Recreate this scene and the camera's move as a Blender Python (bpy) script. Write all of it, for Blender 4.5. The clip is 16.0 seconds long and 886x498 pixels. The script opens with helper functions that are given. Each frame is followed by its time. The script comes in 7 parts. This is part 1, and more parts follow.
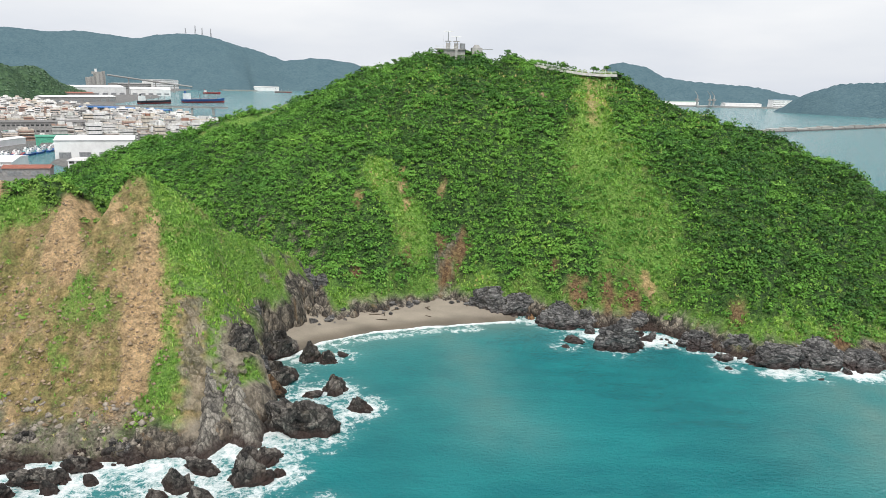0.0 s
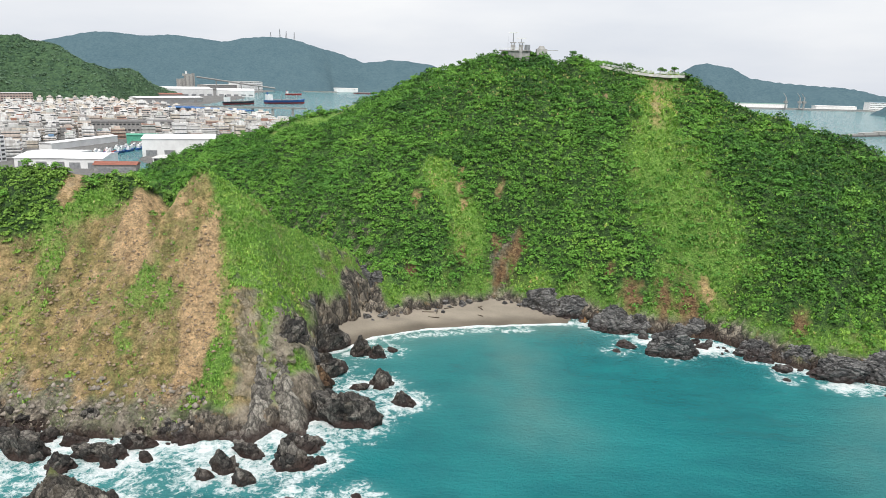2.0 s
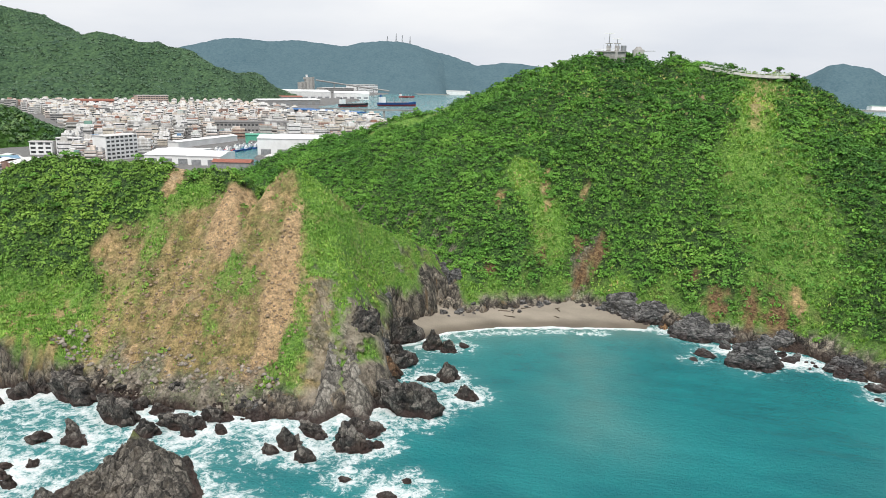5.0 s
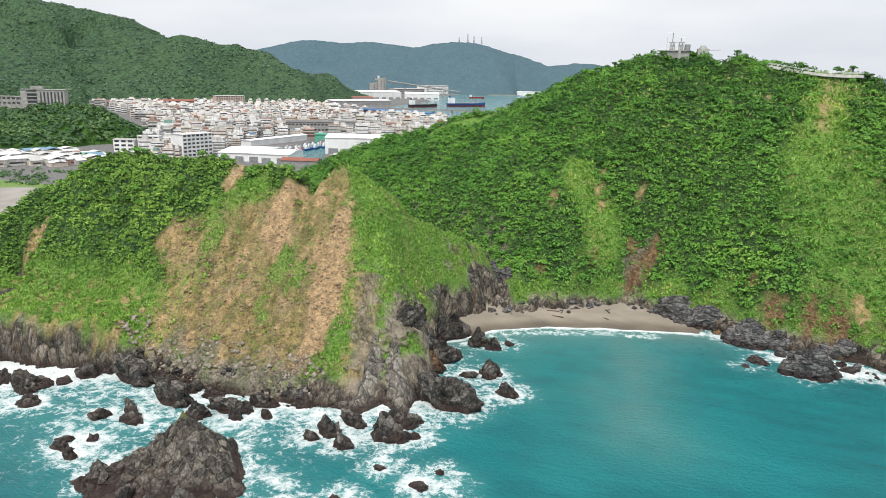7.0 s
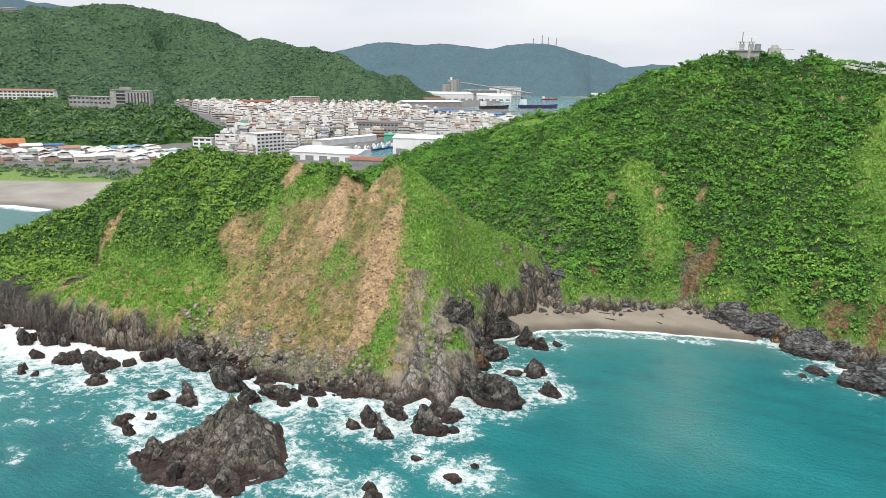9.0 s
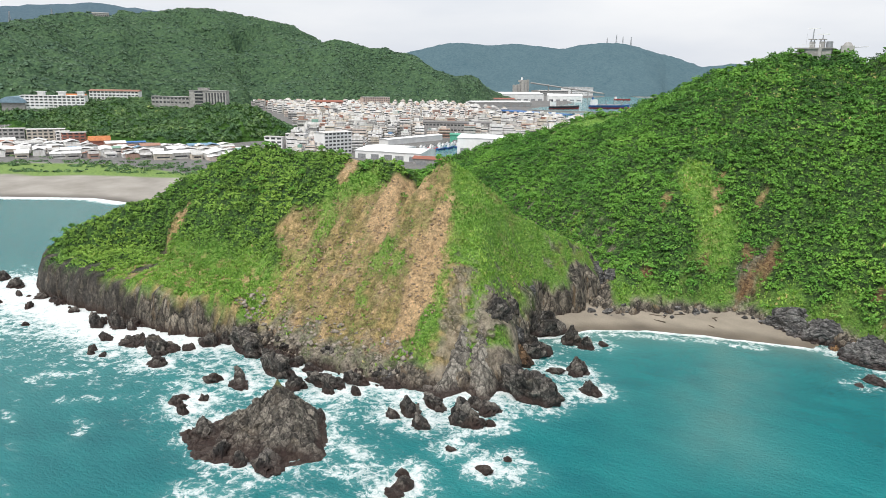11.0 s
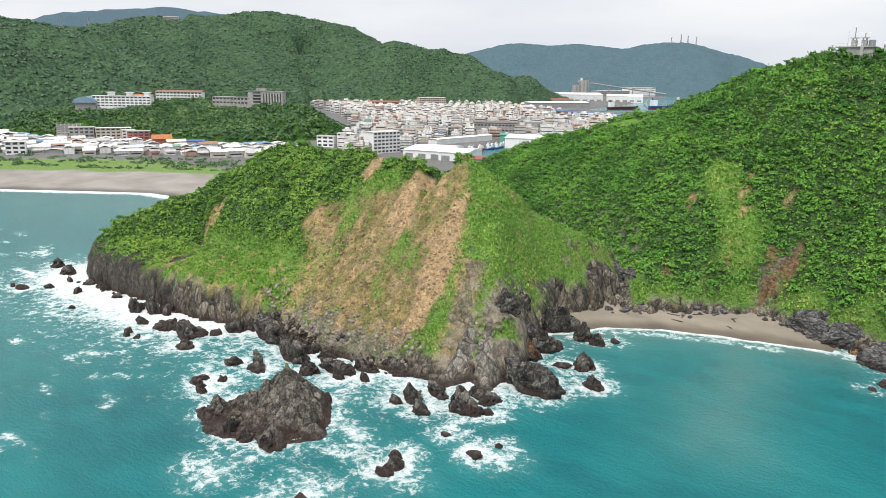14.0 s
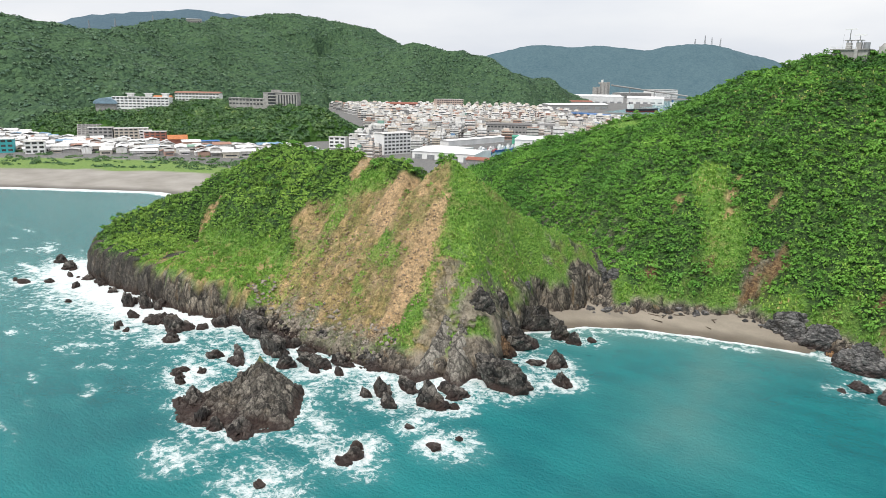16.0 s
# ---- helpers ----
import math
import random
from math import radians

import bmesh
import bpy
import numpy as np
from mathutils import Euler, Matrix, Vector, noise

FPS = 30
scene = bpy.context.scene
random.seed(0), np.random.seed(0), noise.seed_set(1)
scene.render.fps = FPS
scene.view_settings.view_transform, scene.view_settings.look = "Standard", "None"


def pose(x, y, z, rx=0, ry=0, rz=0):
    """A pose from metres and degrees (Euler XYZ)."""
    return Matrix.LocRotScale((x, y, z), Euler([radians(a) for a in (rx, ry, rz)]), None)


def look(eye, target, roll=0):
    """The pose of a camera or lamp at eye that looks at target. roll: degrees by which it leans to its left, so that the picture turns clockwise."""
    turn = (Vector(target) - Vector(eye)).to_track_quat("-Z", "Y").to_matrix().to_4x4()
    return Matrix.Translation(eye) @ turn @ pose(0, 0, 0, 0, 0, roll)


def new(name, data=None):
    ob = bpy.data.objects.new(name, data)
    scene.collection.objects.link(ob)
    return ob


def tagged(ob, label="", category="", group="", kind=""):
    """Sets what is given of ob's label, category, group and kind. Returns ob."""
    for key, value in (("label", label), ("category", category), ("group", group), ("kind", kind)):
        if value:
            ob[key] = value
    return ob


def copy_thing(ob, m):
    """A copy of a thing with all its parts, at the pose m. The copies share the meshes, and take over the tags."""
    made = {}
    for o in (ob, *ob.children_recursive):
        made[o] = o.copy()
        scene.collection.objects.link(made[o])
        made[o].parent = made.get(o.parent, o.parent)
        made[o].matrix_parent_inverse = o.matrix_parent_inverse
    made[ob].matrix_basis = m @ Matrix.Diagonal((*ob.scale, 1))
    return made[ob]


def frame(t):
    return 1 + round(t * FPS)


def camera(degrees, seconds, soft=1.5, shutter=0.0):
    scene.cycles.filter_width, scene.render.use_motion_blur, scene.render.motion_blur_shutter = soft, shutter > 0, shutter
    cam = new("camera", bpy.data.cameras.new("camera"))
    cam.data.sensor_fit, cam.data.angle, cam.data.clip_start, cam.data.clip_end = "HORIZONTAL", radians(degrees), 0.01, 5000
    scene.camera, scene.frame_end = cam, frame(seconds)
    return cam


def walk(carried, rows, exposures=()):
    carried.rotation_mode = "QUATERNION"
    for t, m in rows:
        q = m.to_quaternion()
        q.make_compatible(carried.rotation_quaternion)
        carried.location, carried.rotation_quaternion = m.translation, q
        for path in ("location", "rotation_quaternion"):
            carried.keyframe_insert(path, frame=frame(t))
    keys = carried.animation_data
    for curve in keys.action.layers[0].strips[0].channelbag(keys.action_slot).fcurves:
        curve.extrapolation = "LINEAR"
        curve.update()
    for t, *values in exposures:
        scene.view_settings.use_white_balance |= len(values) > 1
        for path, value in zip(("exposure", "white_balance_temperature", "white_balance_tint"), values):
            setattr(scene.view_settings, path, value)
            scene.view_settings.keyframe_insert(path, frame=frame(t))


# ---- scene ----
cam = camera(64.4, 16.0, soft=0.75)
METRES, EYE, TILT, LEAN, TURN = 66.0, 77.5, -13.7, -1.7, 0.0
ROWS = [
    (0.0, 0.0, 0.0, 0.0, 0.0, 0.0, -0.0),
    (0.5, 0.0249, -0.0076, -0.0022, 1.5, 0.02, -0.37),
    (1.0, 0.0513, -0.0149, -0.0039, 3.01, 0.03, -0.69),
    (1.5, 0.0763, -0.0208, -0.0056, 4.51, 0.04, -1.06),
    (2.0, 0.1029, -0.0267, -0.0083, 6.02, 0.05, -1.42),
    (2.5, 0.1291, -0.0319, -0.0102, 7.53, 0.06, -1.76),
    (3.0, 0.1556, -0.0366, -0.0117, 9.04, 0.04, -2.07),
    (3.5, 0.182, -0.0409, -0.0143, 10.52, 0.02, -2.39),
    (4.0, 0.2088, -0.0447, -0.017, 11.96, -0.01, -2.7),
    (6.5, 0.3388, -0.0551, -0.0271, 19.11, -0.33, -4.27),
    (7.0, 0.3623, -0.0556, -0.0291, 20.45, -0.42, -4.56),
    (7.5, 0.3874, -0.0556, -0.0309, 21.88, -0.51, -4.9),
    (8.0, 0.4125, -0.0552, -0.0328, 23.33, -0.62, -5.23),
    (8.5, 0.4372, -0.0539, -0.0342, 24.77, -0.72, -5.54),
    (9.0, 0.4612, -0.0524, -0.0354, 26.21, -0.82, -5.85),
    (11.5, 0.5977, -0.0432, -0.0414, 33.01, -1.54, -7.17),
    (12.0, 0.6303, -0.0396, -0.0418, 33.99, -1.64, -7.35),
    (12.5, 0.6649, -0.0354, -0.0412, 34.81, -1.74, -7.49),
    (13.0, 0.7018, -0.0297, -0.0397, 35.56, -1.84, -7.63),
    (13.5, 0.7418, -0.0225, -0.0387, 36.19, -1.92, -7.74),
    (14.0, 0.7847, -0.0135, -0.0371, 36.73, -1.99, -7.85),
    (14.5, 0.8301, -0.0028, -0.0348, 37.2, -2.03, -7.96),
    (15.0, 0.8773, 0.0125, -0.0311, 37.66, -2.06, -8.07),
    (15.5, 0.9266, 0.0319, -0.0264, 38.11, -2.09, -8.18),
    (16.0, 0.9774, 0.0539, -0.0208, 38.58, -2.12, -8.3),
]
walk(cam, [(t, pose(0, 0, EYE, TILT, LEAN, TURN) @ pose(METRES * x, METRES * y, METRES * z, 90 + pitch, roll, yaw)) for t, x, y, z, yaw, pitch, roll in ROWS])

# ---- overcast daylight ----
SUN_ELEVATION, SUN_TURN = radians(60), radians(176)
world = bpy.data.worlds.new("overcast_sky")
scene.world = world
world.use_nodes = True
wn, wl = world.node_tree.nodes, world.node_tree.links
wn.clear()
sky = wn.new("ShaderNodeTexSky")
sky.sky_type, sky.sun_disc = "NISHITA", False
sky.sun_elevation, sky.sun_rotation = SUN_ELEVATION, SUN_TURN
sky.dust_density, sky.air_density = 4.0, 1.0
w_coord = wn.new("ShaderNodeTexCoord")
w_map = wn.new("ShaderNodeMapping")
w_map.inputs["Scale"].default_value = (1.2, 1.2, 5.0)
w_noise = wn.new("ShaderNodeTexNoise")
w_noise.inputs["Scale"].default_value, w_noise.inputs["Detail"].default_value = 1.6, 6.0
w_ramp = wn.new("ShaderNodeValToRGB")
w_ramp.color_ramp.elements[0].position, w_ramp.color_ramp.elements[0].color = 0.3, (7.4, 7.9, 8.8, 1)
w_ramp.color_ramp.elements[1].position, w_ramp.color_ramp.elements[1].color = 0.68, (10.2, 10.3, 10.5, 1)
w_mix = wn.new("ShaderNodeMix")
w_mix.data_type = "RGBA"
w_mix.inputs[0].default_value = 0.9
w_back = wn.new("ShaderNodeBackground")
w_back.inputs["Strength"].default_value = 0.1
w_out = wn.new("ShaderNodeOutputWorld")
wl.new(w_coord.outputs["Generated"], w_map.inputs["Vector"])
wl.new(w_map.outputs["Vector"], w_noise.inputs["Vector"])
wl.new(w_noise.outputs["Fac"], w_ramp.inputs["Fac"])
wl.new(sky.outputs["Color"], w_mix.inputs[6])
wl.new(w_ramp.outputs["Color"], w_mix.inputs[7])
wl.new(w_mix.outputs[2], w_back.inputs["Color"])
wl.new(w_back.outputs["Background"], w_out.inputs["Surface"])

sun_data = bpy.data.lights.new("sun", "SUN")
sun_data.energy, sun_data.angle, sun_data.color = 3.0, radians(18), (1.0, 0.97, 0.92)
sun = new("sun", sun_data)
sun_dir = Vector((math.sin(SUN_TURN) * math.cos(SUN_ELEVATION), math.cos(SUN_TURN) * math.cos(SUN_ELEVATION), math.sin(SUN_ELEVATION)))
sun.matrix_basis = look(sun_dir * 400, (0, 0, 0))
scene.view_settings.exposure = 0.0

# ---- numbers: noise, polylines, meshes ----
_perm = np.random.RandomState(7).permutation(512)
_grad = np.random.RandomState(8).uniform(-1, 1, (512, 2))


def perlin(x, y):
    x, y = np.asarray(x, float), np.asarray(y, float)
    xi, yi = np.floor(x).astype(int), np.floor(y).astype(int)
    fx, fy = x - xi, y - yi
    u, v = fx * fx * fx * (fx * (fx * 6 - 15) + 10), fy * fy * fy * (fy * (fy * 6 - 15) + 10)

    def corner(i, j):
        g = _grad[(_perm[(xi + i) & 255] + yi + j) & 511]
        return g[..., 0] * (fx - i) + g[..., 1] * (fy - j)

    a, b, c, d = corner(0, 0), corner(1, 0), corner(0, 1), corner(1, 1)
    return 1.4 * ((a + (b - a) * u) + ((c + (d - c) * u) - (a + (b - a) * u)) * v)


def fbm(x, y, octaves=4):
    total, gain = 0.0, 1.0
    for k in range(octaves):
        total = total + gain * perlin(x * 2**k + 17.3 * k, y * 2**k - 9.1 * k)
        gain *= 0.5
    return total


def smooth(a, b, x):
    t = np.clip((x - a) / (b - a), 0, 1)
    return t * t * (3 - 2 * t)


def to_line(x, y, line):
    """The distance to a polyline of (x, y) or (x, y, z) points, and z at the nearest place on it."""
    best, height = np.full(np.shape(x), 1e9), np.zeros(np.shape(x))
    for p, q in zip(line[:-1], line[1:]):
        dx, dy = q[0] - p[0], q[1] - p[1]
        s = np.clip(((x - p[0]) * dx + (y - p[1]) * dy) / (dx * dx + dy * dy + 1e-9), 0, 1)
        d = np.hypot(x - p[0] - s * dx, y - p[1] - s * dy)
        near = d < best
        best = np.where(near, d, best)
        if len(p) > 2:
            height = np.where(near, p[2] + s * (q[2] - p[2]), height)
    return best, height


def inside(x, y, ring):
    hit = np.zeros(np.shape(x), bool)
    for p, q in zip(ring, ring[1:] + ring[:1]):
        if p[1] == q[1]:
            continue
        cross = (p[1] > y) != (q[1] > y)
        hit ^= cross & (x < (q[0] - p[0]) * (y - p[1]) / (q[1] - p[1]) + p[0])
    return hit


def inland(x, y, ring):
    """Metres inside a closed ring; minus outside."""
    d, _ = to_line(x, y, ring + ring[:1])
    return np.where(inside(x, y, ring), d, -d)


def smin(a, b, k):
    h = np.clip(0.5 + 0.5 * (b - a) / k, 0, 1)
    return b + (a - b) * h - k * h * (1 - h)


def smax(a, b, k):
    return -smin(-a, -b, k)


def raw_mesh(name, verts, faces, smooth_shade=False, attrs=None):
    """A mesh from numpy arrays: faces is an array of triangles or quads, attrs maps names to a value for each vertex."""
    me = bpy.data.meshes.new(name)
    verts, faces = np.asarray(verts, np.float32), np.asarray(faces, np.int32)
    n = faces.shape[1]
    me.vertices.add(len(verts))
    me.vertices.foreach_set("co", verts.ravel())
    me.loops.add(faces.size)
    me.loops.foreach_set("vertex_index", faces.ravel())
    me.polygons.add(len(faces))
    me.polygons.foreach_set("loop_start", np.arange(len(faces), dtype=np.int32) * n)
    me.polygons.foreach_set("loop_total", np.full(len(faces), n, np.int32))
    me.update(calc_edges=True)
    if smooth_shade:
        me.polygons.foreach_set("use_smooth", np.ones(len(faces), bool))
    for key, values in (attrs or {}).items():
        layer = me.attributes.new(key, "FLOAT", "POINT")
        layer.data.foreach_set("value", np.asarray(values, np.float32).ravel())
    return me


def grid_faces(rows, cols, keep=None):
    i = np.arange(rows * cols).reshape(rows, cols)
    quads = np.stack([i[:-1, :-1], i[:-1, 1:], i[1:, 1:], i[1:, :-1]], -1).reshape(-1, 4)
    return quads if keep is None else quads[keep[quads].any(axis=1)]


def sheet(name, xs, ys, height, attrs=None, keep=None, smooth_shade=True):
    """A ground sheet z = height(x, y) over a grid, with the cells that keep leaves out dropped."""
    gx, gy = np.meshgrid(xs, ys)
    z = height(gx, gy)
    k = None if keep is None else keep(gx, gy, z).ravel()
    faces = grid_faces(len(ys), len(xs), k)
    used, index = np.unique(faces, return_inverse=True)
    verts = np.stack([gx, gy, z], -1).reshape(-1, 3)[used]
    values = {key: fn(verts[:, 0], verts[:, 1], verts[:, 2]) for key, fn in (attrs or {}).items()}
    return raw_mesh(name, verts, index.reshape(faces.shape), smooth_shade, values)


def part(name, bm, material, parent=None, label=""):
    """Links a bmesh as one mesh object under a thing or a part."""
    me = bpy.data.meshes.new(name)
    bm.to_mesh(me)
    bm.free()
    me.materials.append(material)
    ob = new(name, me)
    ob.parent = parent
    return tagged(ob, label) if label else ob


def thing(name, data, material, label, category, group="", kind=""):
    ob = new(name, data)
    if data is not None and material is not None:
        data.materials.append(material)
    return tagged(ob, label, category, group, kind)


def add_box(bm, x0, x1, y0, y1, z0, z1):
    v = [bm.verts.new(c) for c in ((x0, y0, z0), (x1, y0, z0), (x1, y1, z0), (x0, y1, z0), (x0, y0, z1), (x1, y0, z1), (x1, y1, z1), (x0, y1, z1))]
    for f in ((0, 3, 2, 1), (4, 5, 6, 7), (0, 1, 5, 4), (1, 2, 6, 5), (2, 3, 7, 6), (3, 0, 4, 7)):
        bm.faces.new([v[i] for i in f])
    return v


def box(x0, x1, y0, y1, z0, z1):
    bm = bmesh.new()
    add_box(bm, x0, x1, y0, y1, z0, z1)
    return bm


def add_rod(bm, a, b, r0, r1=None, sides=8):
    """A tapered rod from a to b."""
    a, b, r1 = Vector(a), Vector(b), r0 if r1 is None else r1
    turn = (b - a).to_track_quat("Z", "Y").to_matrix()
    rings = []
    for c, r in ((a, r0), (b, r1)):
        rings.append([bm.verts.new(c + turn @ Vector((r * math.cos(k * 2 * math.pi / sides), r * math.sin(k * 2 * math.pi / sides), 0))) for k in range(sides)])
    for k in range(sides):
        bm.faces.new((rings[0][k], rings[0][(k + 1) % sides], rings[1][(k + 1) % sides], rings[1][k]))
    bm.faces.new(rings[0][::-1])
    bm.faces.new(rings[1])


def rod(a, b, r0, r1=None, sides=8):
    bm = bmesh.new()
    add_rod(bm, a, b, r0, r1, sides)
    return bm

# ---- materials ----
def material(name, rough=0.8, metal=0.0):
    m = bpy.data.materials.new(name)
    m.use_nodes = True
    b = m.node_tree.nodes["Principled BSDF"]
    b.inputs["Roughness"].default_value, b.inputs["Metallic"].default_value = rough, metal
    return m, m.node_tree.nodes, m.node_tree.links, b


def node(nodes, links, kind, settings=None, **inputs):
    n = nodes.new(kind)
    s = settings or {}
    if "data_type" in s:
        n.data_type = s["data_type"]
    if "blend_type" in s:
        n.blend_type = s["blend_type"]
    if "operation" in s:
        n.operation, n.use_clamp = s["operation"], s["use_clamp"]
    if "feature" in s:
        n.feature = s["feature"]
    if "attribute_name" in s:
        n.attribute_name = s["attribute_name"]
    for key, value in inputs.items():
        slot = n.inputs[int(key[1:])] if key[0] == "i" and key[1:].isdigit() else n.inputs[key.replace("_", " ")]
        if isinstance(value, bpy.types.NodeSocket):
            links.new(value, slot)
        else:
            slot.default_value = value
    return n


def noise_of(nodes, links, vector, scale, detail=4.0, rough=0.55):
    return node(nodes, links, "ShaderNodeTexNoise", Vector=vector, Scale=scale, Detail=detail, Roughness=rough).outputs["Fac"]


def ramp_of(nodes, links, fac, stops):
    n = node(nodes, links, "ShaderNodeValToRGB", Fac=fac)
    while len(n.color_ramp.elements) < len(stops):
        n.color_ramp.elements.new(0.5)
    for e, (p, c) in zip(n.color_ramp.elements, stops):
        e.position, e.color = p, (*c, 1) if len(c) == 3 else c
    return n.outputs["Color"]


def mix_of(nodes, links, fac, a, b, mode="MIX"):
    n = node(nodes, links, "ShaderNodeMix", {"data_type": "RGBA", "blend_type": mode}, i0=fac, i6=a, i7=b)
    return n.outputs[2]


def sum_of(nodes, links, op, a, b, clamp=False):
    return node(nodes, links, "ShaderNodeMath", {"operation": op, "use_clamp": clamp}, i0=a, i1=b).outputs[0]


def madd(nodes, links, a, b, c):
    return node(nodes, links, "ShaderNodeMath", {"operation": "MULTIPLY_ADD", "use_clamp": True}, i0=a, i1=b, i2=c).outputs[0]


def attr_of(nodes, links, name):
    return node(nodes, links, "ShaderNodeAttribute", {"attribute_name": name}).outputs["Fac"]


def place_of(nodes, links, scale=(1, 1, 1)):
    geo = node(nodes, links, "ShaderNodeNewGeometry").outputs["Position"]
    return node(nodes, links, "ShaderNodeMapping", Vector=geo, Scale=scale).outputs["Vector"]


def bump_to(nodes, links, bsdf, height, strength, distance):
    n = node(nodes, links, "ShaderNodeBump", Height=height, Strength=strength, Distance=distance)
    links.new(n.outputs["Normal"], bsdf.inputs["Normal"])


def leaf_material(name, dark, mid, light, yellow):
    """Leaves that vary from clump to clump and over tens of metres."""
    m, n, l, b = material(name, 0.7)
    p = place_of(n, l)
    rnd = node(n, l, "ShaderNodeNewGeometry").outputs["Random Per Island"]
    tint = attr_of(n, l, "tint")
    big = noise_of(n, l, p, 0.035, 3.0)
    c = ramp_of(n, l, tint, [(0.0, dark), (0.5, mid), (0.9, light), (1.0, yellow)])
    c2 = ramp_of(n, l, big, [(0.35, (0.80, 0.88, 0.9)), (0.65, (1.16, 1.1, 1.0))])
    c = mix_of(n, l, 1.0, c, c2, "MULTIPLY")
    c3 = ramp_of(n, l, rnd, [(0.0, (0.82, 0.82, 0.82)), (1.0, (1.18, 1.18, 1.18))])
    c = mix_of(n, l, 1.0, c, c3, "MULTIPLY")
    l.new(c, b.inputs["Base Color"])
    b.inputs["Specular IOR Level"].default_value = 0.25
    return m


def plain(name, colour, rough=0.8, metal=0.0, spread=0.15, scale=0.6, bump=0.0):
    """A painted or cast surface with stains at two scales and a tint of its own for each object."""
    m, n, l, b = material(name, rough, metal)
    p = place_of(n, l)
    a = noise_of(n, l, p, scale, 5.0)
    fine = noise_of(n, l, p, scale * 9, 3.0)
    s = sum_of(n, l, "ADD", a, sum_of(n, l, "MULTIPLY", fine, 0.35))
    lo = tuple(v * (1 - spread * 1.6) for v in colour)
    hi = tuple(min(1, v * (1 + spread)) for v in colour)
    c = ramp_of(n, l, s, [(0.42, lo), (0.8, hi)])
    rnd = node(n, l, "ShaderNodeObjectInfo").outputs["Random"]
    v = ramp_of(n, l, rnd, [(0.0, (1 - spread, 1 - spread, 1 - spread)), (1.0, (1, 1, 1))])
    l.new(mix_of(n, l, 1.0, c, v, "MULTIPLY"), b.inputs["Base Color"])
    if bump:
        bump_to(n, l, b, fine, 0.5, bump)
    return m


def facets(n, l, stretch, scale, warp=0.6):
    """Broken stone: a tint for each facet, and dark joints between them."""
    p = place_of(n, l, stretch)
    bend = node(n, l, "ShaderNodeTexNoise", Vector=p, Scale=scale * 1.7, Detail=4.0).outputs["Color"]
    q = mix_of(n, l, 1.0, p, mix_of(n, l, 1.0, bend, (warp / scale, warp / scale, warp / scale, 1), "MULTIPLY"), "ADD")
    edge = node(n, l, "ShaderNodeTexVoronoi", {"feature": "DISTANCE_TO_EDGE"}, Vector=q, Scale=scale).outputs["Distance"]
    cell = node(n, l, "ShaderNodeTexVoronoi", Vector=q, Scale=scale).outputs["Color"]
    return edge, node(n, l, "ShaderNodeSeparateColor", Color=cell).outputs[0]


def broken_stone(n, l, b, lo, mid, hi, stretch=(1, 1, 0.6), scale=0.55, relief=0.8):
    e1, c1 = facets(n, l, stretch, scale)
    e2, c2 = facets(n, l, stretch, scale * 3.4)
    grain = noise_of(n, l, place_of(n, l), 3.0, 6.0, 0.7)
    t = sum_of(n, l, "ADD", sum_of(n, l, "MULTIPLY", c1, 0.4), sum_of(n, l, "ADD", sum_of(n, l, "MULTIPLY", c2, 0.3), sum_of(n, l, "MULTIPLY", grain, 0.45)))
    c = ramp_of(n, l, t, [(0.3, lo), (0.55, mid), (0.85, hi)])
    j1 = ramp_of(n, l, e1, [(0.0, (0.42, 0.42, 0.42)), (0.1, (1, 1, 1))])
    j2 = ramp_of(n, l, e2, [(0.0, (0.55, 0.55, 0.55)), (0.12, (1, 1, 1))])
    c = mix_of(n, l, 1.0, mix_of(n, l, 1.0, c, j1, "MULTIPLY"), j2, "MULTIPLY")
    h = sum_of(n, l, "ADD", sum_of(n, l, "MULTIPLY", sum_of(n, l, "MINIMUM", e1, 0.2), 3.0), sum_of(n, l, "ADD", sum_of(n, l, "MULTIPLY", sum_of(n, l, "MINIMUM", e2, 0.2), 1.2), sum_of(n, l, "ADD", sum_of(n, l, "MULTIPLY", c1, 0.5), sum_of(n, l, "MULTIPLY", grain, 0.7))))
    return c, h, relief


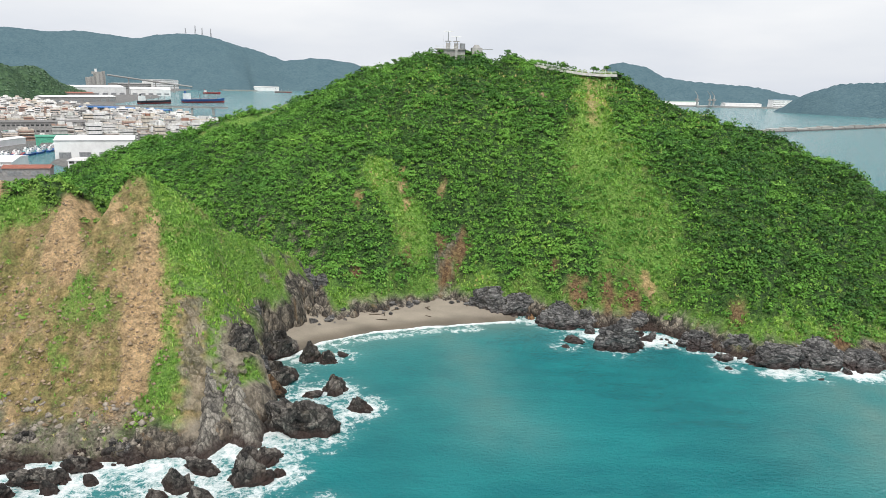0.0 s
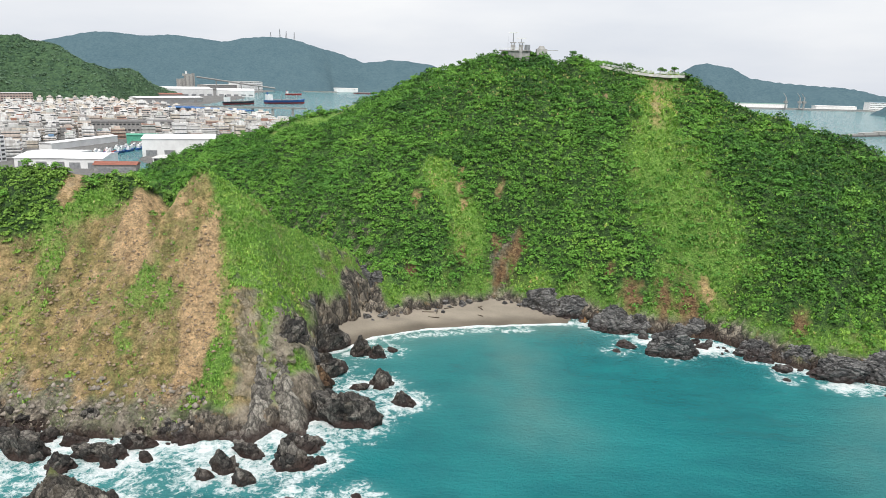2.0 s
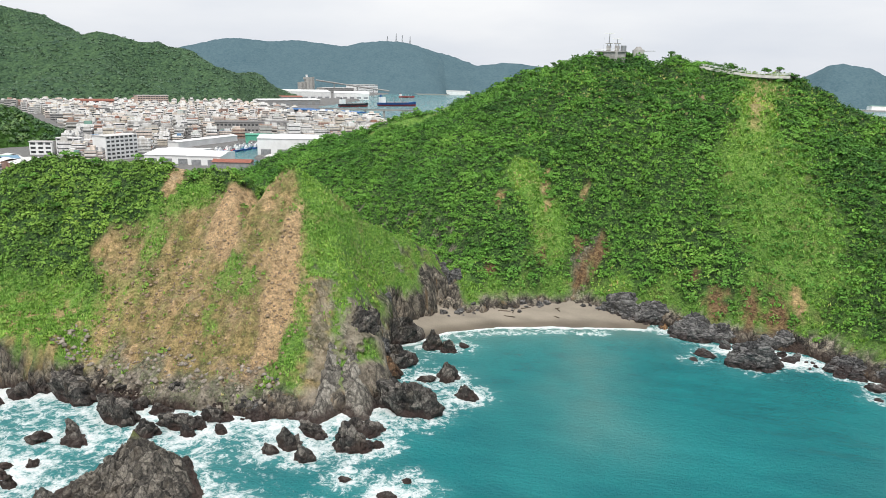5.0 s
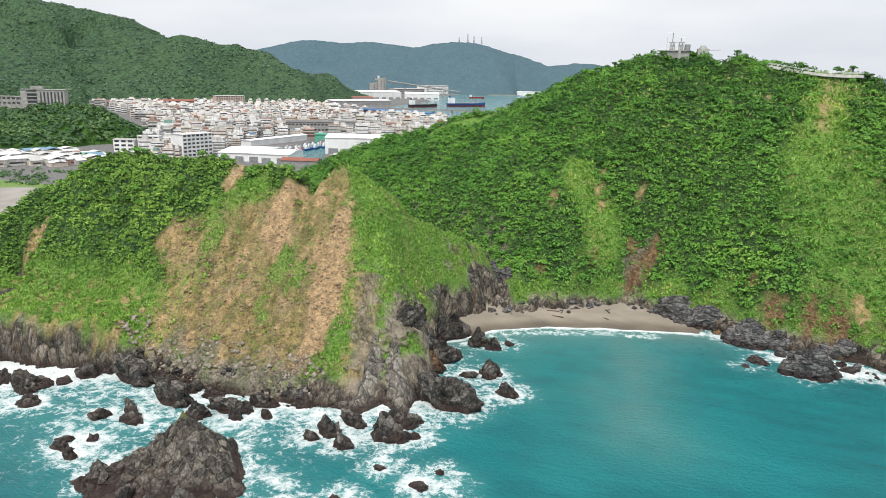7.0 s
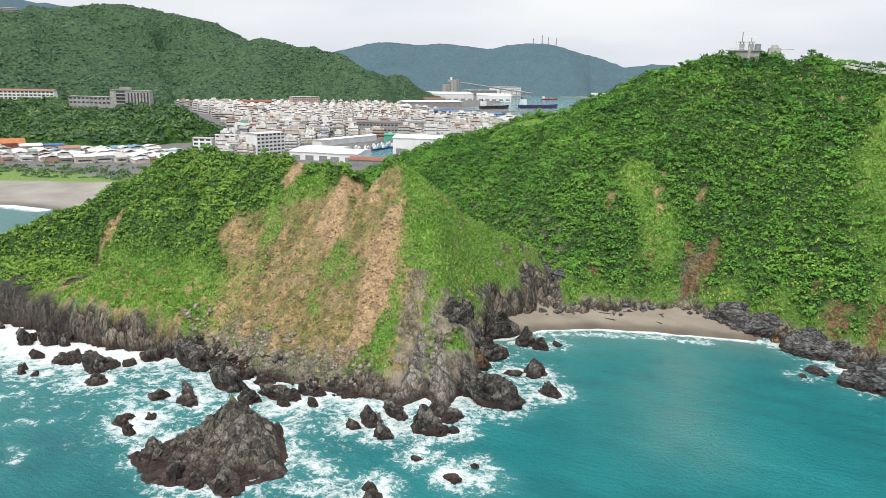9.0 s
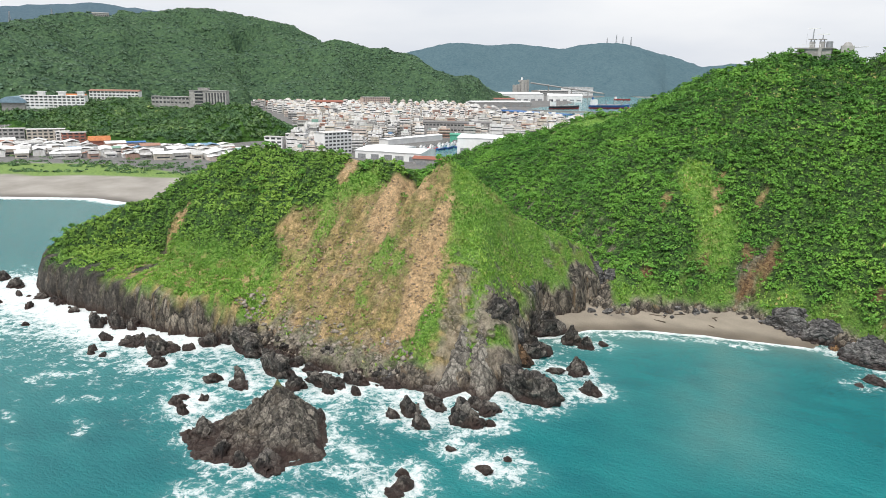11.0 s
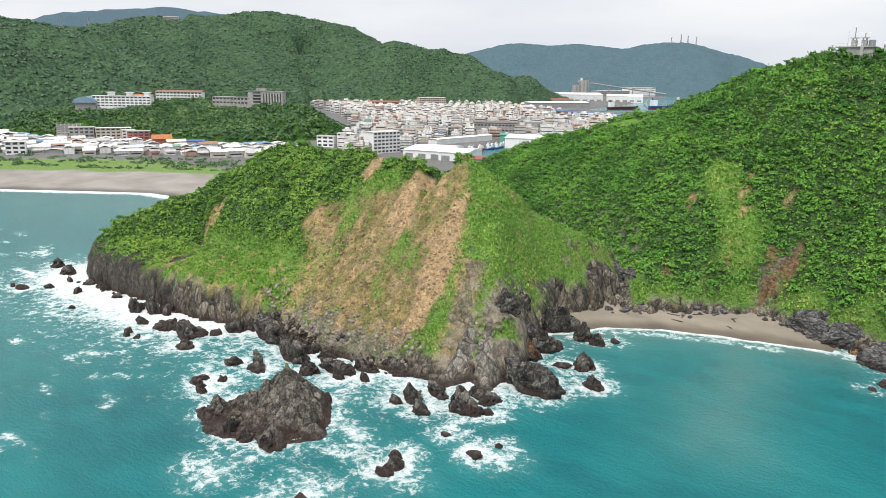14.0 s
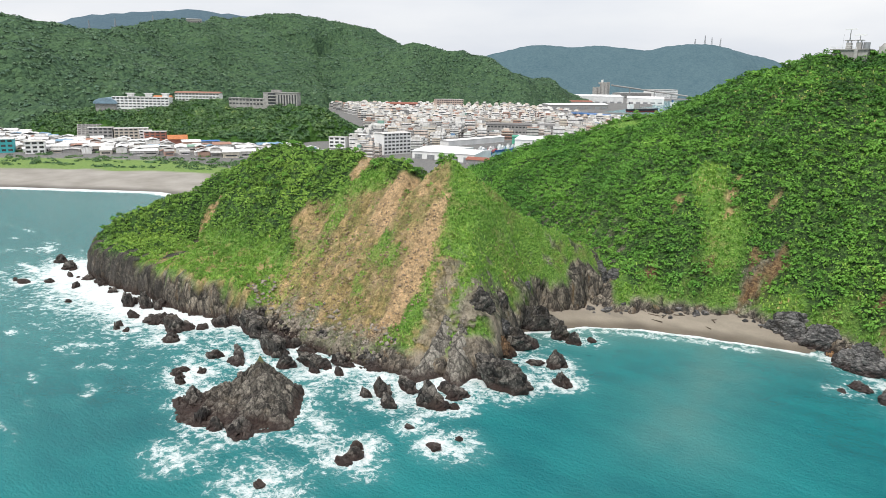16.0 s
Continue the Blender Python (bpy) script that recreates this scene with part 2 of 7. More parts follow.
# hill ground: soil, rock and grass by the land's own cover
def ground_material():
    m, n, l, b = material("hill_ground", 0.95)
    p = place_of(n, l)
    n1, n2, n3 = noise_of(n, l, p, 0.12, 5.0), noise_of(n, l, p, 0.9, 6.0, 0.65), noise_of(n, l, p, 4.5, 4.0)
    n4, n5 = noise_of(n, l, p, 1.7, 7.0, 0.75), noise_of(n, l, p, 0.42, 8.0, 0.7)
    # turf, partly dry
    grass = ramp_of(n, l, n2, [(0.3, (0.075, 0.165, 0.022)), (0.5, (0.15, 0.30, 0.046)), (0.72, (0.25, 0.385, 0.085))])
    dry = ramp_of(n, l, n2, [(0.3, (0.17, 0.15, 0.05)), (0.7, (0.34, 0.30, 0.12))])
    grass = mix_of(n, l, ramp_of(n, l, n1, [(0.52, (0, 0, 0)), (0.68, (0.6, 0.6, 0.6))]), grass, dry)
    # foliage close to the ground between the shrubs, with gap shade in its colour
    leaf = node(n, l, "ShaderNodeTexVoronoi", Vector=p, Scale=1.5)
    spray = node(n, l, "ShaderNodeSeparateColor", Color=leaf.outputs["Color"]).outputs[0]
    clump = node(n, l, "ShaderNodeTexVoronoi", Vector=p, Scale=0.42)
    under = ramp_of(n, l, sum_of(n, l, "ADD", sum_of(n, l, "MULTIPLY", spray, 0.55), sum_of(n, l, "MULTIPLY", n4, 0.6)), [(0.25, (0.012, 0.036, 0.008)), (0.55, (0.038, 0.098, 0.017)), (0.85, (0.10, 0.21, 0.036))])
    # colour falls off towards each clump's rim, painting shade between clumps
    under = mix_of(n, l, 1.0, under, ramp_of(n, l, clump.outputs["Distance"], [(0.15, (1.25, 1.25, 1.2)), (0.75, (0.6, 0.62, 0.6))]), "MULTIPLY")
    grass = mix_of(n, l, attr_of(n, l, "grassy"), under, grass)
    grass = mix_of(n, l, 1.0, grass, ramp_of(n, l, n4, [(0.34, (0.55, 0.58, 0.52)), (0.5, (1.1, 1.1, 1.08)), (0.66, (1.5, 1.42, 1.35))]), "MULTIPLY")
    # loose earth: olive where thin grass holds, tan and pinkish where it has slipped
    soil = ramp_of(n, l, sum_of(n, l, "ADD", sum_of(n, l, "MULTIPLY", n1, 0.6), sum_of(n, l, "MULTIPLY", n5, 0.45)), [(0.4, (0.30, 0.25, 0.095)), (0.5, (0.46, 0.345, 0.15)), (0.6, (0.57, 0.40, 0.215)), (0.74, (0.50, 0.40, 0.28))])
    fresh = ramp_of(n, l, n2, [(0.3, (0.55, 0.375, 0.195)), (0.7, (0.66, 0.47, 0.275))])
    soil = mix_of(n, l, attr_of(n, l, "chute"), soil, fresh)
    clod_edge, clod = facets(n, l, (1, 1, 0.8), 0.7)
    chip_edge, chip = facets(n, l, (1, 1, 0.8), 2.4)
    clods = sum_of(n, l, "ADD", sum_of(n, l, "MULTIPLY", clod, 0.45), sum_of(n, l, "MULTIPLY", chip, 0.55))
    soil = mix_of(n, l, 1.0, soil, ramp_of(n, l, clods, [(0.15, (0.78, 0.76, 0.73)), (0.85, (1.25, 1.25, 1.25))]), "MULTIPLY")
    soil = mix_of(n, l, 1.0, soil, ramp_of(n, l, n5, [(0.34, (0.5, 0.47, 0.42)), (0.46, (1.0, 1.0, 1.0)), (0.66, (1.22, 1.2, 1.17))]), "MULTIPLY")
    soil = mix_of(n, l, 1.0, soil, ramp_of(n, l, n4, [(0.34, (0.62, 0.62, 0.6)), (0.5, (1.05, 1.05, 1.05)), (0.68, (1.25, 1.25, 1.25))]), "MULTIPLY")
    talus = ramp_of(n, l, sum_of(n, l, "ADD", sum_of(n, l, "MULTIPLY", clods, 0.6), sum_of(n, l, "MULTIPLY", n4, 0.5)), [(0.35, (0.15, 0.13, 0.105)), (0.55, (0.36, 0.31, 0.24)), (0.8, (0.58, 0.50, 0.40))])
    soil = mix_of(n, l, attr_of(n, l, "talus"), soil, talus)
    # cliffs: broken upright columns with ochre and black runs
    rock, rock_h, _ = broken_stone(n, l, b, (0.045, 0.04, 0.034), (0.19, 0.165, 0.132), (0.46, 0.40, 0.315), (1, 1, 0.4), 0.5)
    run = noise_of(n, l, place_of(n, l, (1, 1, 0.2)), 0.45, 6.0, 0.62)
    rock = mix_of(n, l, ramp_of(n, l, run, [(0.57, (0, 0, 0)), (0.68, (0.6, 0.6, 0.6))]), rock, (0.29, 0.19, 0.10, 1))
    rock = mix_of(n, l, ramp_of(n, l, run, [(0.36, (0.8, 0.8, 0.8)), (0.45, (0, 0, 0))]), rock, (0.03, 0.028, 0.026, 1))
    pale = ramp_of(n, l, sum_of(n, l, "ADD", sum_of(n, l, "MULTIPLY", run, 0.7), sum_of(n, l, "MULTIPLY", n4, 0.4)), [(0.4, (0.17, 0.14, 0.10)), (0.55, (0.40, 0.34, 0.255)), (0.72, (0.58, 0.51, 0.40))])
    rock = mix_of(n, l, attr_of(n, l, "pale"), rock, pale)
    rock_h = sum_of(n, l, "ADD", rock_h, sum_of(n, l, "MULTIPLY", run, 2.2))
    # dark rock towards the tip, with the overhang's shade put into its colour
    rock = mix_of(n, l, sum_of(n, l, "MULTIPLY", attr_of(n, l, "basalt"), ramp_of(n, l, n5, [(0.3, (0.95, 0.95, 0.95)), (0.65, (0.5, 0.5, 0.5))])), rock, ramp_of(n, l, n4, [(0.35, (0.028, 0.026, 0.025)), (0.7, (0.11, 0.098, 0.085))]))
    z = node(n, l, "ShaderNodeSeparateXYZ", Vector=p).outputs["Z"]
    tide = ramp_of(n, l, madd(n, l, sum_of(n, l, "ADD", z, sum_of(n, l, "MULTIPLY", n5, -4.0)), 0.4, 0.5), [(0.0, (0.85, 0.85, 0.85)), (1.0, (0, 0, 0))])
    rock = mix_of(n, l, tide, rock, (0.06, 0.034, 0.026, 1))
    c = mix_of(n, l, attr_of(n, l, "soil"), grass, soil)
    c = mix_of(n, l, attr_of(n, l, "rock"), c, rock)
    c = mix_of(n, l, attr_of(n, l, "rust"), c, ramp_of(n, l, sum_of(n, l, "ADD", n2, sum_of(n, l, "MULTIPLY", clods, 0.3)), [(0.42, (0.06, 0.036, 0.018)), (0.6, (0.16, 0.088, 0.042)), (0.8, (0.30, 0.20, 0.095))]))
    l.new(c, b.inputs["Base Color"])
    lumps = sum_of(n, l, "MULTIPLY", sum_of(n, l, "SUBTRACT", 1.0, leaf.outputs["Distance"]), 0.9)
    h = sum_of(n, l, "ADD", sum_of(n, l, "ADD", n2, n4), sum_of(n, l, "MULTIPLY", n3, 0.4))
    h = sum_of(n, l, "ADD", h, mix_of(n, l, attr_of(n, l, "soil"), lumps, sum_of(n, l, "ADD", clods, sum_of(n, l, "MULTIPLY", n5, 3.0))))
    h = mix_of(n, l, attr_of(n, l, "rock"), h, rock_h)
    bump_to(n, l, b, h, 1.0, 0.8)
    return m


def rock_material(name, lo, mid, hi, wet=True, scale=0.55, stretch=(1, 1, 0.7), stain=0.35):
    m, n, l, b = material(name, 0.8)
    c, h, relief = broken_stone(n, l, b, lo, mid, hi, stretch, scale)
    big = noise_of(n, l, place_of(n, l), 0.22, 3.0)
    c = mix_of(n, l, ramp_of(n, l, big, [(0.55, (0, 0, 0)), (0.7, (stain, stain, stain))]), c, (0.12, 0.085, 0.045, 1))
    if wet:
        z = node(n, l, "ShaderNodeSeparateXYZ", Vector=node(n, l, "ShaderNodeNewGeometry").outputs["Position"]).outputs["Z"]
        zz = sum_of(n, l, "ADD", z, sum_of(n, l, "MULTIPLY", big, -3.0))
        band = ramp_of(n, l, madd(n, l, zz, 0.5, 0.5), [(0.0, (0.8, 0.8, 0.8)), (1.0, (0, 0, 0))])
        c = mix_of(n, l, band, c, (0.045, 0.021, 0.016, 1))
    l.new(c, b.inputs["Base Color"])
    bump_to(n, l, b, h, 1.0, relief)
    return m


def stack_material():
    m = rock_material("sea_stack_rock", (0.035, 0.031, 0.027), (0.155, 0.138, 0.115), (0.40, 0.36, 0.30))
    n, l = m.node_tree.nodes, m.node_tree.links
    b = n["Principled BSDF"]
    old = b.inputs["Base Color"].links[0].from_socket
    l.new(mix_of(n, l, attr_of(n, l, "moss"), old, (0.17, 0.19, 0.06, 1)), b.inputs["Base Color"])
    return m


def water_material():
    m, n, l, b = material("sea_water", 0.12)
    p = place_of(n, l)
    big = noise_of(n, l, place_of(n, l, (1, 1.6, 1)), 0.012, 4.0)
    mid = noise_of(n, l, place_of(n, l, (0.5, 1.2, 1)), 0.12, 5.0)
    sea = ramp_of(n, l, big, [(0.35, (0.003, 0.125, 0.145)), (0.6, (0.009, 0.20, 0.213))])
    sea = mix_of(n, l, ramp_of(n, l, mid, [(0.4, (0, 0, 0)), (0.75, (0.35, 0.35, 0.35))]), sea, (0.018, 0.275, 0.28, 1))
    sea = mix_of(n, l, attr_of(n, l, "silt"), sea, (0.17, 0.27, 0.235, 1))
    # the sea turns paler and greyer with distance and towards the left
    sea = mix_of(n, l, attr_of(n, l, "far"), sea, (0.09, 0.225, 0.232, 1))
    # foam: broken lace that thickens towards the rocks
    warp = node(n, l, "ShaderNodeTexNoise", Vector=p, Scale=0.25, Detail=5.0).outputs["Color"]
    bent = mix_of(n, l, 1.0, p, mix_of(n, l, 1.0, warp, (5.0, 5.0, 5.0, 1), "MULTIPLY"), "ADD")
    lace = node(n, l, "ShaderNodeTexVoronoi", {"feature": "DISTANCE_TO_EDGE"}, Vector=bent, Scale=0.42).outputs["Distance"]
    small = node(n, l, "ShaderNodeTexVoronoi", {"feature": "DISTANCE_TO_EDGE"}, Vector=bent, Scale=1.1).outputs["Distance"]
    lace = ramp_of(n, l, lace, [(0.0, (1, 1, 1)), (0.14, (0, 0, 0))])
    small = ramp_of(n, l, small, [(0.0, (0.8, 0.8, 0.8)), (0.2, (0, 0, 0))])
    lace = sum_of(n, l, "MAXIMUM", lace, small)
    fine = noise_of(n, l, mix_of(n, l, 0.5, p, bent), 0.45, 8.0, 0.72)
    foam = attr_of(n, l, "foam")
    swirl = sum_of(n, l, "MULTIPLY", sum_of(n, l, "SUBTRACT", fine, 0.5), 2.4)
    level = sum_of(n, l, "ADD", foam, swirl)
    solid = ramp_of(n, l, level, [(0.42, (0, 0, 0)), (0.6, (0.6, 0.6, 0.6)), (0.84, (1, 1, 1))])
    veil = ramp_of(n, l, level, [(0.24, (0, 0, 0)), (0.55, (1, 1, 1))])
    thin = sum_of(n, l, "MULTIPLY", lace, veil)
    gate = ramp_of(n, l, foam, [(0.06, (0, 0, 0)), (0.22, (1, 1, 1))])
    solid, thin = sum_of(n, l, "MULTIPLY", solid, gate), sum_of(n, l, "MULTIPLY", thin, gate)
    white = sum_of(n, l, "MAXIMUM", solid, thin, True)
    milky = mix_of(n, l, sum_of(n, l, "MULTIPLY", foam, 0.85, True), sea, (0.15, 0.40, 0.385, 1))
    l.new(mix_of(n, l, white, milky, (0.82, 0.86, 0.86, 1)), b.inputs["Base Color"])
    l.new(madd(n, l, white, 0.6, 0.14), b.inputs["Roughness"])
    b.inputs["Roughness"].default_value = 0.15
    ripple = noise_of(n, l, place_of(n, l, (0.8, 1.3, 1)), 0.8, 7.0, 0.68)
    swell = noise_of(n, l, place_of(n, l, (0.5, 1.5, 1)), 0.06, 3.0)
    bump_to(n, l, b, sum_of(n, l, "ADD", sum_of(n, l, "MULTIPLY", swell, 1.2), sum_of(n, l, "MULTIPLY", ripple, 1.3)), 0.8, 0.7)
    b.inputs["IOR"].default_value = 1.33
    return m


def sand_material(name, colour):
    m, n, l, b = material(name, 0.9)
    p = place_of(n, l)
    a, f = noise_of(n, l, place_of(n, l, (0.5, 1, 1)), 0.15, 5.0), noise_of(n, l, p, 3.0, 4.0)
    c = ramp_of(n, l, a, [(0.3, tuple(v * 0.72 for v in colour)), (0.7, tuple(v * 1.12 for v in colour))])
    c = mix_of(n, l, 1.0, c, ramp_of(n, l, f, [(0.3, (0.85, 0.85, 0.85)), (0.7, (1.08, 1.08, 1.08))]), "MULTIPLY")
    wet = ramp_of(n, l, attr_of(n, l, "wet"), [(0.0, (1, 1, 1)), (1.0, (0.5, 0.48, 0.46))])
    l.new(mix_of(n, l, 1.0, c, wet, "MULTIPLY"), b.inputs["Base Color"])
    bump_to(n, l, b, f, 0.4, 0.1)
    return m


def wooded_material(name, dark, light, relief=6.0):
    """Far woods: crowns as relief and tint at tree size."""
    m, n, l, b = material(name, 0.95)
    p = place_of(n, l)
    cell = node(n, l, "ShaderNodeTexVoronoi", Vector=p, Scale=0.16)
    crown, shade = cell.outputs["Color"], cell.outputs["Distance"]
    big = noise_of(n, l, p, 0.012, 5.0)
    rnd = node(n, l, "ShaderNodeSeparateColor", Color=crown).outputs[0]
    mid = noise_of(n, l, p, 0.05, 6.0, 0.7)
    t = sum_of(n, l, "ADD", sum_of(n, l, "MULTIPLY", rnd, 0.4), sum_of(n, l, "ADD", sum_of(n, l, "MULTIPLY", big, 0.45), sum_of(n, l, "MULTIPLY", mid, 0.4)))
    l.new(ramp_of(n, l, t, [(0.35, dark), (0.85, light)]), b.inputs["Base Color"])
    bump_to(n, l, b, sum_of(n, l, "ADD", sum_of(n, l, "SUBTRACT", 1.0, shade), sum_of(n, l, "MULTIPLY", mid, 2.0)), 1.0, relief)
    b.inputs["Specular IOR Level"].default_value = 0.1
    return m


M_GROUND = ground_material()
M_LEAF = leaf_material("shrub_leaves", (0.03, 0.092, 0.02), (0.125, 0.30, 0.044), (0.19, 0.37, 0.068), (0.28, 0.39, 0.09))
M_HEADLEAF = leaf_material("headland_leaves", (0.05, 0.11, 0.022), (0.175, 0.315, 0.052), (0.27, 0.43, 0.082), (0.38, 0.42, 0.12))
M_GRASS = leaf_material("grass_blades", (0.12, 0.25, 0.042), (0.225, 0.42, 0.07), (0.34, 0.48, 0.115), (0.50, 0.44, 0.20))
M_ROCK = rock_material("dark_sea_rock", (0.024, 0.022, 0.021), (0.105, 0.095, 0.084), (0.33, 0.30, 0.26))
M_GREYROCK = rock_material("grey_cliff_rock", (0.05, 0.05, 0.051), (0.155, 0.152, 0.15), (0.34, 0.33, 0.315), scale=0.4, stretch=(0.6, 1, 1.6), stain=0.12)
M_RUSTROCK = rock_material("rust_brown_rock", (0.05, 0.028, 0.016), (0.16, 0.09, 0.045), (0.32, 0.20, 0.11))
M_PALE = rock_material("pale_boulder", (0.30, 0.27, 0.23), (0.45, 0.42, 0.37), (0.6, 0.57, 0.5), False)
M_ORANGE = rock_material("orange_boulder", (0.28, 0.13, 0.05), (0.45, 0.24, 0.1), (0.6, 0.38, 0.2), False)
M_WATER = water_material()
M_SAND = sand_material("beach_sand", (0.30, 0.26, 0.205))
M_FAR0 = wooded_material("wooded_knoll", (0.022, 0.062, 0.016), (0.075, 0.165, 0.034))
# M_FAR1 to M_FAR3 are paler and bluer: haze put into their colour
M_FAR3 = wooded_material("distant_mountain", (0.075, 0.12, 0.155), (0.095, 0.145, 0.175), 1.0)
M_FAR1 = wooded_material("wooded_hillside", (0.05, 0.095, 0.058), (0.10, 0.175, 0.085))
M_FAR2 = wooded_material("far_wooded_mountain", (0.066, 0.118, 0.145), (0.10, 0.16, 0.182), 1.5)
M_WOODS = leaf_material("wood_leaves", (0.066, 0.13, 0.06), (0.118, 0.215, 0.085), (0.19, 0.30, 0.11), (0.28, 0.36, 0.14))
# haze between here and the mountain is mixed into these leaf colours
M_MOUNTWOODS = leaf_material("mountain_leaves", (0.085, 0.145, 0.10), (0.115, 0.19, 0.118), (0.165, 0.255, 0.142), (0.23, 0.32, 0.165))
M_STACK = stack_material()
M_TALUS = plain("talus_stone", (0.36, 0.315, 0.26), 0.9, spread=0.4, scale=0.7, bump=0.15)
M_SOILSTONE = plain("slip_stone", (0.42, 0.31, 0.20), 0.95, spread=0.35, scale=0.8)
M_BARK = plain("bark", (0.10, 0.075, 0.05), 0.9, spread=0.3, scale=2.0)


def town_ground_material():
    m, n, l, b = material("town_ground", 0.92)
    p = place_of(n, l)
    a, f = noise_of(n, l, p, 0.05, 5.0), noise_of(n, l, p, 0.6, 4.0)
    sand = ramp_of(n, l, a, [(0.3, (0.24, 0.22, 0.19)), (0.7, (0.36, 0.335, 0.30))])
    grass = ramp_of(n, l, f, [(0.35, (0.09, 0.17, 0.03)), (0.65, (0.2, 0.30, 0.07))])
    paved = ramp_of(n, l, f, [(0.3, (0.09, 0.09, 0.088)), (0.7, (0.22, 0.215, 0.205))])
    c = mix_of(n, l, attr_of(n, l, "grassy"), sand, grass)
    c = mix_of(n, l, attr_of(n, l, "paved"), c, paved)
    wet = ramp_of(n, l, attr_of(n, l, "wet"), [(0.0, (1, 1, 1)), (1.0, (0.45, 0.44, 0.43))])
    l.new(mix_of(n, l, 1.0, c, wet, "MULTIPLY"), b.inputs["Base Color"])
    return m


def wall_material(name, by_island, paints=None):
    """Town walls in many pale paints, streaked by rain."""
    m, n, l, b = material(name, 0.85)
    rnd = node(n, l, "ShaderNodeNewGeometry").outputs["Random Per Island"] if by_island else node(n, l, "ShaderNodeObjectInfo").outputs["Random"]
    r = node(n, l, "ShaderNodeValToRGB", Fac=rnd)
    r.color_ramp.interpolation = "CONSTANT"
    paints = paints or [(0.0, (0.80, 0.79, 0.77)), (0.16, (0.55, 0.54, 0.52)), (0.26, (0.86, 0.86, 0.85)), (0.45, (0.72, 0.66, 0.57)), (0.56, (0.38, 0.38, 0.38)), (0.64, (0.74, 0.64, 0.57)), (0.74, (0.87, 0.87, 0.86)), (0.93, (0.50, 0.33, 0.27))]
    while len(r.color_ramp.elements) < len(paints):
        r.color_ramp.elements.new(0.5)
    for e, (p, c) in zip(r.color_ramp.elements, paints):
        e.position, e.color = p, (*c, 1)
    streak = noise_of(n, l, place_of(n, l, (1, 1, 0.15)), 0.7, 5.0, 0.65)
    dirt = ramp_of(n, l, streak, [(0.35, (0.66, 0.64, 0.61)), (0.62, (1.0, 1.0, 1.0))])
    l.new(mix_of(n, l, 1.0, r.outputs["Color"], dirt, "MULTIPLY"), b.inputs["Base Color"])
    return m


M_TOWNGROUND = town_ground_material()
M_WALLS, M_WALLS_ISLAND = wall_material("painted_walls", False), wall_material("painted_walls_far", True)
M_ROOFS = wall_material("flat_roof", False, [(0.0, (0.72, 0.71, 0.70)), (0.22, (0.54, 0.53, 0.52)), (0.38, (0.84, 0.84, 0.83)), (0.64, (0.38, 0.37, 0.36)), (0.72, (0.66, 0.65, 0.62)), (0.84, (0.36, 0.19, 0.14)), (0.91, (0.20, 0.36, 0.30)), (0.96, (0.16, 0.28, 0.44))])
M_TINROOF = wall_material("sheet_metal_roof", False, [(0.0, (0.80, 0.81, 0.81)), (0.25, (0.58, 0.58, 0.57)), (0.40, (0.70, 0.70, 0.69)), (0.58, (0.42, 0.41, 0.40)), (0.66, (0.85, 0.85, 0.85)), (0.86, (0.42, 0.24, 0.18)), (0.92, (0.20, 0.34, 0.48)), (0.97, (0.25, 0.42, 0.33))])
M_GLASS = plain("dark_window_glass", (0.085, 0.09, 0.095), 0.2, spread=0.45, scale=0.5)
M_STEEL = plain("galvanised_steel", (0.38, 0.39, 0.40), 0.45, 0.6, spread=0.2)
M_WHITE = plain("white_paint", (0.84, 0.84, 0.83), 0.6, spread=0.08, scale=0.12)
M_BEIGE = plain("beige_tiles", (0.60, 0.54, 0.46), 0.7, spread=0.12)
M_PINK = plain("pinkish_tiles", (0.55, 0.43, 0.37), 0.7, spread=0.12)
M_GREYWALL = plain("grey_render", (0.36, 0.35, 0.34), 0.85, spread=0.2)
M_CONCRETE = plain("weathered_concrete", (0.40, 0.39, 0.37), 0.9, spread=0.25, scale=0.4)
M_DARKROOF = plain("dark_roof", (0.17, 0.165, 0.16), 0.85, spread=0.25)
M_REDROOF = plain("rust_red_roof", (0.33, 0.12, 0.08), 0.7, spread=0.2)
M_BRICKRED = plain("red_brick", (0.36, 0.15, 0.11), 0.85, spread=0.2)
M_ORANGEROOF = plain("orange_roof_tiles", (0.55, 0.20, 0.07), 0.6, spread=0.2)
M_BLUEROOF = plain("blue_sheet_roof", (0.04, 0.16, 0.42), 0.5, spread=0.15)
M_BLUEGREY = plain("blue_grey_roof", (0.22, 0.33, 0.42), 0.5, spread=0.15)
M_GREENROOF = plain("green_canvas", (0.10, 0.40, 0.27), 0.7, spread=0.2)
M_TURQUOISE = plain("turquoise_paint", (0.06, 0.42, 0.45), 0.7, spread=0.1)
M_TEALHULL = plain("teal_hull", (0.03, 0.25, 0.26), 0.5, spread=0.2)
M_REDHULL = plain("red_hull", (0.38, 0.05, 0.05), 0.5, spread=0.2)
M_NAVYHULL = plain("dark_hull", (0.03, 0.035, 0.05), 0.5, spread=0.2)
M_BLUEHULL = plain("blue_hull", (0.02, 0.09, 0.28), 0.5, spread=0.2)
M_FIN = rock_material("pale_fluted_rock", (0.11, 0.10, 0.088), (0.31, 0.285, 0.24), (0.52, 0.48, 0.41), True, 0.45, (1, 1, 0.5), 0.08)
M_PALECONCRETE = plain("pale_concrete", (0.60, 0.58, 0.54), 0.9, spread=0.2, scale=0.4)

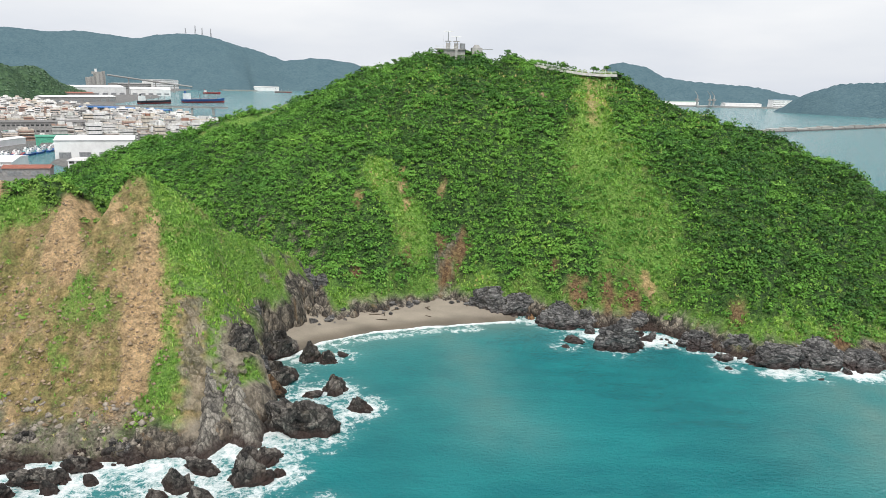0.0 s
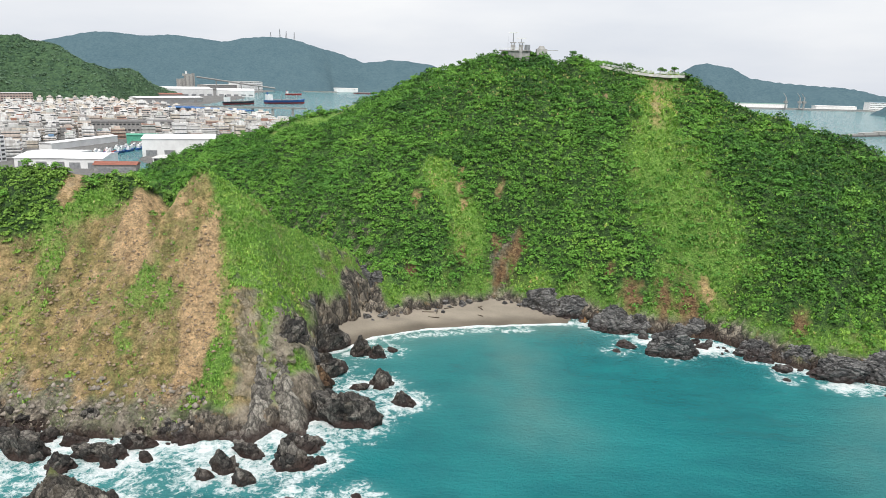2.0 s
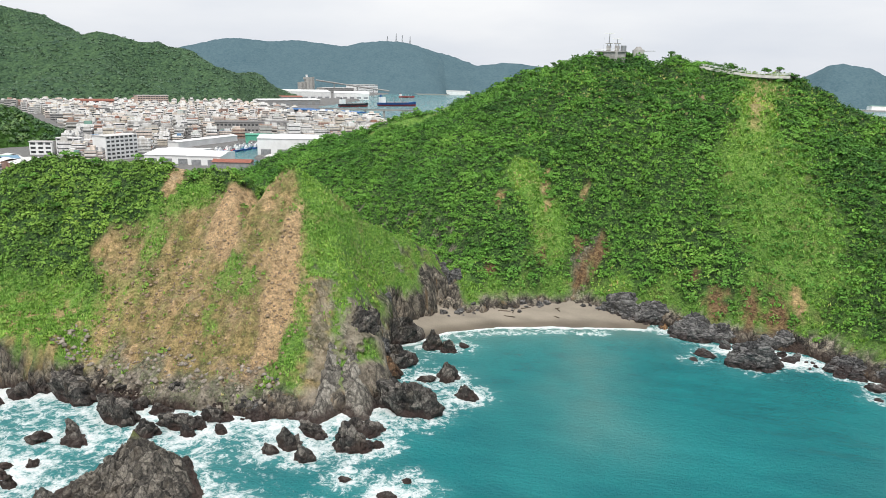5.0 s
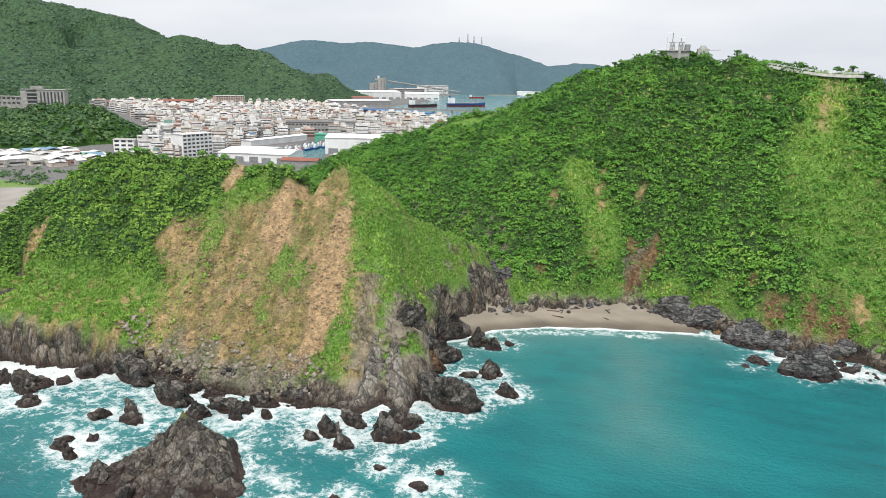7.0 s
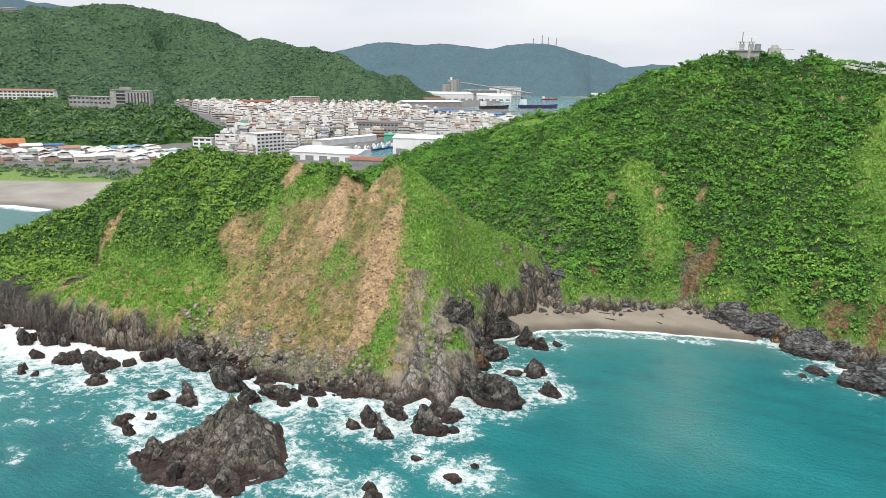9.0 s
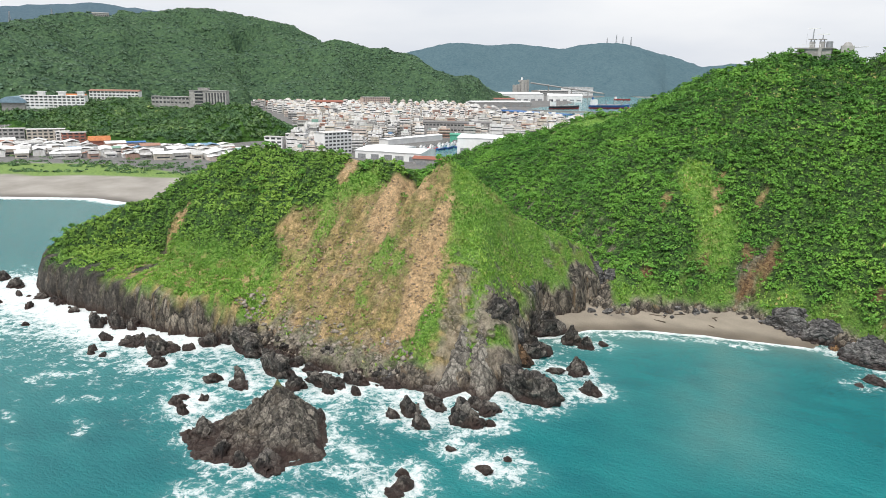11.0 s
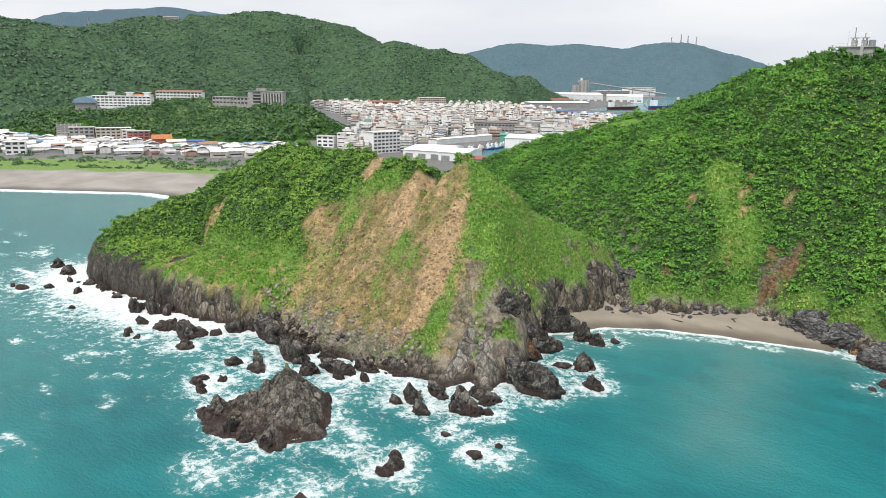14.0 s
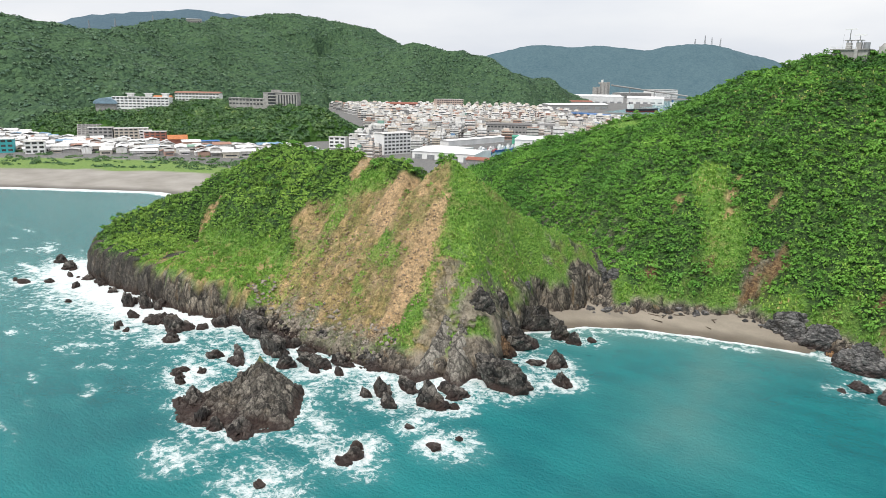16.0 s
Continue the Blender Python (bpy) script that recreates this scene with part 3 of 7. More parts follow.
# ---- the land: two hills over a small cove ----
FOOT_MAIN = [(260, 240), (215, 215), (170, 183), (126, 185), (113, 187.5), (98, 190.5), (86, 202), (74, 217), (60, 218), (46, 220.5), (34, 229), (20, 232),
             (9, 234), (1, 235), (-8, 231), (-20, 224), (-31, 216), (-40, 212), (-52, 225), (-75, 240), (-120, 250), (-180, 262), (-215, 300),
             (-225, 350), (-190, 400), (-100, 430), (0, 440), (120, 430), (220, 380), (260, 320)]
FOOT_HEAD = [(-41, 211), (-44, 203), (-50, 194), (-48, 184), (-46, 172), (-41, 160), (-36, 150), (-40, 141), (-50, 132), (-60, 129), (-70, 129.5),
             (-80, 127), (-90, 127), (-100, 128), (-112, 127.5), (-124, 126), (-136, 121.5), (-155, 120), (-181, 119.5), (-204, 119), (-213, 123),
             (-216, 133), (-212, 155), (-206, 180), (-200, 205), (-190, 235), (-180, 262), (-120, 260), (-75, 248), (-52, 235), (-40, 228)]
RIDGE_MAIN = [(-215, 352, 18), (-191, 360, 26), (-154, 365, 42), (-125, 365, 48), (-110, 365, 54), (-86, 360, 60), (-62, 355, 68), (-39, 350, 79), (-7, 345, 88),
              (17, 345, 88), (41, 340, 85), (56, 335, 82.5), (79, 322, 81), (94, 312, 73), (108, 302, 66), (121, 292, 62), (138, 282, 55),
              (154, 270, 48), (170, 255, 38), (190, 235, 22), (205, 222, 10)]
RIDGE_HEAD = [(-212, 126, 13), (-207, 140, 24), (-200, 152, 33), (-194, 165, 41), (-181, 175, 47), (-162, 180, 49), (-123, 180, 49), (-104, 180, 48.4), (-96, 180, 50.2), (-90, 180, 51.4), (-84, 180, 51), (-76, 179, 50)]
SPUR_FRONT = [(-76, 179, 50), (-71.5, 174, 43), (-67.5, 167, 34), (-62, 156, 22), (-58, 148, 15), (-52, 141, 7)]
SPUR_COVE = [(-76, 179, 50), (-69, 186, 43.5), (-61, 194, 37.5), (-52, 203, 31), (-46, 214, 26), (-43, 223, 22.5), (-35, 226, 19), (-27, 233, 15)]
GULLY = [(5, 236), (9, 248), (2, 256), (-12, 262), (-16, 280), (-20, 300)]
CREASE = [(-20, 226), (-45, 240), (-80, 262), (-130, 285), (-180, 300)]
CUT_CHUTE = [(-92.5, 182), (-87, 181), (-88.6, 172), (-86.4, 165.7), (-81, 157), (-88.3, 156.3), (-91.6, 160.2), (-95.3, 160.6), (-95.2, 164.6), (-95.2, 168.8), (-95.5, 176)]
LONG_CHUTE = [(-70.1, 172.8), (-71.8, 164.3), (-73, 157.6), (-71.6, 152), (-68.6, 144), (-69.2, 138), (-68.5, 129), (-64.5, 133), (-62.3, 140), (-59.6, 146.7), (-61.8, 152.2), (-64.2, 157.4), (-66.4, 163.3), (-68, 169.5)]
SLIDE = [(-128, 157), (-120, 162), (-114, 165), (-106, 169), (-97, 175), (-93, 182), (-89, 181), (-84, 174), (-77, 178), (-73, 176), (-68, 168), (-62, 157), (-60, 146), (-63, 126), (-108, 125), (-114, 141), (-120, 150)]


def drop(d, near, far, bend):
    return near * np.minimum(d, bend) + far * np.maximum(d - bend, 0)


def land(x, y):
    """The height of the hills over the sea, without their plants."""
    wob = fbm(x / 26 + 3, y / 26, 3)
    d, z = to_line(x, y, RIDGE_MAIN)
    main = z - drop(d, 0.45, 0.66 - 0.22 * smooth(40, 105, x), 32)
    g, _ = to_line(x, y, GULLY)
    main = main + 4.0 * smooth(12, 40, d) * smooth(112, 75, d) * (1 - np.exp(-((g / 18) ** 2)))
    foot = inland(x, y, FOOT_MAIN) + 1.5 * wob
    main = smin(main, 3.5 + 0.98 * foot + 3.0 * smooth(0, 4, foot), 8)
    d, z = to_line(x, y, RIDGE_HEAD)
    head = z - drop(d, 0.7, 1.0, 10)
    d, z = to_line(x, y, SPUR_FRONT)
    head = smax(head, z - drop(d, 1.15, 1.25, 4), 2)
    d, z = to_line(x, y, SPUR_COVE)
    head = smax(head, z - drop(d, 0.95, 1.5, 5), 3)
    foot = inland(x, y, FOOT_HEAD) + 0.8 * wob
    cliff = 3.0 + 10.0 * smooth(-104, -124, x) + 4.0 * smooth(155, 185, y)
    bench = cliff - 1.2 + 0.16 * foot - 12 * smooth(-108, -124, x) * smooth(140, 156, y)
    head = np.where(x < -100, smax(head, np.where(foot > 0, bench, -9.0), 3), head)
    rise = 0.86 + 1.3 * smooth(-86, -72, x) * smooth(141, 153, y)
    head = smin(head, cliff * smooth(-0.5, 3.5, foot) + rise * foot, 3)
    h = smax(main, head, 5)
    g, _ = to_line(x, y, GULLY)
    h = h - 3.5 * np.exp(-((g / 4.0) ** 2)) * smooth(3, 10, h)
    g, _ = to_line(x, y, CREASE)
    h = h - 3.0 * np.exp(-((g / 9.0) ** 2)) * smooth(5, 14, h)
    slide, _ = slide_of(x, y)
    h = h - 1.3 * slide * smooth(4, 10, h)
    # ribs and runnels down the slopes
    ribs = fbm(x / 15 + 0.3 * wob, y / 55, 3) * (1 + 0.6 * smooth(-30, 0, x))
    up = smooth(2, 12, h)
    h = h + up * (2.2 * ribs + 1.3 * fbm(x / 7, y / 9, 3))
    steep = smooth(14, 3, h) * smooth(-3, 1, h)
    h = h + steep * (1.3 * fbm(x / 3.2, y / 4.5, 4) + 0.8 * np.abs(perlin(x / 1.9 + 5, y / 2.5)))
    return h


def slide_of(x, y):
    """Bare landslip on the front of the headland, and how far it is the fresh chute."""
    n = 3.5 * fbm(x / 7, y / 9 + 4, 4)
    s = smooth(-2.5, 2.5, inland(x, y, SLIDE) + n)
    chute = smooth(-1.2, 0.9, inland(x, y, CUT_CHUTE) + 0.3 * n)
    chute = np.maximum(chute, smooth(-1.2, 1.2, inland(x, y, LONG_CHUTE) + 0.4 * n))
    return np.maximum(s, chute), chute


def green_patch(x, y):
    g = 0.0
    for cx, cy, r in ((-82, 153, 5), (-76.5, 152, 3), (-59.5, 142.5, 4.0), (-60.5, 137.5, 3.2), (-110, 160, 4.5), (-113, 165, 4.5), (-103, 173, 5), (-84, 145, 2.2), (-81, 143, 1.8), (-108, 170, 4)):
        g = np.maximum(g, smooth(r, 0.5 * r, np.hypot(x - cx, (y - cy) * 0.8) + 1.5 * perlin(x / 2.2, y / 2.2)))
    return g


def bare(x, y, z):
    s, chute = slide_of(x, y)
    mottle = smooth(-0.25, 0.3, fbm(x / 5 + 9, y / 7, 4) + 0.5 * fbm(x / 1.8, y / 2.2 + 3, 2) - 0.1)
    s = np.maximum(s * (0.55 + 0.45 * mottle) * (1 - 0.35 * smooth(0.0, 0.6, fbm(x / 13 + 1, y / 16, 2)) * smooth(14, 24, z)), chute)
    low = smooth(-108, -102, x) * smooth(-62, -68, x) * smooth(160, 150, y) * smooth(11, 6, z)
    s = np.maximum(s, low * (0.45 + 0.5 * mottle))
    band = smooth(-104, -112, x) * smooth(-180, -160, x) * smooth(168, 152, y) * smooth(20, 13, z) * smooth(0.0, 0.3, fbm(x / 4 + 3, y / 3.5, 4))
    s = np.maximum(s, 0.8 * band)
    d, _ = to_line(x, y, [(-58, 155), (-55, 149), (-52.5, 143), (-51, 138)])
    s = np.maximum(s, 0.85 * smooth(4.5, 1.8, d + 2.5 * fbm(x / 2.5, y / 2.5 + 6, 3)))
    s = s * (1 - green_patch(x, y) * (0.6 + 0.4 * smooth(-70, -64, x)))
    for cx, cy, r in ((-113, 176, 4.0), (-12, 259, 2.5), (-14, 266, 2.2), (-15, 273, 1.6), (43, 307, 2.5), (-172, 152, 3.5), (-30, 256, 2.4), (70, 224, 3), (1, 266, 1.8)):
        s = np.maximum(s, smooth(r, r * 0.4, np.hypot(x - cx, (y - cy) * 0.55) + 0.5 * r * fbm(x / 2.5, y / 2.5, 3)))
    d, _ = to_line(x, y, [(67, 331), (63, 305), (60, 285)])
    return np.maximum(s, 0.6 * smooth(4.5, 1.0, d + 2.5 * fbm(x / 4, y / 4, 3)))


def rusty(x, y, z):
    """Dark red-brown earth in the gully and along the foot of the great hill."""
    s = 0.0
    for cx, cy, r in ((3, 241, 3.5), (8, 247, 4.5), (1, 250, 3.0), (-11, 240, 2.5), (64, 221, 4.5), (47, 226, 4.5), (57, 224, 4.0), (92, 204, 3.0), (120, 196, 4.0), (-28, 231, 2.5), (40, 236, 2.0)):
        s = np.maximum(s, smooth(r, r * 0.3, np.hypot(x - cx, (y - cy) * 0.6) + 0.6 * r * fbm(x / 2.5, y / 2.5 + 5, 3)))
    return s


def talus_of(x, y, z):
    """Grey stones that have rolled to the foot of the slip."""
    n = fbm(x / 6 + 8, y / 6, 3)
    d = smooth(-112, -104, x) * smooth(-60, -66, x) * smooth(152, 142, y)
    return d * smooth(9, 4, z + 5 * n)


def pale_of(x, y, z):
    """Pale weathered rock under the end of the spur."""
    n = fbm(x / 4, y / 4 + 2, 3)
    return 0.75 * smooth(-58, -53, x + 2 * n) * smooth(-38, -44, x + 2 * n) * smooth(168, 158, y + 3 * n) * smooth(-0.5, 0.1, n)


def stony(x, y, z):
    front = smooth(-103, -116, x) * smooth(200, 170, y)
    slip = smooth(-106, -100, x) * smooth(-60, -66, x) * smooth(160, 150, y)
    cove = smooth(-62, -54, x) * smooth(-34, -40, x) * smooth(140, 150, y) * smooth(236, 226, y)
    top = 4.5 + 6.0 * front * smooth(-108, -138, x) + 2.0 * smooth(-165, -190, x) * front - 4.0 * slip + 5.5 * cove + 5.0 * cove * smooth(203, 211, y) + (2.5 + 2.0 * slip + 4.5 * cove) * fbm(x / 5, y / 5, 3) + 4.5 * front * fbm(x / 7 + 4, y / 30, 3)
    rock = smooth(top + 1.5, top - 0.5, z)
    rock = rock * (1 - 0.8 * slip * smooth(1.5, 4, z))
    # outcrops that break through the turf on the cove side and low on the slip
    n = fbm(x / 3.5 + 2, y / 3.5 + z / 6, 3)
    side = smooth(-74, -66, x + 0.4 * (y - 172)) * smooth(-36, -44, x) * smooth(34, 20, z) * smooth(138, 146, y)
    rock = np.maximum(rock, 0.85 * side * smooth(0.2, 0.42, n) * smooth(32, 22, z))
    d, _ = to_line(x, y, [(3, 236), (2, 246), (6, 250)])
    rock = np.maximum(rock, 0.8 * smooth(4.0, 1.5, d + 2.0 * n))
    d, _ = to_line(x, y, [(-57.5, 157), (-54.5, 149), (-52, 140)])
    rock = np.maximum(rock, 0.8 * smooth(3.2, 1.4, d + 4.0 * n))
    d, _ = to_line(x, y, [(-48, 153), (-46.5, 163), (-48, 170)])
    rock = np.maximum(rock, 0.95 * smooth(4.2, 2.2, d + 3.0 * n))
    return np.maximum(rock, 0.45 * slip * smooth(10, 4, z) * smooth(0.05, 0.3, n))


def hill_mesh():
    """The hills as one sheet, whose cliffs are also broken sideways into ribs and ledges."""
    xs = np.concatenate([np.arange(-228, -126, 0.9), np.arange(-126, -34, 0.62), np.arange(-34, -20, 0.9), np.arange(-20, 130, 1.1), np.arange(130, 236, 2.0)])
    ys = np.concatenate([np.arange(108, 128, 0.8), np.arange(128, 182, 0.62), np.arange(182, 240, 0.8), np.arange(240, 445, 2.0)])
    gx, gy = np.meshgrid(xs, ys)
    z = land(gx, gy)
    e = 0.7
    nx, ny = land(gx - e, gy) - land(gx + e, gy), land(gx, gy - e) - land(gx, gy + e)
    size = np.hypot(nx, ny) + 1e-6
    amount = stony(gx, gy, z) * smooth(-1, 2, z) * smooth(16, 11, z)
    along = gx * 0.8 + gy * 0.6
    push = 2.2 * (1 - 2.4 * np.abs(fbm(along / 7.5, z / 40 + gy / 60, 3))) + 0.9 * (1 - 2 * np.abs(perlin(along / 2.8, z / 6)))
    slide, chute = slide_of(gx, gy)
    rubble = slide * (1 - chute) * (1 - amount)
    gx2, gy2 = gx + amount * push * nx / size, gy + amount * push * ny / size
    z2 = z + rubble * (0.9 * fbm(gx / 2.8, gy / 2.0, 4) + 1.0 * np.abs(fbm(gx / 6 + 3, gy / 5, 3))) + chute * 0.3 * fbm(gx / 2.2, gy / 1.6, 3)
    faces = grid_faces(len(ys), len(xs), (z > -1.5).ravel())
    used, index = np.unique(faces, return_inverse=True)
    verts = np.stack([gx2, gy2, z2], -1).reshape(-1, 3)[used]
    x0, y0, z0 = gx.ravel()[used], gy.ravel()[used], z.ravel()[used]
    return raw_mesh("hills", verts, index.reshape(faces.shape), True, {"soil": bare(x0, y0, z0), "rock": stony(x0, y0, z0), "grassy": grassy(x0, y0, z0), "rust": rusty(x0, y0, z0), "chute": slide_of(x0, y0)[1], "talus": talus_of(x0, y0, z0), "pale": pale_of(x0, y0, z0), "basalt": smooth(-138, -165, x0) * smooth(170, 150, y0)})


def grassy(x, y, z):
    """Grass instead of shrubs: the strip under the road, the cove side of the headland, the feet of the slopes."""
    n = fbm(x / 9, y / 9 + 7, 4)
    d, _ = to_line(x, y, [(68, 332), (63, 300), (58, 272)])
    g = smooth(11, 5, d + 4 * n)
    d, _ = to_line(x, y, [(60, 272), (66, 250), (72, 232)])
    g = np.maximum(g, 0.8 * smooth(20, 6, d + 7 * n))
    east = smooth(-76, -70, x + 0.45 * (y - 172) + 2 * n) * smooth(-34, -42, x) * smooth(232, 222, y)
    g = np.maximum(g, east)
    front = smooth(-104, -110, x) * smooth(23, 17, z + 5 * n) * smooth(190, 170, y) * smooth(-176, -162, x)
    g = np.maximum(g, front)
    feet = smooth(13, 7, z + 7 * n) * np.maximum(smooth(205, 212, y), smooth(20, 40, x))
    g = np.maximum(g, 0.8 * feet)
    d, _ = to_line(x, y, [(-8, 244), (-14, 258), (-24, 268)])
    g = np.maximum(g, smooth(9, 4, d + 4 * n))
    d, _ = to_line(x, y, [(-118, 355), (-95, 352), (-80, 356)])
    g = np.maximum(g, smooth(7, 3, d))
    g = np.maximum(g, green_patch(x, y))
    return np.clip(g, 0, 1)


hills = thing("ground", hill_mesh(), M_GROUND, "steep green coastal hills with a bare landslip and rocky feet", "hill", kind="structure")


# ---- the sea and its beaches ----
BEACH = [(26, 221), (12, 217), (-4, 212.5), (-20, 206.5), (-34, 197), (-41, 185), (-46, 180)]
SHORE = [(126, 184), (113, 185), (97, 187), (86, 196), (77, 205), (67, 211), (57, 213), (46, 212), (36, 218), (26, 221)]


def sand_height(x, y):
    d, _ = to_line(x, y, BEACH)
    side = inside(x, y, BEACH + [(-70, 180), (-70, 260), (40, 260)])
    return np.where(side, 0.16 * d, -0.12 * d) + 0.1 * fbm(x / 6, y / 6, 3)


me = sheet("sand", np.arange(-62, 40, 1.0), np.arange(168, 246, 1.0), sand_height, {"wet": lambda x, y, z: smooth(1.1, 0.2, z)}, lambda x, y, z: z > -1.2)
thing("cove_beach", me, M_SAND, "pale sand beach at the head of the cove", "beach", kind="structure")

ROCK_SPOTS = []


def foam_of(x, y, z=None):
    """Where the swell breaks: round rocks and along the cliffs open to the sea."""
    d, _ = to_line(x, y, [(-213, 121), (-181, 119), (-155, 118), (-135, 122), (-122, 129), (-108, 129), (-98, 126), (-86, 123), (-70, 126), (-52, 128), (-38, 138), (-28, 150)])
    open_sea = smooth(-95, -135, x)
    f = (0.74 + 0.46 * open_sea) * np.exp(-((d / (6.5 + 13 * open_sea)) ** 2))
    f = np.maximum(f, 0.4 * np.exp(-((d / 36) ** 2)) * smooth(-25, -65, x))
    d, _ = to_line(x, y, BEACH)
    f = np.maximum(f, 0.98 * np.exp(-((d / 1.8) ** 2)))
    d, _ = to_line(x, y, [(p[0] + 1, p[1] - 5) for p in BEACH[1:5]])
    f = np.maximum(f, 0.42 * np.exp(-((d / 2.5) ** 2)))
    d, _ = to_line(x, y, SHORE)
    f = np.maximum(f, 0.62 * np.exp(-((d / 3.0) ** 2)) * (0.9 + 0.9 * perlin(x / 7, y / 7)))
    for cx, cy, r in ((66, 206, 7), (50, 208, 4), (98, 183, 5), (120, 184, 6), (86, 196, 4)):
        f = np.maximum(f, 0.72 * np.exp(-((np.hypot((x - cx) * 0.6, y - cy) / r) ** 3)))
    for cx, cy, r in ROCK_SPOTS:
        k = (0.76 if cy < 165 else 0.42) * (1.0 if r > 1.0 else 0.7)
        f = np.maximum(f, k * np.exp(-((np.hypot(x - cx, y - cy - 0.8) / (0.95 * r + 3.6)) ** 2)))
    for cx, cy, r in ((-32, 92, 10), (-20, 110, 9), (-38, 75, 12), (-60, 70, 9), (-36, 124, 11), (-46, 118, 10), (-22, 152, 9)):
        f = np.maximum(f, 0.48 * np.exp(-((np.hypot(x - cx, (y - cy) * 1.2) / r) ** 3)))
    d, _ = to_line(x, y, [(-340, 239), (-366, 237), (-392, 220), (-424, 198), (-456, 176), (-520, 120)])
    f = np.maximum(f, 1.1 * np.exp(-((d / 6) ** 2)))
    drift = smooth(0.1, 0.8, fbm(x / 28 + 2, y / 13, 3)) * smooth(-5, -50, x) * smooth(55, 85, y) * 0.6
    drift = drift + 0.42 * smooth(0.1, 0.8, fbm(x / 12, y / 7 + 9, 3)) * smooth(-70, -110, x) + 0.45 * smooth(0.12, 0.02, np.abs(fbm(x / 34 + 6, y / 17 + 1, 3))) * smooth(-75, -120, x) * smooth(0.0, 0.5, perlin(x / 40, y / 40 + 3))
    drift = drift * smooth(150, 118, y)
    return np.clip(np.maximum(f, drift) * (1 + 0.35 * fbm(x / 9, y / 9, 3)), 0, 1)


def silt_of(x, y, z=None):
    d, _ = to_line(x, y, BEACH)
    s = 0.9 * np.exp(-d / 9)
    d, _ = to_line(x, y, [(5, 205), (12, 185), (10, 165), (18, 145)])
    s = np.maximum(s, 0.42 * np.exp(-((d / 11) ** 2)) * (0.75 + 0.5 * fbm(x / 14, y / 18, 3)))
    d, _ = to_line(x, y, [(150, 175), (112, 165), (100, 140), (118, 110)])
    s = np.maximum(s, 0.62 * np.exp(-((d / 20) ** 2)) * (0.75 + 0.5 * fbm(x / 14, y / 18, 3)))
    d, _ = to_line(x, y, [(-480, 140), (-392, 215), (-300, 235)])
    s = np.maximum(s, 0.55 * np.exp(-d / 55))
    return np.clip(s, 0, 1)


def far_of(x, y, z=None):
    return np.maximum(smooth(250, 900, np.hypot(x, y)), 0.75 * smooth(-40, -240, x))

# ---- rocks in the surf ----
def rock_mesh(name, seed, rough=0.3, detail=3, cuts=16):
    """A broken sea rock about the origin: a lump chiselled by planes, with ledges and cracks."""
    rng = random.Random(seed)
    bm = bmesh.new()
    bmesh.ops.create_icosphere(bm, subdivisions=detail, radius=1.0)
    off = Vector((seed * 7.31, seed * 3.17, seed * 1.93))
    planes = []
    for k in range(cuts):
        n = Vector((rng.gauss(0, 1), rng.gauss(0, 1), rng.gauss(0.25, 0.7))).normalized()
        planes.append((n, rng.uniform(0.5, 0.9)))
    lean = Vector((rng.uniform(-0.35, 0.35), rng.uniform(-0.35, 0.35), 0))
    for v in bm.verts:
        p = v.co.copy()
        q = p * (1.0 + 0.35 * noise.noise(p * 1.2 + off))
        for n, d in planes:
            over = q.dot(n) - d
            if over > 0:
                q -= n * over * 0.92
        q += p * rough * (0.8 * (1 - 2 * abs(noise.noise(q * 1.9 + off))) + 0.45 * (1 - 2 * abs(noise.noise(q * 4.3 + off))) + 0.22 * (1 - 2 * abs(noise.noise(q * 9 + off))) - 0.5)
        q += lean * q.z
        v.co = q * 1.12
    me = bpy.data.meshes.new(name)
    bm.to_mesh(me)
    bm.free()
    return me


ROCK_KINDS = [rock_mesh("rock", s, 0.3 + 0.06 * (s % 4)) for s in range(1, 15)]
BIG_KINDS = [rock_mesh("large_rock", s, 0.34, 4, 26) for s in range(31, 37)]


def rock_at(x, y, w, d, h, turn, kind, mat, name="sea_rock", label="dark jagged rock standing in the surf", group="rocks in the surf", category="rock", base=0.0, wet=True):
    me = BIG_KINDS[kind % len(BIG_KINDS)] if max(w, d) > 6 else ROCK_KINDS[kind % len(ROCK_KINDS)]
    if category == "rock" and label.startswith("dark"):
        label = ("large " if w > 7 else "small low " if w < 2.6 else "") + label
    key = me.name + mat.name
    if key not in bpy.data.meshes:
        c = me.copy()
        c.name = key
        c.materials.append(mat)
    ob = tagged(new(name, bpy.data.meshes[key]), label, category, group)
    ob.matrix_basis = pose(x, y, base, 0, 0, turn) @ Matrix.Diagonal((w / 2, d / 2, h, 1))
    if wet:
        ROCK_SPOTS.append((x, y, max(w, d) / 2))
    return ob


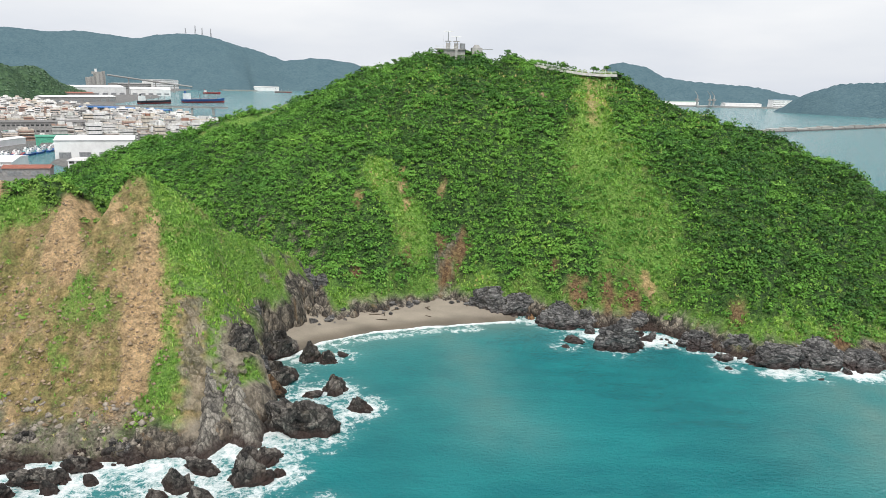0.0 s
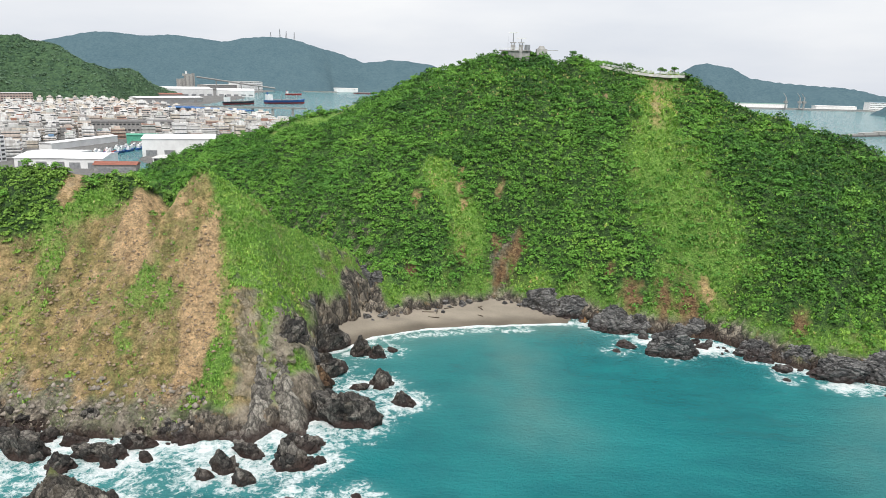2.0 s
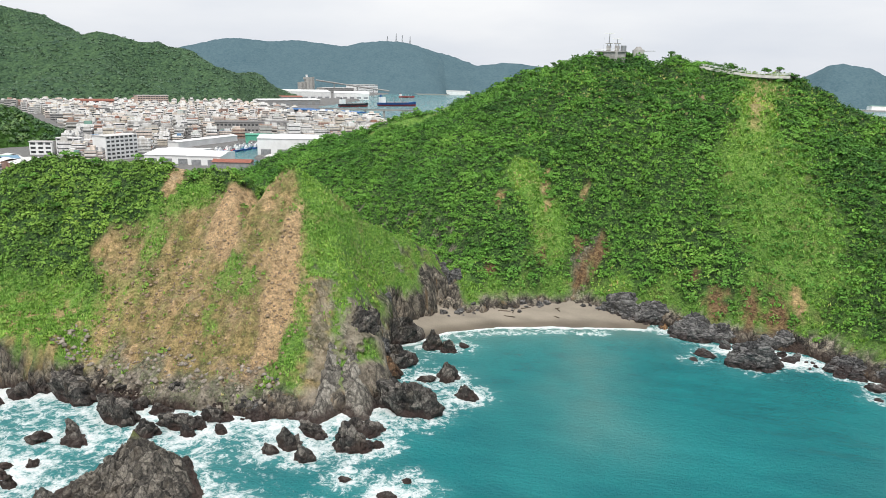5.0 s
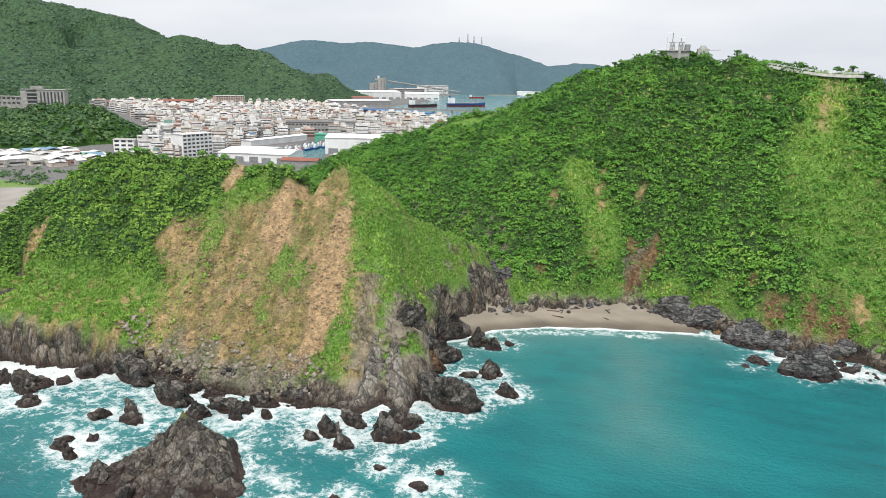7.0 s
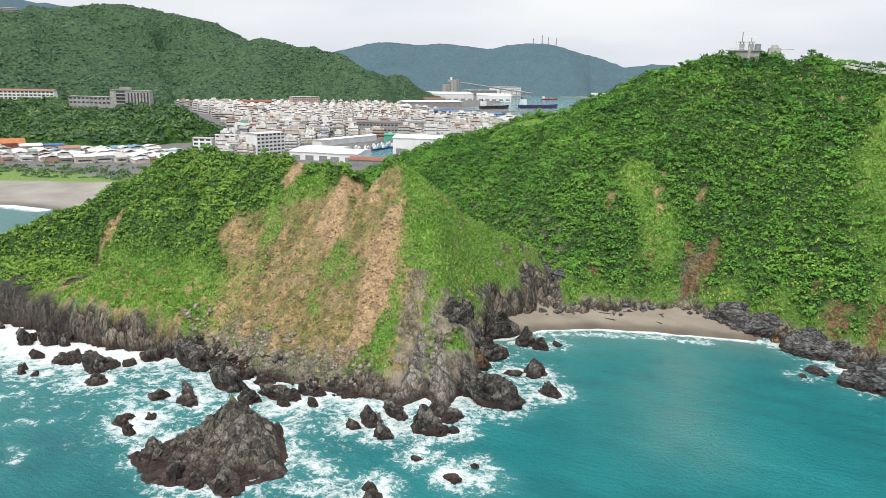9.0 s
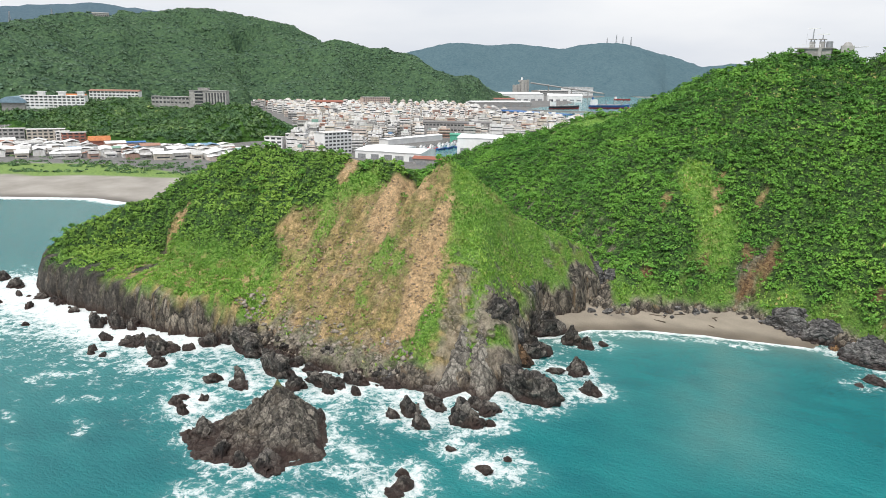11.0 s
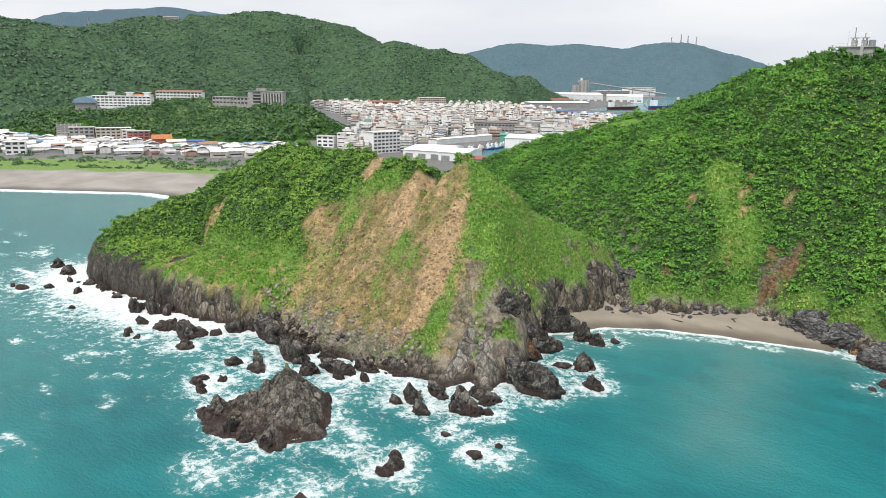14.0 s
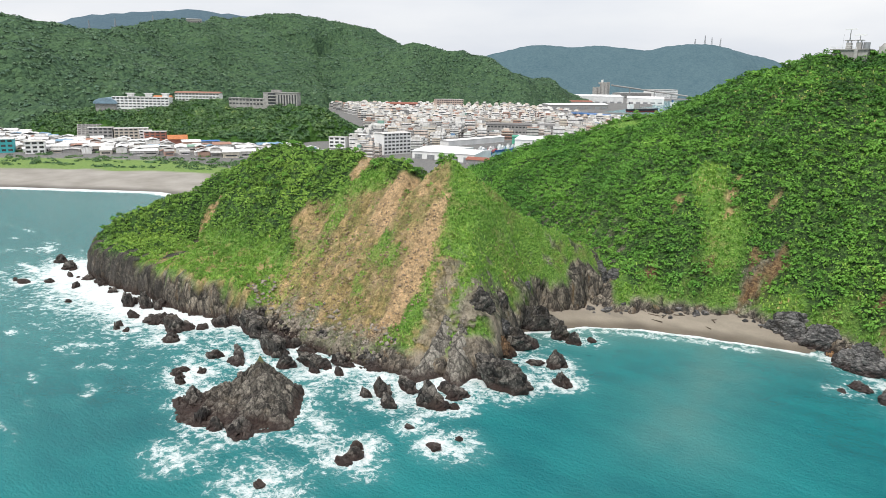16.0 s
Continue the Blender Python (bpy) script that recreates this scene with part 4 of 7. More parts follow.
# x, y, width, height of the rocks that stand in the surf, shore by shore
SPUR_ROCKS = [(-30, 144, 14.5, 9.2), (-42, 160, 8.6, 6.8), (-44, 168, 18.0, 8.6), (-46.5, 187.5, 15.5, 10.0), (-35, 183, 6.8, 5.5), (-29, 182, 4.7, 3.5), (-26, 187, 3.4, 1.2), (-25, 163, 6.1, 4.6), (-30, 161, 4.6, 1.3), (-18, 154, 5.8, 3.4), (-36, 123, 7.1, 6.6), (-34, 130, 6.6, 2.8), (-37, 131, 5.4, 2.6), (-30, 125, 2.6, 1.4)]
FOOT_ROCKS = [(-48, 119, 5.3, 4.9), (-46, 126, 6.7, 3.3), (-51, 116, 3.9, 2.0), (-43, 116, 5.1, 2.8), (-34, 97, 3.2, 1.6), (-22, 108, 4.1, 1.2), (-20, 114, 1.8, 0.7), (-32, 111, 2.4, 0.7), (-51, 133, 9.8, 3.4), (-62, 131, 8.6, 3.7), (-70, 126, 8.6, 3.7), (-76, 120, 8.6, 4.0), (-33, 123, 5.8, 2.1)]
STACK_ROCKS = [(-64, 105, 3.6, 3.6), (-80, 114, 6.0, 3.7), (-91, 119, 9.9, 7.0), (-92, 107, 6.4, 2.4), (-100, 106, 4.2, 2.0), (-93, 97, 2.5, 1.6), (-98, 95, 3.6, 1.1), (-94, 92, 2.0, 0.7), (-109, 126, 13.8, 6.9), (-64, 82, 3.1, 2.8), (-60, 85, 8.8, 3.1), (-70, 82, 4.9, 3.5), (-80, 86, 6.4, 4.2)]
CLIFF_ROCKS = [(-148, 107, 4.5, 2.4), (-143, 100, 2.4, 2.3), (-137, 99, 2.0, 1.6), (-138, 110, 7.3, 3.0), (-128, 110, 7.6, 5.3), (-120, 104, 4.8, 2.2), (-161, 113, 5.7, 3.1), (-154, 118, 2.8, 1.9), (-156, 116, 4.1, 4.6), (-126, 113, 6.0, 2.4), (-122, 116, 4.2, 1.5), (-120, 122, 5.7, 3.4), (-119, 126, 6.8, 3.7)]
TIP_ROCKS = [(-234, 121, 5.7, 3.1), (-221, 119, 7.4, 3.3), (-209, 114, 2.4, 2.1), (-218, 98, 2.4, 1.6), (-213, 99, 4.7, 1.7), (-207, 106, 3.3, 1.5), (-194, 109, 4.1, 2.3), (-178, 100, 2.5, 1.1), (-160, 112, 5.3, 3.8), (-154, 115, 5.4, 4.6), (-149, 116, 3.6, 2.8), (-146, 107, 1.9, 1.3), (-139, 109, 6.7, 2.6)]
SURF_ROCKS = [(-141, 98, 2.2, 2.0), (-120, 105, 1.2, 1.6), (-96, 92, 4.6, 1.8), (-91, 90, 2.4, 2.4), (-93, 97, 2.2, 1.4), (-32, 94, 3.6, 2.2), (-32, 91, 4.1, 1.4), (-38, 75, 2.8, 1.0), (-95, 110, 3.2, 3.1), (-99, 107, 2.3, 1.3), (-65, 120, 3.0, 2.3), (-71, 117, 3.3, 2.6), (-71, 121, 4.0, 2.5)]
COVE_ROCKS = [(42, 203, 7.1, 2.5), (39, 198, 3.1, 1.1), (59, 200, 4.6, 3.7), (37, 216, 4.5, 5.1), (49, 211, 4.1, 3.1), (60, 214, 6.4, 5.0), (77, 203, 4.1, 2.6), (81, 199, 7.6, 2.7), (84, 192, 5.7, 2.0), (83, 185, 2.4, 0.9)]
SHORE_ROCKS = [(106, 179, 2.1, 0.7), (81, 208, 6.4, 4.2), (15, 234, 9.8, 5.3)]

rock_rng = random.Random(11)
for spots in (SPUR_ROCKS, FOOT_ROCKS, STACK_ROCKS, CLIFF_ROCKS, TIP_ROCKS, SURF_ROCKS, COVE_ROCKS, SHORE_ROCKS):
    for k, (x, y, w, h) in enumerate(spots):
        grey = spots in (COVE_ROCKS, SHORE_ROCKS) 
        mat, label = (M_GREYROCK, "grey layered rock at the foot of the hill") if grey else (M_ROCK, "dark jagged rock standing in the surf")
        if spots is SPUR_ROCKS and k == 1:
            mat, label = M_RUSTROCK, "rust-brown pointed boulder below the headland"
        k2 = 0.85 if spots in (COVE_ROCKS, SHORE_ROCKS) else 1.05
        rock_at(x, y, w * k2, w * k2 * rock_rng.uniform(0.6, 0.85), h * (0.75 if grey else 0.85), rock_rng.uniform(-35, 35), rock_rng.randrange(14), mat, label=label)


def slab_mesh(seed):
    """Tilted beds of rock: a blunt block whose layers step in and out."""
    rng = random.Random(seed)
    bm = bmesh.new()
    bmesh.ops.create_icosphere(bm, subdivisions=5, radius=1.0)
    off = Vector((seed * 5.3, seed * 2.7, seed * 1.1))
    bed = Vector((rng.uniform(-0.75, -0.45), rng.uniform(-0.45, -0.15), 0.8)).normalized()
    planes = [(Vector((rng.gauss(0, 1), rng.gauss(0, 1), rng.gauss(0.4, 0.6))).normalized(), rng.uniform(0.62, 0.95)) for k in range(12)]
    planes += [(bed, 0.66)]
    for v in bm.verts:
        p = v.co.copy()
        q = Vector([math.copysign(abs(c) ** 0.7, c) for c in p]) * (1 + 0.25 * noise.noise(p * 1.3 + off))
        for n, d in planes:
            over = q.dot(n) - d
            if over > 0:
                q -= n * over * 0.94
        layer = q.dot(bed) * 4.0 + 0.5 * noise.noise(q * 1.5 + off)
        step = noise.noise(Vector((math.floor(layer) * 3.7, seed, 0.5)))
        crack = max(0.0, 1 - abs(noise.noise(q * 1.6 - off)) * 9) + 0.6 * max(0.0, 1 - abs(noise.noise(q * 3.7 + off)) * 8)
        flat = Vector((q.x, q.y, 0)) * (0.16 * step)
        v.co = (q + flat - p * 0.14 * crack + p * 0.07 * noise.noise(q * 6 + off)) * 1.08
    me = bpy.data.meshes.new("rock_slab")
    bm.to_mesh(me)
    bm.free()
    me.materials.append(M_GREYROCK)
    return me


SLAB_KINDS = [slab_mesh(s) for s in (3, 8, 14, 21)]
# x, y, width, depth, height, turn
SLABS = [(17, 232, 14, 11, 7.5, -6), (27, 230.5, 12, 10, 7.0, 12), (40, 218.5, 12, 10, 5.8, 20), (49, 220.5, 12, 9, 5.6, -12), (54, 199.5, 14, 10, 6.4, 8), (65, 219, 9, 8, 5.5, -5), (77, 221, 15, 9, 5.6, 6),
         (82, 205, 9, 8, 4.6, 15), (90, 199, 11, 8, 5.2, -18), (99, 191, 14, 10, 6.0, -10), (110, 191, 14, 10, 6.0, 8), (124, 190.5, 14, 9, 4.8, -4), (140, 189, 12, 8, 4.2, 10), (-16, 227.5, 11, 5, 3.6, 25), (-28, 220, 10, 5, 3.4, 28)]
for k, (x, y, w, d, h, turn) in enumerate(SLABS):
    ob = tagged(new("rock_slab", SLAB_KINDS[k % 4]), "dark grey slab of tilted rock beds along the shore", "rock", "rock slabs along the shore")
    ob.matrix_basis = pose(x, y, 0, 0, 0, turn) @ Matrix.Diagonal((0.62 * w, 0.6 * d, 1.2 * h, 1))
    if y < 222 and x > 0:
        ROCK_SPOTS.append((x, y - 1, 0.4 * w))

# outcrops set into the cove side of the headland: x, y, width, height
for k, (x, y, w, h) in enumerate([(-47, 157, 9, 5.0), (-45.5, 164, 8, 5.0), (-49, 170, 7, 4.0), (-46, 197, 7, 4.5), (-51, 188, 6, 3.5), (-43, 222, 8, 6.5), (-38, 224, 6, 5.0)]):
    z = float(land(np.array(x), np.array(y)))
    rock_at(x, y, w, w * 0.7, h, 30 * k, 3 * k + 2, M_ROCK if k in (0, 2) else M_GREYROCK, "outcrop", "grey outcrop breaking through the turf", "outcrops on the headland", base=z - 0.45 * h, wet=False)


STACK_TOP = (-70.3, 99.5)
STACK_FOOT = [(-83.2, 84.5), (-78.5, 82.5), (-74, 79.5), (-68, 80.8), (-64.5, 84.5), (-62, 86.5), (-56, 87.5), (-52, 93), (-56, 98.5), (-60, 103), (-66.5, 108), (-72, 107), (-78, 101), (-81, 92)]


def stack_height(x, y):
    """A lone sea stack: a steep horn over a spreading foot, hollow on its seaward arm and full on the other."""
    wob = fbm(x / 5, y / 5, 3)
    dx, dy = x - STACK_TOP[0] + 0.8 * wob, y - STACK_TOP[1] + 0.8 * fbm(x / 5 + 6, y / 5, 3)
    out = np.full(np.shape(x), 3.0)
    ring = [(p[0] - STACK_TOP[0], p[1] - STACK_TOP[1]) for p in STACK_FOOT]
    for p, q in zip(ring, ring[1:] + ring[:1]):
        e = (q[0] - p[0], q[1] - p[1])
        within = (p[0] * dy - p[1] * dx >= 0) & (dx * q[1] - dy * q[0] >= 0)
        out = np.where(within, (dx * e[1] - dy * e[0]) / (p[0] * e[1] - p[1] * e[0]), out)
    r = np.hypot(dx, dy) + 1e-6
    full = smooth(-0.5, 0.9, dx / r)
    rise = np.clip(1 - out, 0, 1)
    h = np.where(out < 1, 10.3 * rise ** (2.7 - 1.3 * full) - 0.2, -6 * (out - 1))
    turn = np.arctan2(dy, dx)
    flute = 1 - 2.2 * np.abs(perlin(turn * 3.2 + 0.25 * wob + 4, r / 11 + 3))
    crag = 1 - 2 * np.abs(fbm((x - 0.4 * y) / 3.0 + 7, (y + 0.3 * x) / 4.5, 4))
    body, top = smooth(-1.2, 1.2, h), smooth(5.5, 9, h)
    lump = body * ((1.1 - 0.7 * top) * flute * smooth(0.5, 4, r) + (1.2 - 0.9 * top) * crag + (0.4 - 0.2 * top) * (1 - 2 * np.abs(fbm(x / 1.3 + 2, y / 1.3, 2))))
    return np.where(out < 0.94, np.maximum(h + lump, 0.3 + 0.2 * wob), h + lump)


def stack_mesh():
    xs, ys = np.arange(-89, -47, 0.32), np.arange(76, 110, 0.32)
    gx, gy = np.meshgrid(xs, ys)
    z = stack_height(gx, gy)
    out = smooth(-0.5, 1.5, z) * smooth(9.5, 7, z)
    jx, jy = out * 0.6 * fbm(gx / 6 + z / 3, gy / 6 - z / 4, 3), out * 0.6 * fbm(gx / 6 - z / 3.5 + 9, gy / 6 + z / 3, 3)
    faces = grid_faces(len(ys), len(xs), (z > -1.4).ravel())
    used, index = np.unique(faces, return_inverse=True)
    verts = np.stack([gx + jx, gy + jy, z], -1).reshape(-1, 3)[used]
    return raw_mesh("sea_stack", verts, index.reshape(faces.shape), False, {"moss": smooth(8.9, 9.6, verts[:, 2] + 0.5 * perlin(verts[:, 0], verts[:, 1]))})


thing("rock_pinnacle", stack_mesh(), M_STACK, "dark pointed sea rock with a mossy peak in the surf", "rock")
for cx, cy, r in ((-79, 88, 5), (-70, 92, 10), (-60, 93, 8)):
    ROCK_SPOTS.append((cx, cy, r))


def buttress(name, line, near, seed, label, box_, mat):
    """A fluted fin of rock that runs down from the headland into the water."""
    def height(x, y):
        d, z = to_line(x, y, line)
        h = z - drop(d, near, 1.6, 2.5)
        rib = 1 - 2 * np.abs(fbm((x - y) / 2.2 + seed, (x + y) / 9, 3))
        return h + 1.1 * rib * smooth(-1, 2, h) + 0.25 * fbm(x / 1.6, y / 1.6, 3) - 1.0

    x0, x1, y0, y1 = box_
    me = sheet(name, np.arange(x0, x1, 0.4), np.arange(y0, y1, 0.4), height, None, lambda x, y, z: z > np.maximum(land(x, y) - 0.6, -1.0), True)
    return thing(name, me, mat, label, "rock", "fins of rock under the headland")


buttress("rock_fin", [(-51, 147, 13.5), (-48.5, 140, 8.5), (-48, 131, 2.5)], 0.9, 2, "pale grey fluted rock fin below the headland", (-62, -38, 126, 156), M_FIN)
buttress("rock_fin", [(-47, 150, 13), (-43, 143, 8.5), (-38.5, 136, 2.5)], 0.9, 5, "grey ribbed rock fin reaching the water", (-58, -32, 130, 158), M_FIN)
buttress("rock_fin", [(-59, 147, 14.5), (-59, 139, 9), (-62, 130, 3)], 0.95, 8, "dark slanted rock fin under a grassy wedge", (-74, -50, 124, 158), M_GREYROCK)

# boulders along the feet of the cliffs
FOOT_RUNS = [([(-206, 117), (-181, 118), (-155, 118), (-136, 123), (-122, 129)], 46, M_ROCK, 1.2, 4.5), ([(-118, 130), (-100, 128), (-86, 126), (-70, 129), (-54, 130)], 60, M_ROCK, 1.0, 4.5),
             ([(-44, 138), (-34, 148), (-40, 160), (-44, 172)], 18, M_ROCK, 1.2, 4.0), ([(34, 224), (48, 216), (62, 211), (74, 204), (86, 194)], 30, M_GREYROCK, 1.2, 4.5),
             ([(86, 193), (100, 188), (126, 186), (165, 186)], 34, M_GREYROCK, 1.0, 4.5), ([(-40, 208), (-30, 214), (-18, 222), (-8, 229)], 26, M_GREYROCK, 1.0, 3.6),
             ([(8, 233), (20, 228), (34, 226)], 16, M_GREYROCK, 1.5, 5.0)]
for line, count, mat, small, large in FOOT_RUNS:
    for k in range(count):
        s = rock_rng.random() * (len(line) - 1)
        i = int(s)
        x = line[i][0] + (s - i) * (line[i + 1][0] - line[i][0]) + rock_rng.gauss(0, 1.6)
        y = line[i][1] + (s - i) * (line[i + 1][1] - line[i][1]) + rock_rng.gauss(0, 1.6)
        w = small + (large - small) * rock_rng.random() ** 2
        base = max(0.0, min(4.0, float(land(np.array(x), np.array(y))) - 0.2 * w), float(sand_height(np.array(x), np.array(y))) - 0.1 * w if -46 < x < 30 and y > 200 else 0.0)
        rock_at(x, y, w, w * rock_rng.uniform(0.65, 1.0), w * rock_rng.uniform(0.28, 0.5), rock_rng.uniform(0, 360), rock_rng.randrange(14), mat, "shore_boulder",
                "rough boulder at the foot of a cliff", "boulders along the shore", base=base, wet=base < 0.3)
rock_at(-69.4, 135.8, 2.6, 2.0, 2.0, 10, 3, M_PALE, "shore_boulder", "single pale cream boulder at the foot of the slip", "", base=1.6, wet=False)
rock_at(31.8, 223, 2.6, 1.8, 1.6, 10, 4, M_ORANGE, "shore_boulder", "orange boulder at the edge of the water", "", wet=False)
rock_at(-47, 151, 3.0, 2.4, 1.8, 40, 6, M_PALE, "shore_boulder", "pale boulder wedged among dark rocks", "", base=3.5, wet=False)


def rubble_mesh(name, count, where, small, large, seed):
    """Loose stones lying on the slope, as one mesh."""
    rng = np.random.RandomState(seed)
    base = np.array([(1, 0, 0), (-1, 0, 0), (0, 1, 0), (0, -1, 0), (0, 0, 1), (0, 0, -1)], float)
    tri = np.array([(0, 2, 4), (2, 1, 4), (1, 3, 4), (3, 0, 4), (2, 0, 5), (1, 2, 5), (3, 1, 5), (0, 3, 5)])
    x, y = where(rng, count)
    z = land(x, y)
    size = small + (large - small) * rng.rand(len(x)) ** 3
    v = base[None] * rng.uniform(0.5, 1.2, (len(x), 6, 3)) * size[:, None, None]
    a = rng.rand(len(x)) * 6.28
    c, s = np.cos(a)[:, None], np.sin(a)[:, None]
    v = np.stack([v[..., 0] * c - v[..., 1] * s, v[..., 0] * s + v[..., 1] * c, v[..., 2] * 0.7], -1) + np.stack([x, y, z + 0.1], -1)[:, None]
    return raw_mesh(name, v.reshape(-1, 3), (tri[None] + 6 * np.arange(len(x))[:, None, None]).reshape(-1, 3))


def on_slip(rng, count):
    x, y = rng.uniform(-120, -58, count * 3), rng.uniform(132, 178, count * 3)
    ok = (slide_of(x, y)[0] > 0.5) & (rng.rand(count * 3) < smooth(175, 140, y) + 0.15)
    return x[ok][:count], y[ok][:count]


thing("rubble", rubble_mesh("rubble", 2600, on_slip, 0.15, 0.8, 5), M_SOILSTONE, "loose brown stones lying on the landslip", "stones", kind="stuff")


def on_foot(rng, count):
    x = rng.uniform(-120, -58, count)
    return x, 128 + rng.rand(count) ** 1.5 * 9 + 3 * smooth(-110, -118, x)


thing("rubble", rubble_mesh("rubble", 600, on_foot, 0.25, 1.2, 6), M_TALUS, "grey boulders heaped at the foot of the slip", "stones", kind="stuff")

SEA_X = np.concatenate([np.linspace(-4200, -540, 36), np.arange(-530, -260, 2.6), np.arange(-258, 150, 1.5), np.linspace(160, 4200, 50)])
SEA_Y = np.concatenate([np.linspace(-600, 40, 16), np.arange(42, 250, 1.5), np.linspace(275, 4600, 60)])
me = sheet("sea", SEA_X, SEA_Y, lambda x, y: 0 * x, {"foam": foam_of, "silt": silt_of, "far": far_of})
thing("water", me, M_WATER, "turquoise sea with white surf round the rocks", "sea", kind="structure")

# ---- plants ----
def leaf_cloud(name, cx, cy, cz, radius, tall, tint, leaves, size, seed, broad=0.55):
    """Shrubs as domes of separate leaf sprays: one mesh, every spray a small bent quad."""
    rng = np.random.RandomState(seed)
    n = len(cx)
    u = rng.normal(0, 1, (n, leaves, 3))
    u[..., 2] = np.abs(u[..., 2]) * 0.9 + 0.05
    u /= np.linalg.norm(u, axis=-1, keepdims=True)
    r = rng.uniform(0.55, 1.08, (n, leaves, 1)) * radius[:, None, None]
    c = u * r
    c[..., 2] *= tall[:, None]
    c += np.stack([cx, cy, cz], -1)[:, None]
    normal = u + rng.normal(0, 0.45, u.shape)
    normal[..., 2] += 0.35
    normal /= np.linalg.norm(normal, axis=-1, keepdims=True)
    t = np.cross(normal, rng.normal(0, 1, u.shape))
    t /= np.linalg.norm(t, axis=-1, keepdims=True) + 1e-9
    b = np.cross(normal, t)
    s = (size * rng.uniform(0.6, 1.3, (n, leaves, 1))) * (0.6 + 0.4 * radius[:, None, None] / radius.mean())
    sag = normal * s * 0.3
    verts = np.stack([c + t * s, c + b * s * broad - sag, c - t * s, c - b * s * broad - sag * 0.2], 2).reshape(-1, 3)
    quads = np.arange(n * leaves * 4).reshape(-1, 4)
    value = np.clip(tint[:, None] + rng.normal(0, 0.06, (n, leaves)), 0, 1)
    return raw_mesh(name, verts, quads, False, {"tint": np.repeat(value.ravel(), 4)})


def scatter(rng, count, x0, x1, y0, y1, chance):
    x, y = rng.uniform(x0, x1, count), rng.uniform(y0, y1, count)
    z = land(x, y)
    ok = rng.rand(count) < chance(x, y, z)
    return x[ok], y[ok], z[ok]


def shrub_chance(x, y, z):
    open_ = np.maximum(np.maximum(np.maximum(bare(x, y, z), 0.9 * rusty(x, y, z)), stony(x, y, z)), 0.93 * grassy(x, y, z))
    slide, _ = slide_of(x, y)
    return (1 - open_) * (1 - 0.97 * slide) * (z > 4)


plant_rng = np.random.RandomState(21)
# the great hill
x, y, z = scatter(plant_rng, 36000, -218, 208, 186, 372, lambda x, y, z: shrub_chance(x, y, z) * ((y > 226) | (x > 30)) * ((y < 250 + (x + 60) * 0) | (x > -150) | (y > 300)))
rad = 0.7 + 1.7 * plant_rng.rand(len(x)) ** 2.2
tint = 0.42 + 0.34 * fbm(x / 18, y / 18, 4) + 0.12 * plant_rng.randn(len(x)) + 0.10 * smooth(34, 10, z) - 0.24 * smooth(55, 110, x) - 0.16 * smooth(55, 82, z) + 0.22 * grassy(x, y, z)
me = leaf_cloud("hill_shrubs", x, y, z + plant_rng.uniform(-0.3, 0.7, len(x)) * rad, rad, plant_rng.uniform(0.5, 1.1, len(x)), tint, 25, 0.345, 31, 0.75)
thing("hillside_shrubs", me, M_LEAF, "dense green shrubs and low trees covering the hill", "shrubs", kind="stuff")
# taller crowns that stand out of the scrub in clusters
x, y, z = scatter(plant_rng, 2600, -200, 200, 196, 368, lambda x, y, z: shrub_chance(x, y, z) * (y > 236) * smooth(-0.25, 0.35, fbm(x / 22 + 3, y / 30, 3)))
rad = 1.7 + 1.5 * plant_rng.rand(len(x)) ** 1.6
tint = 0.36 + 0.4 * fbm(x / 18, y / 18, 4) + 0.12 * plant_rng.randn(len(x))
me = leaf_cloud("hill_crowns", x, y, z + 0.3 * rad, rad, plant_rng.uniform(0.5, 0.8, len(x)), tint, 80, 0.38, 37, 0.75)
thing("hillside_treetops", me, M_LEAF, "rounded leafy treetops rising out of the hill's scrub", "shrubs", kind="stuff")
# the headland
x, y, z = scatter(plant_rng, 22000, -216, -60, 118, 262, shrub_chance)
rad = 0.45 + 1.0 * plant_rng.rand(len(x)) ** 2.2
tint = 0.46 + 0.4 * fbm(x / 10, y / 10, 4) + 0.1 * plant_rng.randn(len(x))
me = leaf_cloud("headland_shrubs", x, y, z + plant_rng.uniform(-0.3, 0.6, len(x)) * rad, rad, plant_rng.uniform(0.6, 1.2, len(x)), tint, 20, 0.31, 32, 0.75)
thing("headland_shrubs", me, M_HEADLEAF, "dense green shrubs on top of the headland", "shrubs", kind="stuff")


